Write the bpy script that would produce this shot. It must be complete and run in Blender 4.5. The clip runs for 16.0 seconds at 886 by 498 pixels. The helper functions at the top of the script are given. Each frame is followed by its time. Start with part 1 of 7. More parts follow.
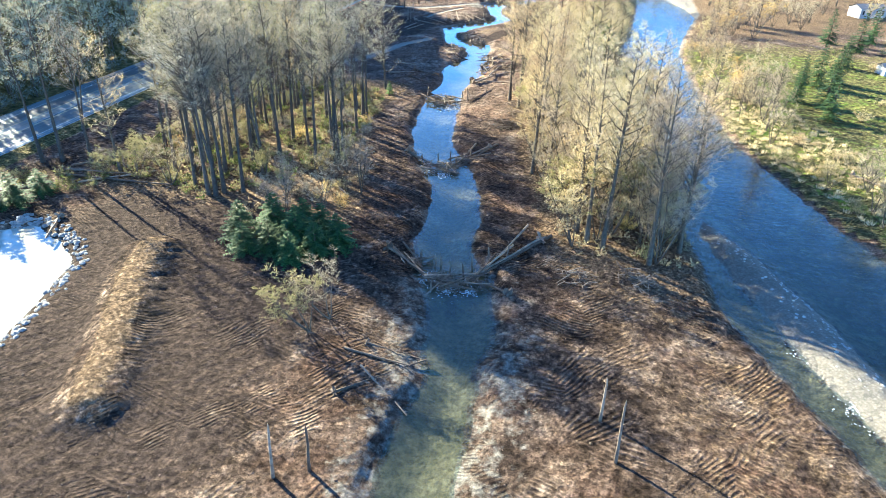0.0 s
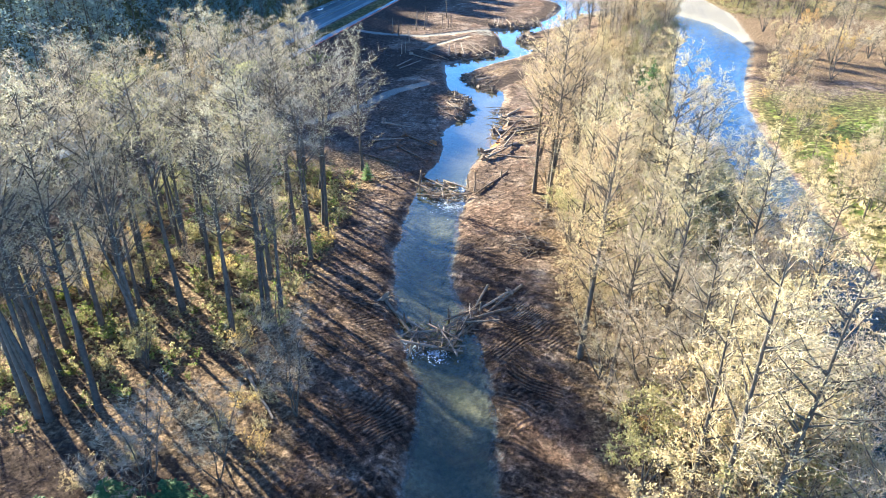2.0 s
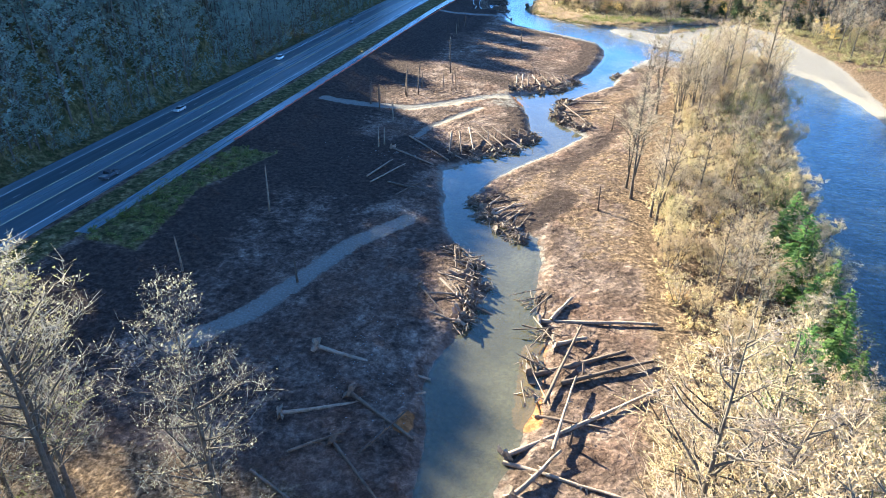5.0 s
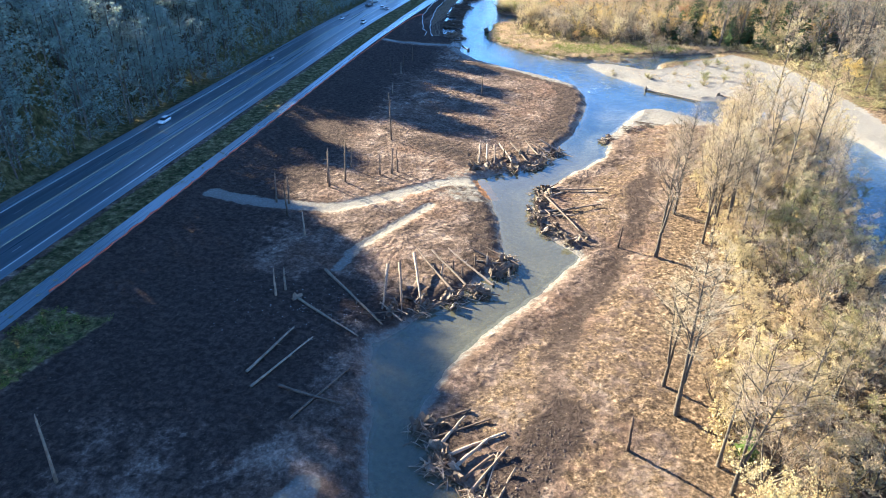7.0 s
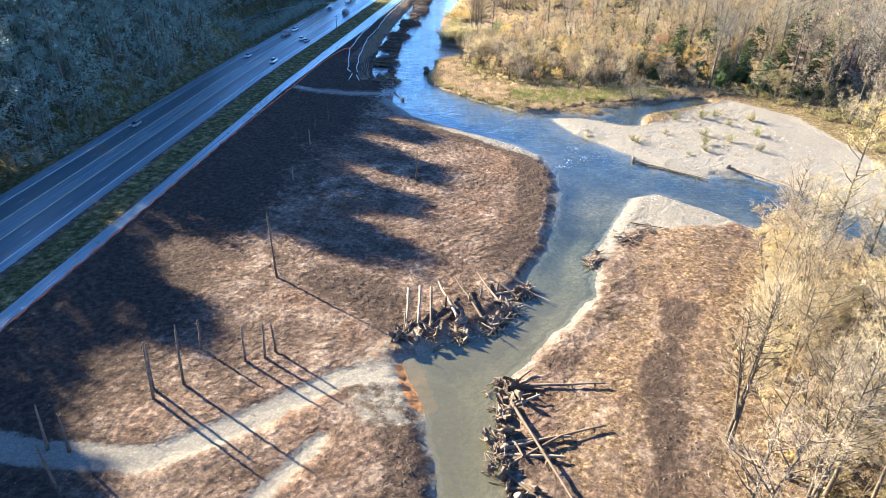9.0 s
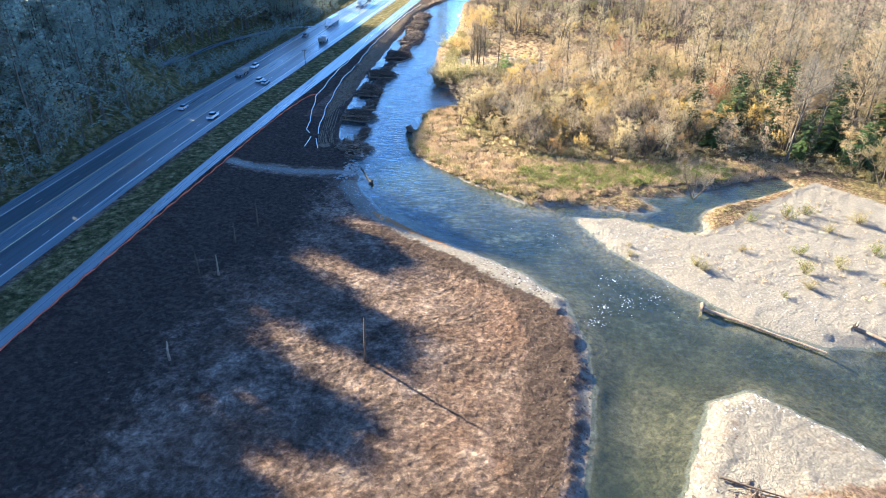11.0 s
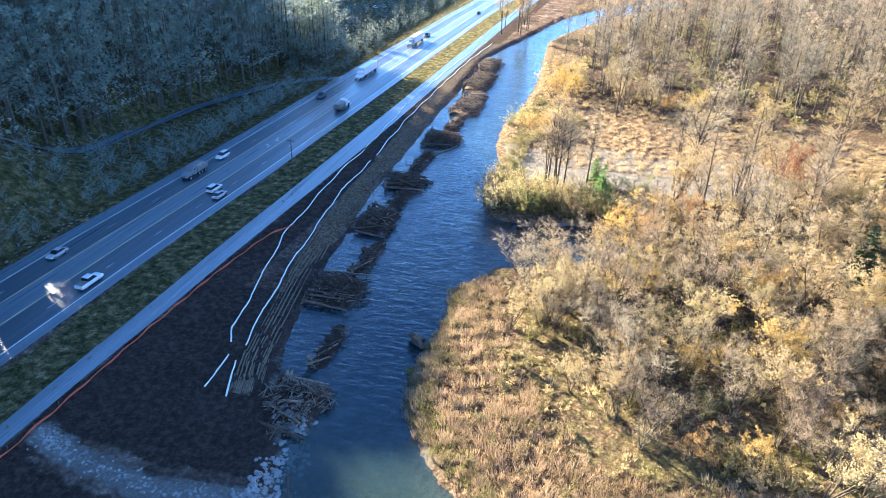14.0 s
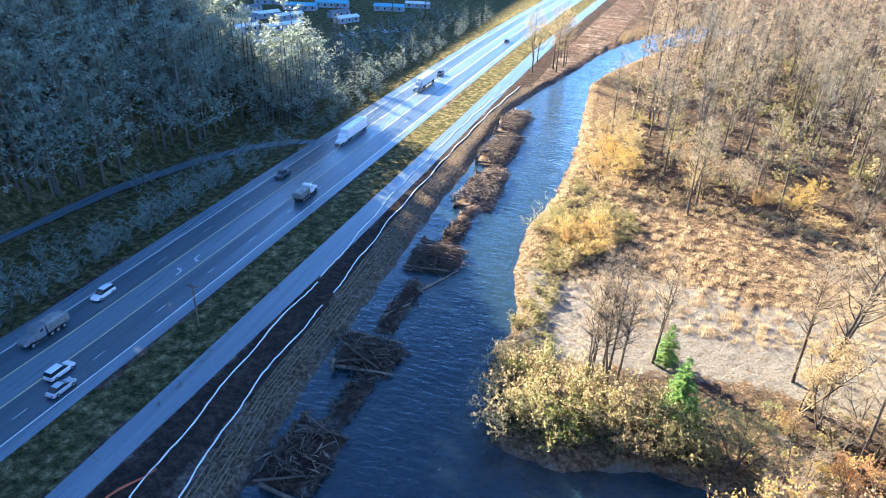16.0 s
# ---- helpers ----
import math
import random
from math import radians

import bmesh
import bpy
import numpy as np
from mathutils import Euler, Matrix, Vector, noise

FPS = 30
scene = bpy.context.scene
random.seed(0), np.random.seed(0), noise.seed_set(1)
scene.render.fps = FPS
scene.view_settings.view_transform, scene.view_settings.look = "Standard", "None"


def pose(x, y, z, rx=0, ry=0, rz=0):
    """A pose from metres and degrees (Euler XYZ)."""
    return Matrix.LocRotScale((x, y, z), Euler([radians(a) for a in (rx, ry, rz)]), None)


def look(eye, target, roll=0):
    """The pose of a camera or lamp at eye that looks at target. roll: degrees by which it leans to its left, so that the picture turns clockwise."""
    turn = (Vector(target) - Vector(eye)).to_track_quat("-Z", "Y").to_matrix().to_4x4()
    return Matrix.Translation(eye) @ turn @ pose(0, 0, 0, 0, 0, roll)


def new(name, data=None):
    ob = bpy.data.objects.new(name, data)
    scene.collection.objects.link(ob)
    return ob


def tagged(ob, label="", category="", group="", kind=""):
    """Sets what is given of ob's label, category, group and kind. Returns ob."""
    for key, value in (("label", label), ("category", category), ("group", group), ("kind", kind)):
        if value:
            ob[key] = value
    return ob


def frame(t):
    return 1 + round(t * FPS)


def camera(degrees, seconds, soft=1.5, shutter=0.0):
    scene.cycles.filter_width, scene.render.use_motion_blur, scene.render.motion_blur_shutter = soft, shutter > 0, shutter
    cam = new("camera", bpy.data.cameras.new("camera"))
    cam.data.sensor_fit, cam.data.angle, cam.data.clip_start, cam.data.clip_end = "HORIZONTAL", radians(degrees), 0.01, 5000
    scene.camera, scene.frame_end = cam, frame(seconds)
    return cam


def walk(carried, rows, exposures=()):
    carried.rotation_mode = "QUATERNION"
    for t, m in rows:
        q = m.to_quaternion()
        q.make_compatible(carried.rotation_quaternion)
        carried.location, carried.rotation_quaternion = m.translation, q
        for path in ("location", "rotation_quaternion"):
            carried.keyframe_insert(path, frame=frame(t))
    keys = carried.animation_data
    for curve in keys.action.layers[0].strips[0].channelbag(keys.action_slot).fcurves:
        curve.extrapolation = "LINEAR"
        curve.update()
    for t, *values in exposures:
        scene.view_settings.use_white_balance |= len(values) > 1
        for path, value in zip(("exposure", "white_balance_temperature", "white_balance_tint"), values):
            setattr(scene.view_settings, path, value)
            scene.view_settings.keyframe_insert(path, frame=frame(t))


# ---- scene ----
cam = camera(67.8, 16.0, soft=0.68)
METRES, EYE, TILT, LEAN, TURN = 575.9, 64.5, 0.0, 0.0, 11.5
ROWS = [
    (0.0, 0.0, 0.0, 0.0, 0.65, -29.56, -1.15),
    (0.5, 0.0003, 0.0307, -0.0001, 0.72, -29.51, -1.15),
    (1.0, 0.0009, 0.0616, -0.0001, 0.85, -29.48, -1.1),
    (1.5, 0.0014, 0.0924, 0.0002, 1.0, -29.5, -1.12),
    (2.0, 0.0021, 0.1236, 0.0002, 1.17, -29.46, -0.99),
    (2.5, 0.0025, 0.1548, -0.0002, 1.31, -29.38, -0.94),
    (3.0, 0.003, 0.1865, -0.0003, 1.47, -29.38, -0.9),
    (3.5, 0.0033, 0.2175, -0.0004, 1.62, -29.35, -0.95),
    (4.0, 0.0035, 0.2488, -0.0006, 1.77, -29.32, -0.93),
    (4.5, 0.0041, 0.2798, -0.0004, 1.98, -29.28, -0.92),
    (5.0, 0.0044, 0.3114, -0.0003, 2.18, -29.3, -0.96),
    (7.5, 0.013, 0.4647, 0.0032, -3.02, -29.33, -1.15),
    (8.0, 0.0175, 0.4957, 0.0032, -4.57, -29.21, -1.14),
    (8.5, 0.0229, 0.5267, 0.0032, -5.88, -29.07, -1.11),
    (9.0, 0.0289, 0.5576, 0.0035, -5.65, -29.03, -1.09),
    (11.5, 0.0595, 0.7113, 0.0053, -3.82, -28.94, -1.03),
    (12.0, 0.0643, 0.7425, 0.0058, -2.12, -29.01, -1.2),
    (12.5, 0.0688, 0.7737, 0.0061, -0.85, -29.03, -1.35),
    (13.0, 0.0727, 0.8055, 0.0063, 0.49, -29.0, -1.49),
    (13.5, 0.0761, 0.837, 0.0067, 1.72, -29.04, -1.58),
    (14.0, 0.0788, 0.8687, 0.0067, 3.03, -29.04, -1.63),
    (14.5, 0.0809, 0.9001, 0.007, 4.49, -29.08, -1.71),
    (15.0, 0.0825, 0.9314, 0.0075, 5.67, -29.1, -1.68),
    (15.5, 0.0842, 0.9627, 0.008, 5.93, -29.1, -1.63),
    (16.0, 0.0852, 0.9938, 0.0081, 6.08, -28.99, -1.69),
]
walk(cam, [(t, pose(0, 0, EYE, TILT, LEAN, TURN) @ pose(METRES * x, METRES * y, METRES * z, 90 + pitch, roll, yaw)) for t, x, y, z, yaw, pitch, roll in ROWS],
     exposures=[(0.0, 2.95, 5550.0, -5.0), (1.0, 3.15, 5520.0, -2.0), (2.5, 2.9, 5500.0, 0.0), (5.0, 2.88, 5550.0, 0.0), (9.0, 2.85, 5900.0, 4.0), (12.5, 3.0, 5950.0, 4.0), (16.0, 2.95, 5900.0, 7.0)])

# ---- world, sun, exposure ----
SUN_DIR = Vector((-0.85, 0.53, math.tan(radians(20.0)))).normalized()
world = bpy.data.worlds.new("sky")
scene.world = world
world.use_nodes = True
wn = world.node_tree
sky = wn.nodes.new("ShaderNodeTexSky")
sky.sky_type = "NISHITA"
sky.sun_disc = False
sky.air_density, sky.dust_density, sky.ozone_density, sky.altitude = 1.0, 0.0, 5.0, 4500.0
sky.sun_elevation = radians(20.0)
sky.sun_rotation = math.atan2(SUN_DIR.x, SUN_DIR.y)
wn.links.new(sky.outputs["Color"], wn.nodes["Background"].inputs["Color"])
wn.nodes["Background"].inputs["Strength"].default_value = 0.102
sun_lamp = bpy.data.lights.new("sun", "SUN")
sun_lamp.energy, sun_lamp.angle, sun_lamp.color = 5.7, radians(0.6), (1.0, 0.82, 0.57)
sun = new("sun", sun_lamp)
sun.matrix_world = look(SUN_DIR * 400 + Vector((-60, 400, 0)), (-60, 400, 0))

WATER = -1.0


# ---- node materials ----
class Nodes:
    """A short way to write node materials."""

    def __init__(self, name, rough=0.9, metal=0.0):
        self.mat = bpy.data.materials.new(name)
        self.mat.use_nodes = True
        self.tree = self.mat.node_tree
        self.bsdf = self.tree.nodes["Principled BSDF"]
        self.bsdf.inputs["Roughness"].default_value = rough
        self.bsdf.inputs["Metallic"].default_value = metal
        self.bsdf.inputs["Specular IOR Level"].default_value = 0.25

    def node(self, kind, **settings):
        n = self.tree.nodes.new(kind)
        for k, v in settings.items():
            setattr(n, k, v)
        return n

    def link(self, a, b):
        self.tree.links.new(a, b)

    def position(self):
        return self.node("ShaderNodeNewGeometry").outputs["Position"]

    def noise(self, scale, detail=4.0, rough=0.6, vector=None, distortion=0.0):
        n = self.node("ShaderNodeTexNoise")
        n.inputs["Scale"].default_value, n.inputs["Detail"].default_value = scale, detail
        n.inputs["Roughness"].default_value, n.inputs["Distortion"].default_value = rough, distortion
        self.link(vector or self.position(), n.inputs["Vector"])
        return n.outputs["Fac"]

    def ramp(self, fac, stops):
        n = self.node("ShaderNodeValToRGB")
        els = n.color_ramp.elements
        while len(els) < len(stops):
            els.new(0.5)
        for e, (at, c) in zip(els, stops):
            e.position = at
            e.color = (*c, 1) if len(c) == 3 else c
        self.link(fac, n.inputs["Fac"])
        return n.outputs["Color"]

    def mix(self, fac, a, b, blend="MIX"):
        n = self.node("ShaderNodeMix", data_type="RGBA", blend_type=blend)
        for sock, v in ((n.inputs[0], fac), (n.inputs[6], a), (n.inputs[7], b)):
            if isinstance(v, (int, float)):
                sock.default_value = v
            elif isinstance(v, tuple):
                sock.default_value = (*v, 1)
            else:
                self.link(v, sock)
        return n.outputs[2]

    def math(self, op, a, b=0.0, clamp=False):
        n = self.node("ShaderNodeMath", operation=op, use_clamp=clamp)
        for sock, v in ((n.inputs[0], a), (n.inputs[1], b)):
            if isinstance(v, (int, float)):
                sock.default_value = v
            else:
                self.link(v, sock)
        return n.outputs[0]

    def bump(self, height, strength=0.5, distance=0.1):
        n = self.node("ShaderNodeBump")
        n.inputs["Strength"].default_value, n.inputs["Distance"].default_value = strength, distance
        self.link(height, n.inputs["Height"])
        self.link(n.outputs["Normal"], self.bsdf.inputs["Normal"])

    def color(self, c):
        s = self.bsdf.inputs["Base Color"]
        if isinstance(c, tuple):
            s.default_value = (*c, 1)
        else:
            self.link(c, s)
        return self.mat


def plain(name, a, b, scale=2.0, rough=0.85, metal=0.0, bump=0.0, per_object=0.0):
    """Two tones mixed by noise at two scales, with a little relief."""
    m = Nodes(name, rough, metal)
    n1, n2 = m.noise(scale, 5), m.noise(scale * 7, 3)
    f = m.math("ADD", m.math("MULTIPLY", n1, 0.6), m.math("MULTIPLY", n2, 0.4))
    c = m.ramp(f, [(0.34, a), (0.66, b)])
    if per_object:
        rnd = m.node("ShaderNodeObjectInfo").outputs["Random"]
        hsv = m.node("ShaderNodeHueSaturation")
        m.link(c, hsv.inputs["Color"])
        m.link(m.math("ADD", 1 - per_object, m.math("MULTIPLY", rnd, 2 * per_object)), hsv.inputs["Value"])
        c = hsv.outputs["Color"]
    if bump:
        m.bump(f, bump, 0.1)
    return m.color(c)


def leaf_material(name, a, b, through_light=0.35, per_object=0.15):
    """Thin leaves: each its own tone, letting part of the light through."""
    m = Nodes(name, 0.7)
    isl = m.node("ShaderNodeNewGeometry").outputs["Random Per Island"]
    c = m.mix(isl, a, b)
    rnd = m.node("ShaderNodeObjectInfo").outputs["Random"]
    hsv = m.node("ShaderNodeHueSaturation")
    m.link(c, hsv.inputs["Color"])
    m.link(m.math("ADD", 1 - per_object, m.math("MULTIPLY", rnd, 2 * per_object)), hsv.inputs["Value"])
    m.link(m.math("ADD", 0.485, m.math("MULTIPLY", rnd, 0.03)), hsv.inputs["Hue"])
    c = hsv.outputs["Color"]
    m.color(c)
    tr = m.node("ShaderNodeBsdfTranslucent")
    m.link(c, tr.inputs["Color"])
    mx = m.node("ShaderNodeMixShader")
    mx.inputs[0].default_value = through_light
    m.link(m.bsdf.outputs[0], mx.inputs[1])
    m.link(tr.outputs[0], mx.inputs[2])
    m.link(mx.outputs[0], m.tree.nodes["Material Output"].inputs["Surface"])
    return m.mat


def ground_material():
    """Bare worked soil, with gravel, grass, leaf litter and dark fill, partly painted shade, mixed in by the zone
    layers.
    """
    m = Nodes("worked_ground", 1.0)
    m.bsdf.inputs["Specular IOR Level"].default_value = 0.03
    p = m.position()
    big, mid, fine = m.noise(0.028, 6, 0.65, None, 0.6), m.noise(0.14, 9, 0.76, None, 0.3), m.noise(1.15, 7, 0.78)
    soil = m.ramp(mid, [(0.35, (0.026, 0.019, 0.015)), (0.45, (0.074, 0.052, 0.039)), (0.55, (0.18, 0.129, 0.097)), (0.67, (0.44, 0.345, 0.265))])
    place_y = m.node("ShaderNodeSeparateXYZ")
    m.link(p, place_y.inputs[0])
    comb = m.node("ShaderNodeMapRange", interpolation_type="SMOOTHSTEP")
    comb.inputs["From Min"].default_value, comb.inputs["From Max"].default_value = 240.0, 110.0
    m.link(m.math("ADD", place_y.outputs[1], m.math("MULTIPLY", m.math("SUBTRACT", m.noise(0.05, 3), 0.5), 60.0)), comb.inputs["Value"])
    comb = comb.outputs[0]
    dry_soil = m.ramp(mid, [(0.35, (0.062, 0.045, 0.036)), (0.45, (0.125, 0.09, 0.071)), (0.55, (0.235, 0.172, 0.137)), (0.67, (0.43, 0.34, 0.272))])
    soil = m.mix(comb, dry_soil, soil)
    soil = m.mix(m.ramp(big, [(0.42, (0, 0, 0)), (0.62, (0.6, 0.6, 0.6))]), soil, m.mix(comb, (0.105, 0.074, 0.06), (0.058, 0.04, 0.032)))
    soil = m.mix(m.ramp(m.noise(0.05, 5, 0.6), [(0.5, (0, 0, 0)), (0.68, (0.5, 0.5, 0.5))]), soil, (0.21, 0.125, 0.085))
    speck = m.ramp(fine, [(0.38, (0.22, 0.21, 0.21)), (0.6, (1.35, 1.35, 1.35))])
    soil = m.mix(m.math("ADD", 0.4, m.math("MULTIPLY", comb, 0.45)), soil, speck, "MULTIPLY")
    vor = m.node("ShaderNodeTexVoronoi")
    vor.inputs["Scale"].default_value = 2.2
    m.link(p, vor.inputs["Vector"])
    stone = m.mix(m.math("MULTIPLY", fine, 0.7), (0.345, 0.32, 0.285), (0.13, 0.118, 0.103))
    stone = m.mix(m.ramp(m.noise(0.08, 4), [(0.4, (0, 0, 0)), (0.7, (0.4, 0.4, 0.4))]), stone, (0.25, 0.22, 0.185))
    stone = m.mix(0.5, stone, m.ramp(vor.outputs["Distance"], [(0.0, (1.1, 1.1, 1.1)), (0.6, (0.55, 0.53, 0.5))]), "MULTIPLY")
    grass = m.ramp(m.noise(0.5, 5), [(0.3, (0.055, 0.065, 0.025)), (0.5, (0.14, 0.125, 0.055)), (0.7, (0.34, 0.27, 0.14))])
    grass = m.mix(0.6, grass, speck, "MULTIPLY")
    litter = m.ramp(m.noise(1.5, 7, 0.7), [(0.32, (0.05, 0.037, 0.025)), (0.5, (0.19, 0.13, 0.082)), (0.68, (0.42, 0.305, 0.2))])
    litter = m.mix(0.6, litter, speck, "MULTIPLY")
    bed = m.ramp(m.noise(0.07, 6, 0.65), [(0.32, (0.06, 0.053, 0.034)), (0.5, (0.14, 0.12, 0.08)), (0.68, (0.27, 0.22, 0.15))])
    bed = m.mix(0.6, bed, speck, "MULTIPLY")
    pool = m.node("ShaderNodeAttribute", attribute_name="zone_b").outputs["Alpha"]
    cobbles = m.ramp(m.math("ADD", m.math("MULTIPLY", m.noise(0.12, 5, 0.7), 0.45), m.math("MULTIPLY", m.noise(0.7, 6, 0.8), 0.55)), [(0.4, (0.008, 0.014, 0.009)), (0.52, (0.034, 0.042, 0.024)), (0.62, (0.13, 0.13, 0.085))])
    bed = m.mix(pool, bed, cobbles)
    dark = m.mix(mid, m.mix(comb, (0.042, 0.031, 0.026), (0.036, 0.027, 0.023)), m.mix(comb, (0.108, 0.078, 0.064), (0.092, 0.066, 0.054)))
    lawn = m.ramp(m.noise(0.12, 4), [(0.35, (0.07, 0.14, 0.02)), (0.6, (0.20, 0.24, 0.05)), (0.75, (0.45, 0.38, 0.16))])

    def zone(layer):
        at = m.node("ShaderNodeAttribute", attribute_name=layer)
        sep = m.node("ShaderNodeSeparateColor")
        m.link(at.outputs["Color"], sep.inputs[0])
        return sep.outputs
    za, zb = zone("zone_a"), zone("zone_b")
    rag = m.math("ADD", m.math("MULTIPLY", m.math("SUBTRACT", m.noise(0.5, 6, 0.7), 0.5), 1.3), m.math("MULTIPLY", m.math("SUBTRACT", m.noise(0.09, 3), 0.5), 0.6))

    def ragged(w):
        n = m.node("ShaderNodeMapRange", interpolation_type="SMOOTHSTEP")
        n.inputs["From Min"].default_value, n.inputs["From Max"].default_value = 0.35, 0.65
        m.link(m.math("ADD", w, rag), n.inputs["Value"])
        return n.outputs[0]
    c = m.mix(ragged(za[2]), soil, litter)
    c = m.mix(ragged(za[1]), c, grass)
    c = m.mix(ragged(zb[1]), c, lawn)
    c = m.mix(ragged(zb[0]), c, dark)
    c = m.mix(ragged(za[0]), c, stone)
    rust = m.node("ShaderNodeAttribute", attribute_name="zone_a").outputs["Alpha"]
    c = m.mix(ragged(zb[2]), c, bed)
    c = m.mix(m.math("MULTIPLY", ragged(rust), 0.8), c, (0.42, 0.19, 0.07))
    # cleat marks of tracked machines, in bent runs laid over lumpy clods
    warp = m.node("ShaderNodeTexNoise")
    warp.inputs["Scale"].default_value, warp.inputs["Detail"].default_value = 0.045, 2.0
    m.link(p, warp.inputs["Vector"])
    bend = m.node("ShaderNodeVectorMath", operation="MULTIPLY_ADD")
    m.link(warp.outputs["Color"], bend.inputs[0])
    bend.inputs[1].default_value = (12, 12, 0)
    m.link(p, bend.inputs[2])
    runs = []
    for angle in (20.0, -50.0):
        mp = m.node("ShaderNodeMapping")
        mp.inputs["Rotation"].default_value = (0, 0, radians(angle))
        m.link(bend.outputs[0], mp.inputs["Vector"])
        wv = m.node("ShaderNodeTexWave", bands_direction="Y")
        wv.inputs["Scale"].default_value, wv.inputs["Distortion"].default_value = 0.4, 1.8
        wv.inputs["Detail"].default_value, wv.inputs["Detail Scale"].default_value = 2.5, 0.9
        m.link(mp.outputs[0], wv.inputs["Vector"])
        runs.append(wv.outputs["Fac"])
    which = m.ramp(m.noise(0.06, 2, 0.5, None, 1.5), [(0.47, (0, 0, 0)), (0.51, (1, 1, 1))])
    furrows = m.mix(which, runs[0], runs[1])
    patch = m.ramp(m.noise(0.085, 5, 0.6), [(0.47, (0.05, 0.05, 0.05)), (0.58, (1, 1, 1))])
    bare = m.math("SUBTRACT", 1.0, m.math("ADD", m.math("MULTIPLY", za[0], 1.2), m.math("ADD", m.math("MULTIPLY", za[2], 1.1), m.math("ADD", zb[2], m.math("MULTIPLY", zb[0], 0.6)))), True)
    combed = m.math("ADD", 0.12, m.math("MULTIPLY", comb, 0.88))
    furrow = m.math("MULTIPLY", m.math("MULTIPLY", m.math("MULTIPLY", furrows, 0.5), combed), m.math("MULTIPLY", patch, bare))
    clod = m.node("ShaderNodeTexVoronoi", feature="SMOOTH_F1")
    clod.inputs["Scale"].default_value = 0.85
    m.link(bend.outputs[0], clod.inputs["Vector"])
    clods = m.math("MULTIPLY", m.math("SUBTRACT", 1.0, clod.outputs["Distance"]), m.math("MULTIPLY", m.math("SUBTRACT", 1.0, comb), m.math("MULTIPLY", bare, 0.85)))
    lumps = m.math("MULTIPLY", m.noise(0.75, 5, 0.68, None, 0.4), m.math("SUBTRACT", 1.1, m.math("MULTIPLY", za[0], 0.85)))
    broad = m.math("MULTIPLY", mid, m.math("SUBTRACT", 1.2, m.math("MULTIPLY", za[0], 1.1)))
    # relief shading painted into the soil colour: light crests, dark hollows
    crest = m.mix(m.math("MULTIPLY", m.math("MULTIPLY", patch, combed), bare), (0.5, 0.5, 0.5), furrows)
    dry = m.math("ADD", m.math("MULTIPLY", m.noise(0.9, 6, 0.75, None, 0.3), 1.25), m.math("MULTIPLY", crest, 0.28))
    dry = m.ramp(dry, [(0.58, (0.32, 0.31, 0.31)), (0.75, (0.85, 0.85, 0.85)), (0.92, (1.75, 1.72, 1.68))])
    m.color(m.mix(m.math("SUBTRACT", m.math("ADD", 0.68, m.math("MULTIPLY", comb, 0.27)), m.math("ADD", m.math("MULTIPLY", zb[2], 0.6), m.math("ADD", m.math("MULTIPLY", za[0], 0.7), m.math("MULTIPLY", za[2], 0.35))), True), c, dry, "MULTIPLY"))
    h = m.math("ADD", m.math("ADD", m.math("ADD", furrow, clods), lumps), m.math("ADD", broad, m.math("MULTIPLY", fine, 0.5)))
    m.bump(h, 1.0, 1.6)
    return m.mat


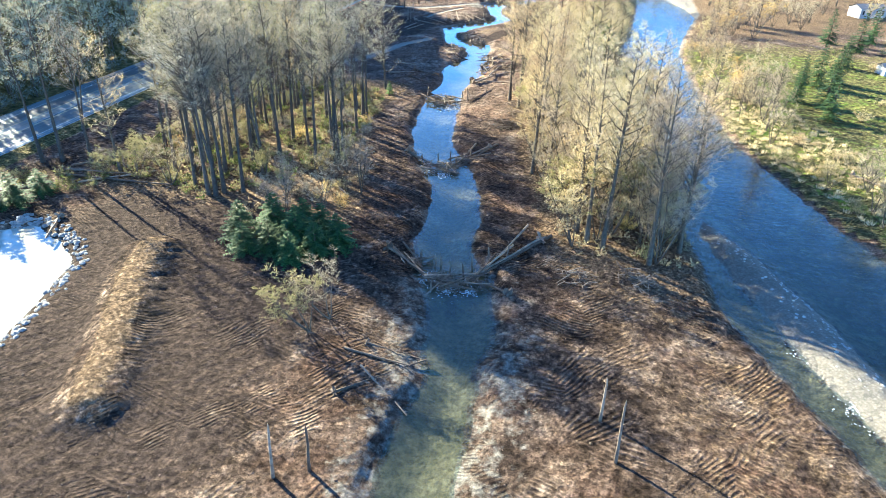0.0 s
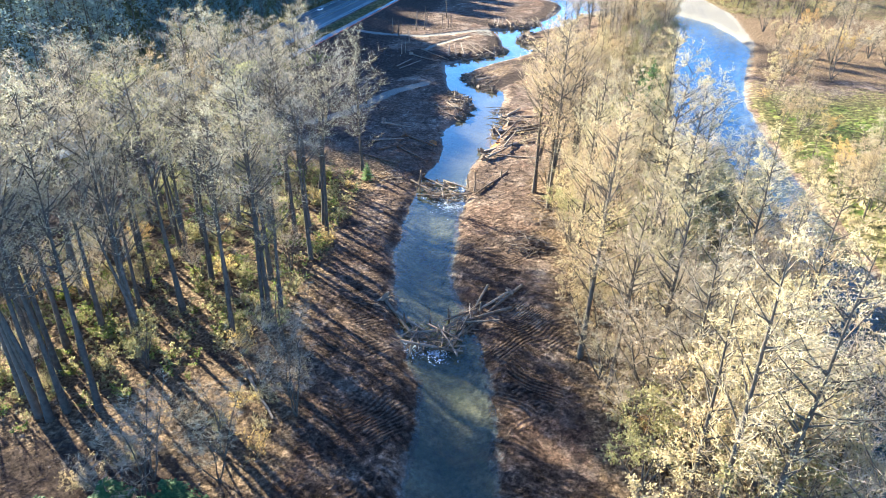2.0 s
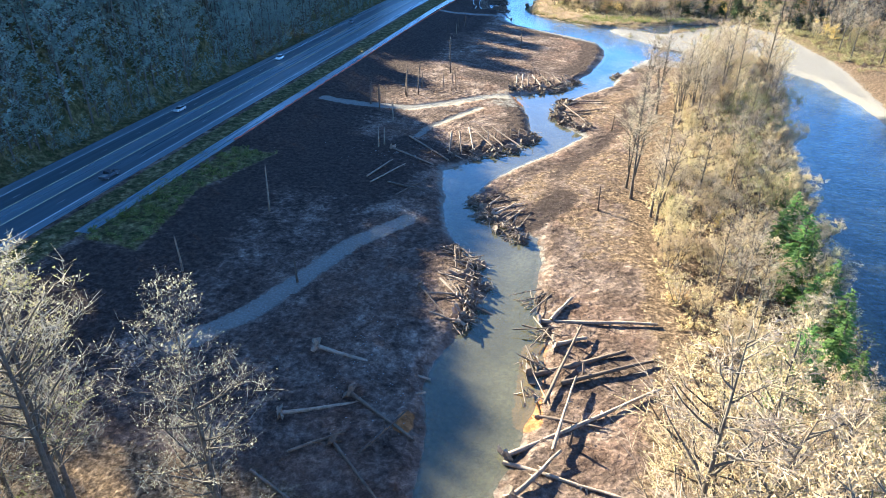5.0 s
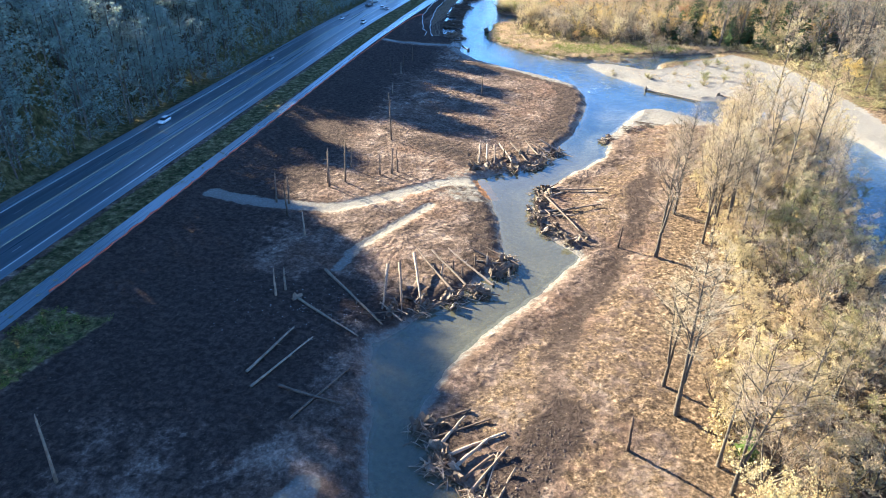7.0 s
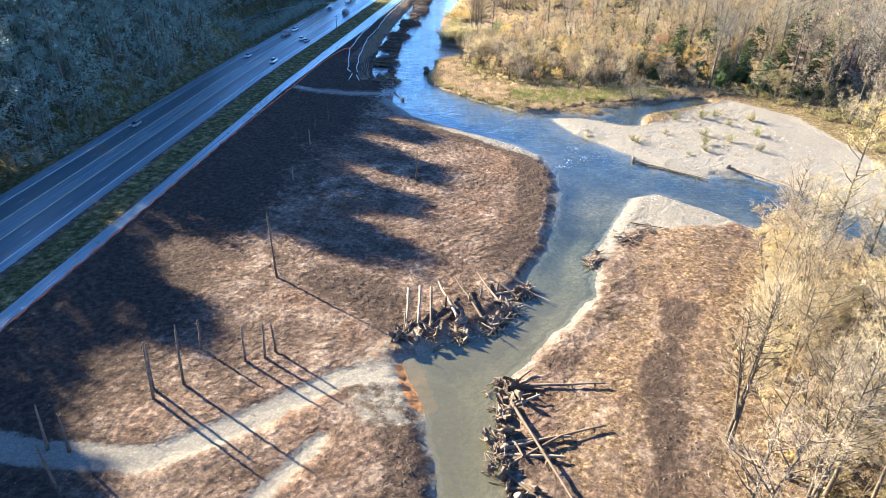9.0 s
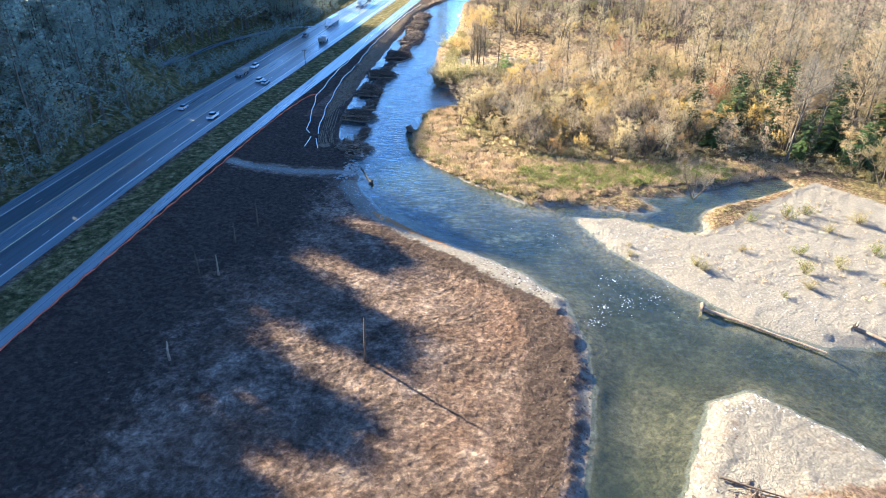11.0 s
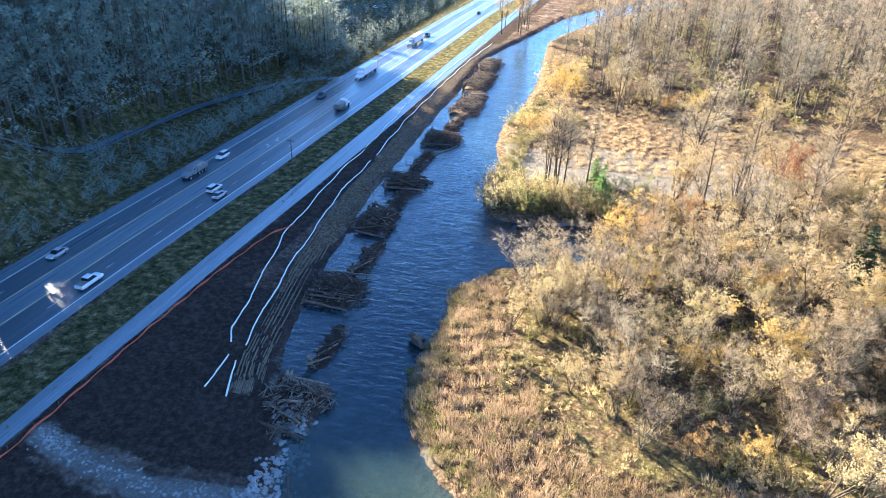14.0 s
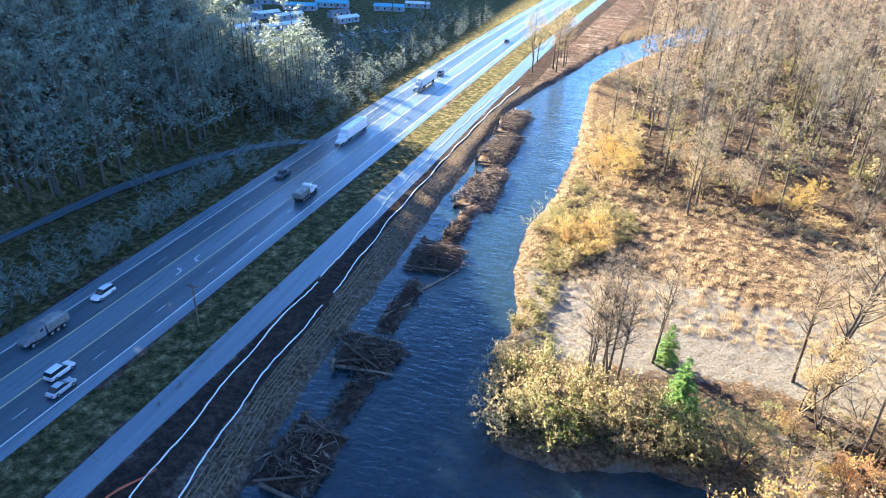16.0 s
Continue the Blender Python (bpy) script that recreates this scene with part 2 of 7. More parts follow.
def water_material(name, tint, ripple=0.3, silt=(0.13, 0.145, 0.09), cloudy=0.3, muddy=0.0):
    """Clear shallow water: a tinted see-through surface under a mirror gloss."""
    m = Nodes(name)
    tr = m.node("ShaderNodeBsdfTransparent")
    tr.inputs["Color"].default_value = (*tint, 1)
    gl = m.node("ShaderNodeBsdfGlossy")
    gl.inputs["Roughness"].default_value = 0.04
    bump = m.node("ShaderNodeBump")
    bump.inputs["Strength"].default_value, bump.inputs["Distance"].default_value = ripple, 0.55
    mp = m.node("ShaderNodeMapping")
    mp.inputs["Rotation"].default_value = (0, 0, radians(12))
    mp.inputs["Scale"].default_value = (0.3, 0.85, 1.0)
    m.link(m.position(), mp.inputs["Vector"])
    m.link(m.math("ADD", m.noise(1.0, 4, 0.55, mp.outputs[0], 0.6), m.noise(0.15, 2)), bump.inputs["Height"])
    if muddy:
        calm = m.node("ShaderNodeSeparateXYZ")
        m.link(m.position(), calm.inputs[0])
        grow = m.node("ShaderNodeMapRange", interpolation_type="SMOOTHSTEP")
        grow.inputs["From Min"].default_value, grow.inputs["From Max"].default_value = -28.0, 8.0
        m.link(m.math("ADD", calm.outputs[0], m.math("MAXIMUM", 0.0, m.math("SUBTRACT", calm.outputs[1], 470.0))), grow.inputs["Value"])
        brisk = m.node("ShaderNodeMapRange", interpolation_type="SMOOTHSTEP")
        brisk.inputs["From Min"].default_value, brisk.inputs["From Max"].default_value = 470.0, 570.0
        m.link(calm.outputs[1], brisk.inputs["Value"])
        m.link(m.math("ADD", m.math("MULTIPLY", brisk.outputs[0], ripple), m.math("ADD", 0.1 * ripple, m.math("MULTIPLY", grow.outputs[0], 0.9 * ripple))), bump.inputs["Strength"])
    m.link(bump.outputs[0], gl.inputs["Normal"])
    facing = m.node("ShaderNodeLayerWeight")
    facing.inputs["Blend"].default_value = 0.5
    m.link(bump.outputs[0], facing.inputs["Normal"])
    gloss = m.math("ADD", 0.035, m.math("MULTIPLY", m.math("POWER", facing.outputs["Facing"], 4.4), 1.15), True)
    body = m.node("ShaderNodeBsdfDiffuse")
    m.link(m.mix(m.noise(0.05, 3), silt, tuple(1.5 * c for c in silt)), body.inputs["Color"])
    low = m.node("ShaderNodeMixShader")
    low.inputs[0].default_value = cloudy
    if muddy:
        # sediment stirred up by the works clouds the creek between the log step and the river
        sep = m.node("ShaderNodeSeparateXYZ")
        m.link(m.position(), sep.inputs[0])

        def span(axis_out, a, b):
            n = m.node("ShaderNodeMapRange", interpolation_type="SMOOTHSTEP")
            n.inputs["From Min"].default_value, n.inputs["From Max"].default_value = a, b
            m.link(axis_out, n.inputs["Value"])
            return n.outputs[0]
        mud = m.math("MULTIPLY", span(sep.outputs[1], 200, 235), m.math("SUBTRACT", 1.0, span(sep.outputs[1], 405, 465)))
        mud = m.math("MULTIPLY", mud, m.math("SUBTRACT", 1.0, span(sep.outputs[0], -22, -12)))
        m.link(m.math("ADD", cloudy, m.math("MULTIPLY", mud, muddy)), low.inputs[0])
        m.link(m.mix(mud, m.mix(m.noise(0.05, 3), silt, tuple(1.5 * c for c in silt)), m.mix(m.noise(0.09, 4), (0.105, 0.10, 0.068), (0.165, 0.153, 0.108))), body.inputs["Color"])
        deep = span(sep.outputs[1], 530, 575)
        m.link(m.math("ADD", low.inputs[0].links[0].from_socket, m.math("MULTIPLY", deep, 0.7)), low.inputs[0])
        m.link(m.mix(deep, body.inputs["Color"].links[0].from_socket, (0.016, 0.036, 0.05)), body.inputs["Color"])
    m.link(tr.outputs[0], low.inputs[1])
    m.link(body.outputs[0], low.inputs[2])
    mx = m.node("ShaderNodeMixShader")
    m.link(gloss, mx.inputs[0])
    m.link(low.outputs[0], mx.inputs[1])
    m.link(gl.outputs[0], mx.inputs[2])
    m.link(mx.outputs[0], m.tree.nodes["Material Output"].inputs["Surface"])
    return m.mat


M_GROUND = ground_material()
M_WATER = water_material("stream_water", (0.80, 0.86, 0.80), 0.22, (0.05, 0.085, 0.075), 0.04, 0.44)
M_POND = water_material("silty_pond_water", (0.6, 0.6, 0.55), 0.05, (0.33, 0.31, 0.26), 0.85)


def asphalt_material(name, a, b, gloss):
    """Asphalt worn in long streaks by the wheels, glossier where polished."""
    m = Nodes(name, gloss)
    mp = m.node("ShaderNodeMapping")
    mp.inputs["Scale"].default_value = (0.75, 0.012, 1.0)
    m.link(m.position(), mp.inputs["Vector"])
    streak = m.noise(1.0, 4, 0.6, mp.outputs[0])
    f = m.math("ADD", m.math("MULTIPLY", streak, 0.75), m.math("MULTIPLY", m.noise(1.5, 4), 0.25))
    m.link(m.math("SUBTRACT", gloss + 0.25, m.math("MULTIPLY", streak, 0.4)), m.bsdf.inputs["Roughness"])
    m.bsdf.inputs["Specular IOR Level"].default_value = 0.7
    m.bump(m.noise(9.0, 2), 0.1, 0.02)
    return m.color(m.ramp(f, [(0.35, a), (0.65, b)]))


# neutral asphalt tinted blue, the skylight of the shade put into the colour
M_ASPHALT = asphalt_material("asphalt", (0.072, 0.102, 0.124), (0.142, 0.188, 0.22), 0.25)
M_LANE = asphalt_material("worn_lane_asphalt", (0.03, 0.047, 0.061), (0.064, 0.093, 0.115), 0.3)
M_CONCRETE = asphalt_material("trail_asphalt", (0.068, 0.095, 0.115), (0.125, 0.165, 0.19), 0.25)
M_WHITE = plain("road_paint_white", (0.65, 0.65, 0.63), (0.8, 0.8, 0.78), 1.5)
M_YELLOW = plain("road_paint_yellow", (0.62, 0.50, 0.26), (0.75, 0.62, 0.34), 1.5)
M_BARK = plain("grey_bark", (0.045, 0.038, 0.03), (0.145, 0.118, 0.088), 1.5, 0.9, 0, 0.4, 0.2)
M_TWIG = leaf_material("pale_twigs", (0.29, 0.215, 0.12), (0.54, 0.425, 0.26), 0.4)
M_TWIG_GREY = leaf_material("grey_twigs", (0.26, 0.205, 0.14), (0.51, 0.42, 0.30), 0.4)
M_BARK_DARK = plain("dark_bark", (0.045, 0.04, 0.033), (0.12, 0.10, 0.08), 1.5, 0.9, 0, 0.4, 0.2)
M_TWIG_DULL = leaf_material("dull_twigs", (0.155, 0.135, 0.105), (0.38, 0.34, 0.27), 0.35)
M_LEAF_DULL = leaf_material("dull_leaves", (0.22, 0.195, 0.12), (0.42, 0.38, 0.26), 0.4)
# leaf tones raised to paint in the haze over the shaded slope
M_LEAF_HAZED = leaf_material("hazed_woods_leaves", (0.24, 0.285, 0.235), (0.33, 0.375, 0.31), 0.6, 0.05)
M_TWIG_WOODS = plain("woods_twigs", (0.14, 0.18, 0.17), (0.20, 0.24, 0.22), 1.0, 0.9)
M_LEAF_TAN = leaf_material("tan_leaves", (0.32, 0.24, 0.125), (0.57, 0.46, 0.27), 0.45)
M_LEAF_WARM = leaf_material("pinkish_brown_leaves", (0.24, 0.175, 0.115), (0.42, 0.32, 0.225), 0.4)
M_LEAF_GOLD = leaf_material("gold_leaves", (0.42, 0.27, 0.08), (0.62, 0.445, 0.18), 0.45)
M_LEAF_OLIVE = leaf_material("olive_leaves", (0.17, 0.165, 0.065), (0.36, 0.32, 0.16), 0.45)
M_LEAF_GREEN = leaf_material("green_leaves", (0.07, 0.10, 0.022), (0.23, 0.235, 0.06))
M_LEAF_RUST = leaf_material("rust_leaves", (0.30, 0.11, 0.05), (0.42, 0.22, 0.10))
M_NEEDLE = leaf_material("dark_needles", (0.025, 0.055, 0.02), (0.07, 0.12, 0.035), 0.15)
M_NEEDLE_BRIGHT = leaf_material("bright_needles", (0.06, 0.12, 0.02), (0.13, 0.20, 0.05), 0.2)
M_GRASS = leaf_material("dry_grass", (0.40, 0.295, 0.175), (0.66, 0.53, 0.36), 0.3)
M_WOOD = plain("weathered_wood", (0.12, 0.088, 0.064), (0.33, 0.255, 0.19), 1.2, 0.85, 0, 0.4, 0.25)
M_WOOD_DARKEST = plain("darkest_wood", (0.028, 0.02, 0.015), (0.085, 0.058, 0.042), 1.2, 0.8, 0, 0.4, 0.3)
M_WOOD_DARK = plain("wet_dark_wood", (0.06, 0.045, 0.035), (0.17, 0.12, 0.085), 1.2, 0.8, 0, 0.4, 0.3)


# ---- meshes ----
class Acc:
    """Collects triangles, with a material slot each, for one mesh."""

    def __init__(self):
        self.v, self.f, self.m = [], [], []

    def tri(self, a, b, c, slot=0):
        n = len(self.v)
        self.v += [a, b, c]
        self.f.append((n, n + 1, n + 2))
        self.m.append(slot)

    def quad(self, a, b, c, d, slot=0):
        n = len(self.v)
        self.v += [a, b, c, d]
        self.f += [(n, n + 1, n + 2), (n, n + 2, n + 3)]
        self.m += [slot, slot]

    def tube(self, pts, radii, sides=6, slot=0, cap=False):
        n0 = len(self.v)
        rings = len(pts)
        for i, p in enumerate(pts):
            d = (pts[min(i + 1, rings - 1)] - pts[max(i - 1, 0)]).normalized()
            u = d.orthogonal().normalized() if i == 0 else (u - d * u.dot(d)).normalized()
            w = d.cross(u)
            for k in range(sides):
                a = 2 * math.pi * k / sides
                self.v.append(p + (u * math.cos(a) + w * math.sin(a)) * radii[i])
        for i in range(rings - 1):
            for k in range(sides):
                a, b = n0 + i * sides + k, n0 + i * sides + (k + 1) % sides
                self.f += [(a, b, b + sides), (a, b + sides, a + sides)]
                self.m += [slot, slot]
        if cap:
            for ring, flip in ((0, True), (rings - 1, False)):
                base = n0 + ring * sides
                for k in range(1, sides - 1):
                    self.f.append((base, base + k + 1, base + k) if flip else (base, base + k, base + k + 1))
                    self.m.append(slot)

    def sliver(self, a, b, r, slot=0):
        """A thin three-sided twig that ends in a point."""
        d = (b - a).normalized()
        u = d.orthogonal().normalized() * r
        w = d.cross(u)
        n = len(self.v)
        self.v += [a + u, a - u * 0.5 + w * 0.87, a - u * 0.5 - w * 0.87, b]
        self.f += [(n, n + 1, n + 3), (n + 1, n + 2, n + 3), (n + 2, n, n + 3)]
        self.m += [slot] * 3

    def twig(self, a, b, r, slot=0):
        """The finest shoots: one thin blade each."""
        u = (b - a).orthogonal().normalized() * r
        n = len(self.v)
        self.v += [a + u, a - u, b]
        self.f.append((n, n + 1, n + 2))
        self.m.append(slot)

    def box(self, lo, hi, slot=0):
        x0, y0, z0 = lo
        x1, y1, z1 = hi
        c = [Vector(p) for p in ((x0, y0, z0), (x1, y0, z0), (x1, y1, z0), (x0, y1, z0), (x0, y0, z1), (x1, y0, z1), (x1, y1, z1), (x0, y1, z1))]
        n = len(self.v)
        self.v += c
        for a, b, d, e in ((0, 3, 2, 1), (4, 5, 6, 7), (0, 1, 5, 4), (1, 2, 6, 5), (2, 3, 7, 6), (3, 0, 4, 7)):
            self.f += [(n + a, n + b, n + d), (n + a, n + d, n + e)]
            self.m += [slot, slot]

    def arrays(self):
        return np.array([tuple(p) for p in self.v], float), np.array(self.f, int), np.array(self.m, int)


def tri_mesh(name, v, f, slots, materials, smooth=False):
    me = bpy.data.meshes.new(name)
    me.vertices.add(len(v))
    me.vertices.foreach_set("co", np.asarray(v, np.float32).ravel())
    me.loops.add(3 * len(f))
    me.loops.foreach_set("vertex_index", np.asarray(f, np.int32).ravel())
    me.polygons.add(len(f))
    me.polygons.foreach_set("loop_start", np.arange(len(f), dtype=np.int32) * 3)
    me.polygons.foreach_set("material_index", np.asarray(slots, np.int32))
    me.polygons.foreach_set("use_smooth", np.full(len(f), smooth))
    for mat in materials:
        me.materials.append(mat)
    me.update(calc_edges=True)
    return me


def acc_mesh(name, acc, materials, smooth=False):
    return tri_mesh(name, *acc.arrays(), materials, smooth)


def part(name, acc, material, parent=None, label="", smooth=False):
    mats = material if isinstance(material, (list, tuple)) else [material]
    ob = new(name, acc_mesh(name, acc, mats, smooth) if isinstance(acc, Acc) else acc)
    ob.parent = parent
    if label:
        tagged(ob, label)
    return ob


def scatter_mesh(name, templates, places, materials):
    """One joined mesh of many small plants. places: rows of template, x, y, z, turn, scale."""
    vs, fs, ms, n = [], [], [], 0
    for k, x, y, z, turn, s in places:
        v, f, m = templates[k]
        c, d = math.cos(turn) * s, math.sin(turn) * s
        vs.append(np.column_stack((v[:, 0] * c - v[:, 1] * d + x, v[:, 0] * d + v[:, 1] * c + y, v[:, 2] * s + z)))
        fs.append(f + n)
        ms.append(m)
        n += len(v)
    return new(name, tri_mesh(name, np.vstack(vs), np.vstack(fs), np.concatenate(ms), materials))


# ---- the plan ----
CREEK_LEFT = [(-8, -80), (-14, 10), (-19, 52), (-19, 65), (-17, 72), (-19, 81), (-20.5, 90), (-23, 97), (-27, 106), (-29, 115), (-29, 126), (-31, 140),
              (-36, 151), (-42, 165), (-46, 180), (-49, 204), (-50, 218), (-48.5, 228), (-49, 236), (-52, 248), (-52, 255), (-50, 263), (-48, 277),
              (-57, 290), (-63, 305), (-69, 330), (-60, 343), (-50, 360), (-52, 373), (-56, 388), (-61, 401), (-55, 407), (-49, 411), (-42, 426), (-37, 442),
              (-34, 459), (-32.5, 480), (-36, 497), (-45, 506), (-54, 512), (-66, 519), (-78, 528), (-86, 541)]
RIVER_LEFT = [(-88, 550), (-91, 558), (-98, 569), (-101.5, 580), (-104.5, 595), (-106, 612), (-108, 630), (-109, 650), (-109.5, 690), (-109.5, 730), (-110, 770), (-110, 800),
              (-104, 830), (-96, 868), (-88, 910), (-70, 960), (-40, 1010)]
RIVER_RIGHT = [(-10, 1010), (-46, 955), (-68, 912), (-83, 868), (-88, 845), (-85, 793), (-83, 760), (-84, 728), (-87, 709), (-86, 690), (-82, 672), (-83, 656),
               (-81, 646), (-79, 639), (-70, 637), (-56, 641), (-48, 640), (-46, 632), (-58, 622), (-72, 617), (-79, 605), (-78, 593), (-80, 580), (-78, 571),
               (-73, 563), (-61, 551), (-49, 541), (-41, 537), (-34, 536), (-31, 528), (-28, 521), (-22, 513), (-16, 507), (-10, 501), (-4, 494), (8, 488),
               (19, 489), (27, 484)]
EAST_BANK = [(36, 472), (47, 455), (54, 425), (57, 398), (50, 365), (44, 335), (40, 305), (40, 270), (42, 235), (45, 192), (53, 162), (60, 139), (64, 128),
             (78, 100), (100, 60), (140, 0), (180, -60)]
ISLAND_EAST = [(120, -70), (90, 0), (60, 40), (46, 62), (42, 72), (36, 86), (30, 100), (28, 117), (24, 150), (20, 200), (14, 245), (11, 265), (16, 291), (18, 328),
               (23, 370), (26, 402), (28, 440), (24, 459), (10, 459), (2, 467), (-8, 475), (-16, 471), (-20, 460), (-25, 447)]
CREEK_RIGHT = [(-29, 440), (-28, 434), (-29, 425), (-39, 409), (-44, 400), (-46, 395), (-45, 388), (-46, 381), (-42, 373), (-36, 366), (-44, 350), (-54, 333),
               (-58, 322), (-59, 314), (-54, 306), (-42, 299), (-40, 288), (-40, 275), (-37, 265), (-36, 251), (-38, 240), (-39, 234), (-40, 224), (-38, 206),
               (-36, 188), (-33, 170), (-24, 153), (-20.5, 140), (-18, 126), (-18, 114), (-12, 103), (-9, 87), (-10, 77), (-9, 64), (-9, 54), (-5, 20), (4, -80)]
BACKWATER = [(-38, 538), (-28, 537.5), (-16, 537), (-12, 541), (-15, 546), (-4, 549), (0, 552), (14, 562), (24, 566), (26, 560), (10, 549), (0, 543), (-3, 536),
             (-4, 530), (-8, 528.5), (-14, 532), (-22, 534), (-29, 533), (-34, 533)]
MID_BAR = [(30, 141), (39, 124), (46, 106), (51, 89), (62, 60), (56, 58), (46, 76), (42, 86), (38, 98), (33, 114), (28, 133)]
SHOAL = [(-85.2, 637), (-81.8, 634), (-79.6, 626), (-81, 618), (-83.6, 624), (-85, 630)]
SETTLING_POND = [(-150, 60), (-150, 92), (-113, 98), (-108, 102), (-98, 97), (-91, 91), (-88, 81), (-85, 68), (-90, 52), (-120, 40)]
CRIBS = [(-94, 567, 9, 10), (-94.5, 582, 3.6, 13), (-100, 598, 10, 11), (-98.5, 612.5, 3.6, 13), (-102.5, 628, 9, 12), (-101, 641, 4, 11), (-103, 652, 11, 9), (-103, 668, 4.2, 19),
         (-102.5, 687, 11, 11), (-102, 703.5, 4.5, 19), (-102, 727, 9.5, 25), (-104.5, 757, 9.5, 26), (-106, 784, 8, 24)]
LINE_1 = [(-108, 566), (-109, 575), (-112, 581), (-119, 614), (-121, 650), (-120.5, 669), (-122, 713), (-121, 760), (-119.5, 791), (-116, 829)]
LINE_2 = [(-104, 565), (-107, 574), (-108, 579), (-112, 601), (-116, 638), (-116, 662), (-117.5, 701), (-117, 745), (-116, 785), (-113, 826)]
ROAD_EDGE = [(-400, -147), (0, -144), (270, -142.8), (440, -142.9), (560, -142.9), (600, -141.9), (640, -139.9), (720, -137.3), (800, -135), (900, -131.5), (1000, -126), (1200, -112), (1600, -80)]


def road_x(y):
    return np.interp(y, [p[0] for p in ROAD_EDGE], [p[1] for p in ROAD_EDGE])


def trail_in(y):
    return np.interp(y, [270, 330, 440, 540, 580, 640, 680], [9.6, 10.0, 12.0, 12.4, 12.9, 12.1, 12.0])


def trail_out(y):
    return np.interp(y, [270, 330, 440, 540, 580, 640, 680], [13.0, 14.0, 15.3, 15.7, 16.9, 17.2, 18.0])


def edge_distance(px, py, line, closed=False):
    """Distance from points to a polyline."""
    pts = np.array(line + line[:1] if closed else line, float)
    best = np.full(px.shape, 1e9)
    for (ax, ay), (bx, by) in zip(pts[:-1], pts[1:]):
        dx, dy = bx - ax, by - ay
        k = np.clip(((px - ax) * dx + (py - ay) * dy) / (dx * dx + dy * dy), 0, 1)
        best = np.minimum(best, (px - ax - k * dx) ** 2 + (py - ay - k * dy) ** 2)
    return np.sqrt(best)


def holds(x, y, ring):
    """Whether a ring holds one point."""
    got = False
    for (ax, ay), (bx, by) in zip(ring, ring[1:] + ring[:1]):
        if (ay > y) != (by > y) and x < (bx - ax) * (y - ay) / (by - ay) + ax:
            got = not got
    return got


def inside(px, py, ring):
    got = np.zeros(px.shape, bool)
    for (ax, ay), (bx, by) in zip(ring, ring[1:] + ring[:1]):
        if ay == by:
            continue
        got ^= ((ay > py) != (by > py)) & (px < (bx - ax) * (py - ay) / (by - ay) + ax)
    return got


def signed(px, py, ring):
    """Distance to a ring, negative inside."""
    d = edge_distance(px, py, ring, True)
    return np.where(inside(px, py, ring), -d, d)


STREAMS = CREEK_LEFT + RIVER_LEFT + RIVER_RIGHT + EAST_BANK + ISLAND_EAST + CREEK_RIGHT


def wobble(px, py, scale, seed):
    """A cheap smooth noise from a few waves."""
    r = np.random.RandomState(seed)
    out = np.zeros(px.shape)
    for i in range(7):
        a, k, ph = r.uniform(0, 6.28), r.uniform(0.6, 1.9) * scale, r.uniform(0, 6.28)
        out += np.sin((px * np.cos(a) + py * np.sin(a)) * k + ph + 1.3 * np.sin((px * np.sin(a) - py * np.cos(a)) * k * 0.7 + ph))
    return out / 7


def water_distance(px, py):
    d = np.minimum(signed(px, py, STREAMS), signed(px, py, BACKWATER))
    d = np.maximum(d, -signed(px, py, MID_BAR))
    d = np.maximum(d, np.minimum(0.3, -0.3 * signed(px, py, SHOAL)))
    d = np.minimum(d, signed(px, py, SETTLING_POND))
    for x, y, w, ln in CRIBS:
        d = np.maximum(d, np.minimum(3.0, 1.5 * np.minimum(w * 0.5 - np.abs(px - x), ln * 0.5 - np.abs(py - y))))
    return d + 0.8 * wobble(px, py, 0.5, 3) + 0.4 * wobble(px, py, 1.4, 4)


def smooth(a, b, x):
    k = np.clip((x - a) / (b - a), 0, 1)
    return k * k * (3 - 2 * k)


ISLAND = ISLAND_EAST + CREEK_RIGHT


# how far from the woods the evening shade reaches, along the road
SHADE = [(90, -170), (120, -135), (150, -102), (200, -88), (260, -78), (285, -52), (318, -48), (330, -60), (345, -63), (358, -57), (384, -55), (396, -63), (404, -78), (410, -95), (418, -106), (427, -112), (436, -104), (446, -91), (450, -118), (458, -119), (467, -112),
         (474, -97), (479, -104), (485, -80), (492, -60), (498, -84), (506, -74), (511, -70), (516, -58), (521, -92), (527, -90), (534, -60), (540, -64), (546, -90), (552, -88), (558, -68), (563, -74), (568, -92), (573, -84), (578, -52), (584, -47), (588, -88),
         (593, -90), (599, -86), (606, -91), (613, -80), (622, -77), (635, -80), (650, -80), (665, -72), (755, -74),
         (767, -140), (792, -152), (840, -158), (1200, -160)]


def canopy_top(px, py, off):
    """Height of the tree-tops that throw that shade."""
    v = py - 0.62 * np.maximum(0, -off - 18)
    reach = np.interp(v, [q[0] for q in SHADE], [q[1] for q in SHADE])
    return np.clip(0.428 * (reach - np.maximum(px, -250.0)), 8, 110)


def hill_height(px, py, off):
    # slope added under the woods, shaped to throw the shade listed in SHADE
    soft = np.minimum.reduce([canopy_top(px, py + k, off) for k in (-5, 0, 5)])
    soft = soft * (1 - smooth(690, 750, py) * smooth(-100, -130, off))
    soft = soft * (1 - smooth(738, 775, py) * smooth(-55, -80, off))
    # unseen far ridge, added to keep the sun off the homes and woods
    ridge = 138 * smooth(-390, -480, px) * smooth(680, 750, py)
    far = smooth(600, 645, py)
    foot = (1 - far) * smooth(-23, -40, off) + far * smooth(-50, -84, off)
    return np.maximum(0, 0.95 * soft - 24) * foot + ridge


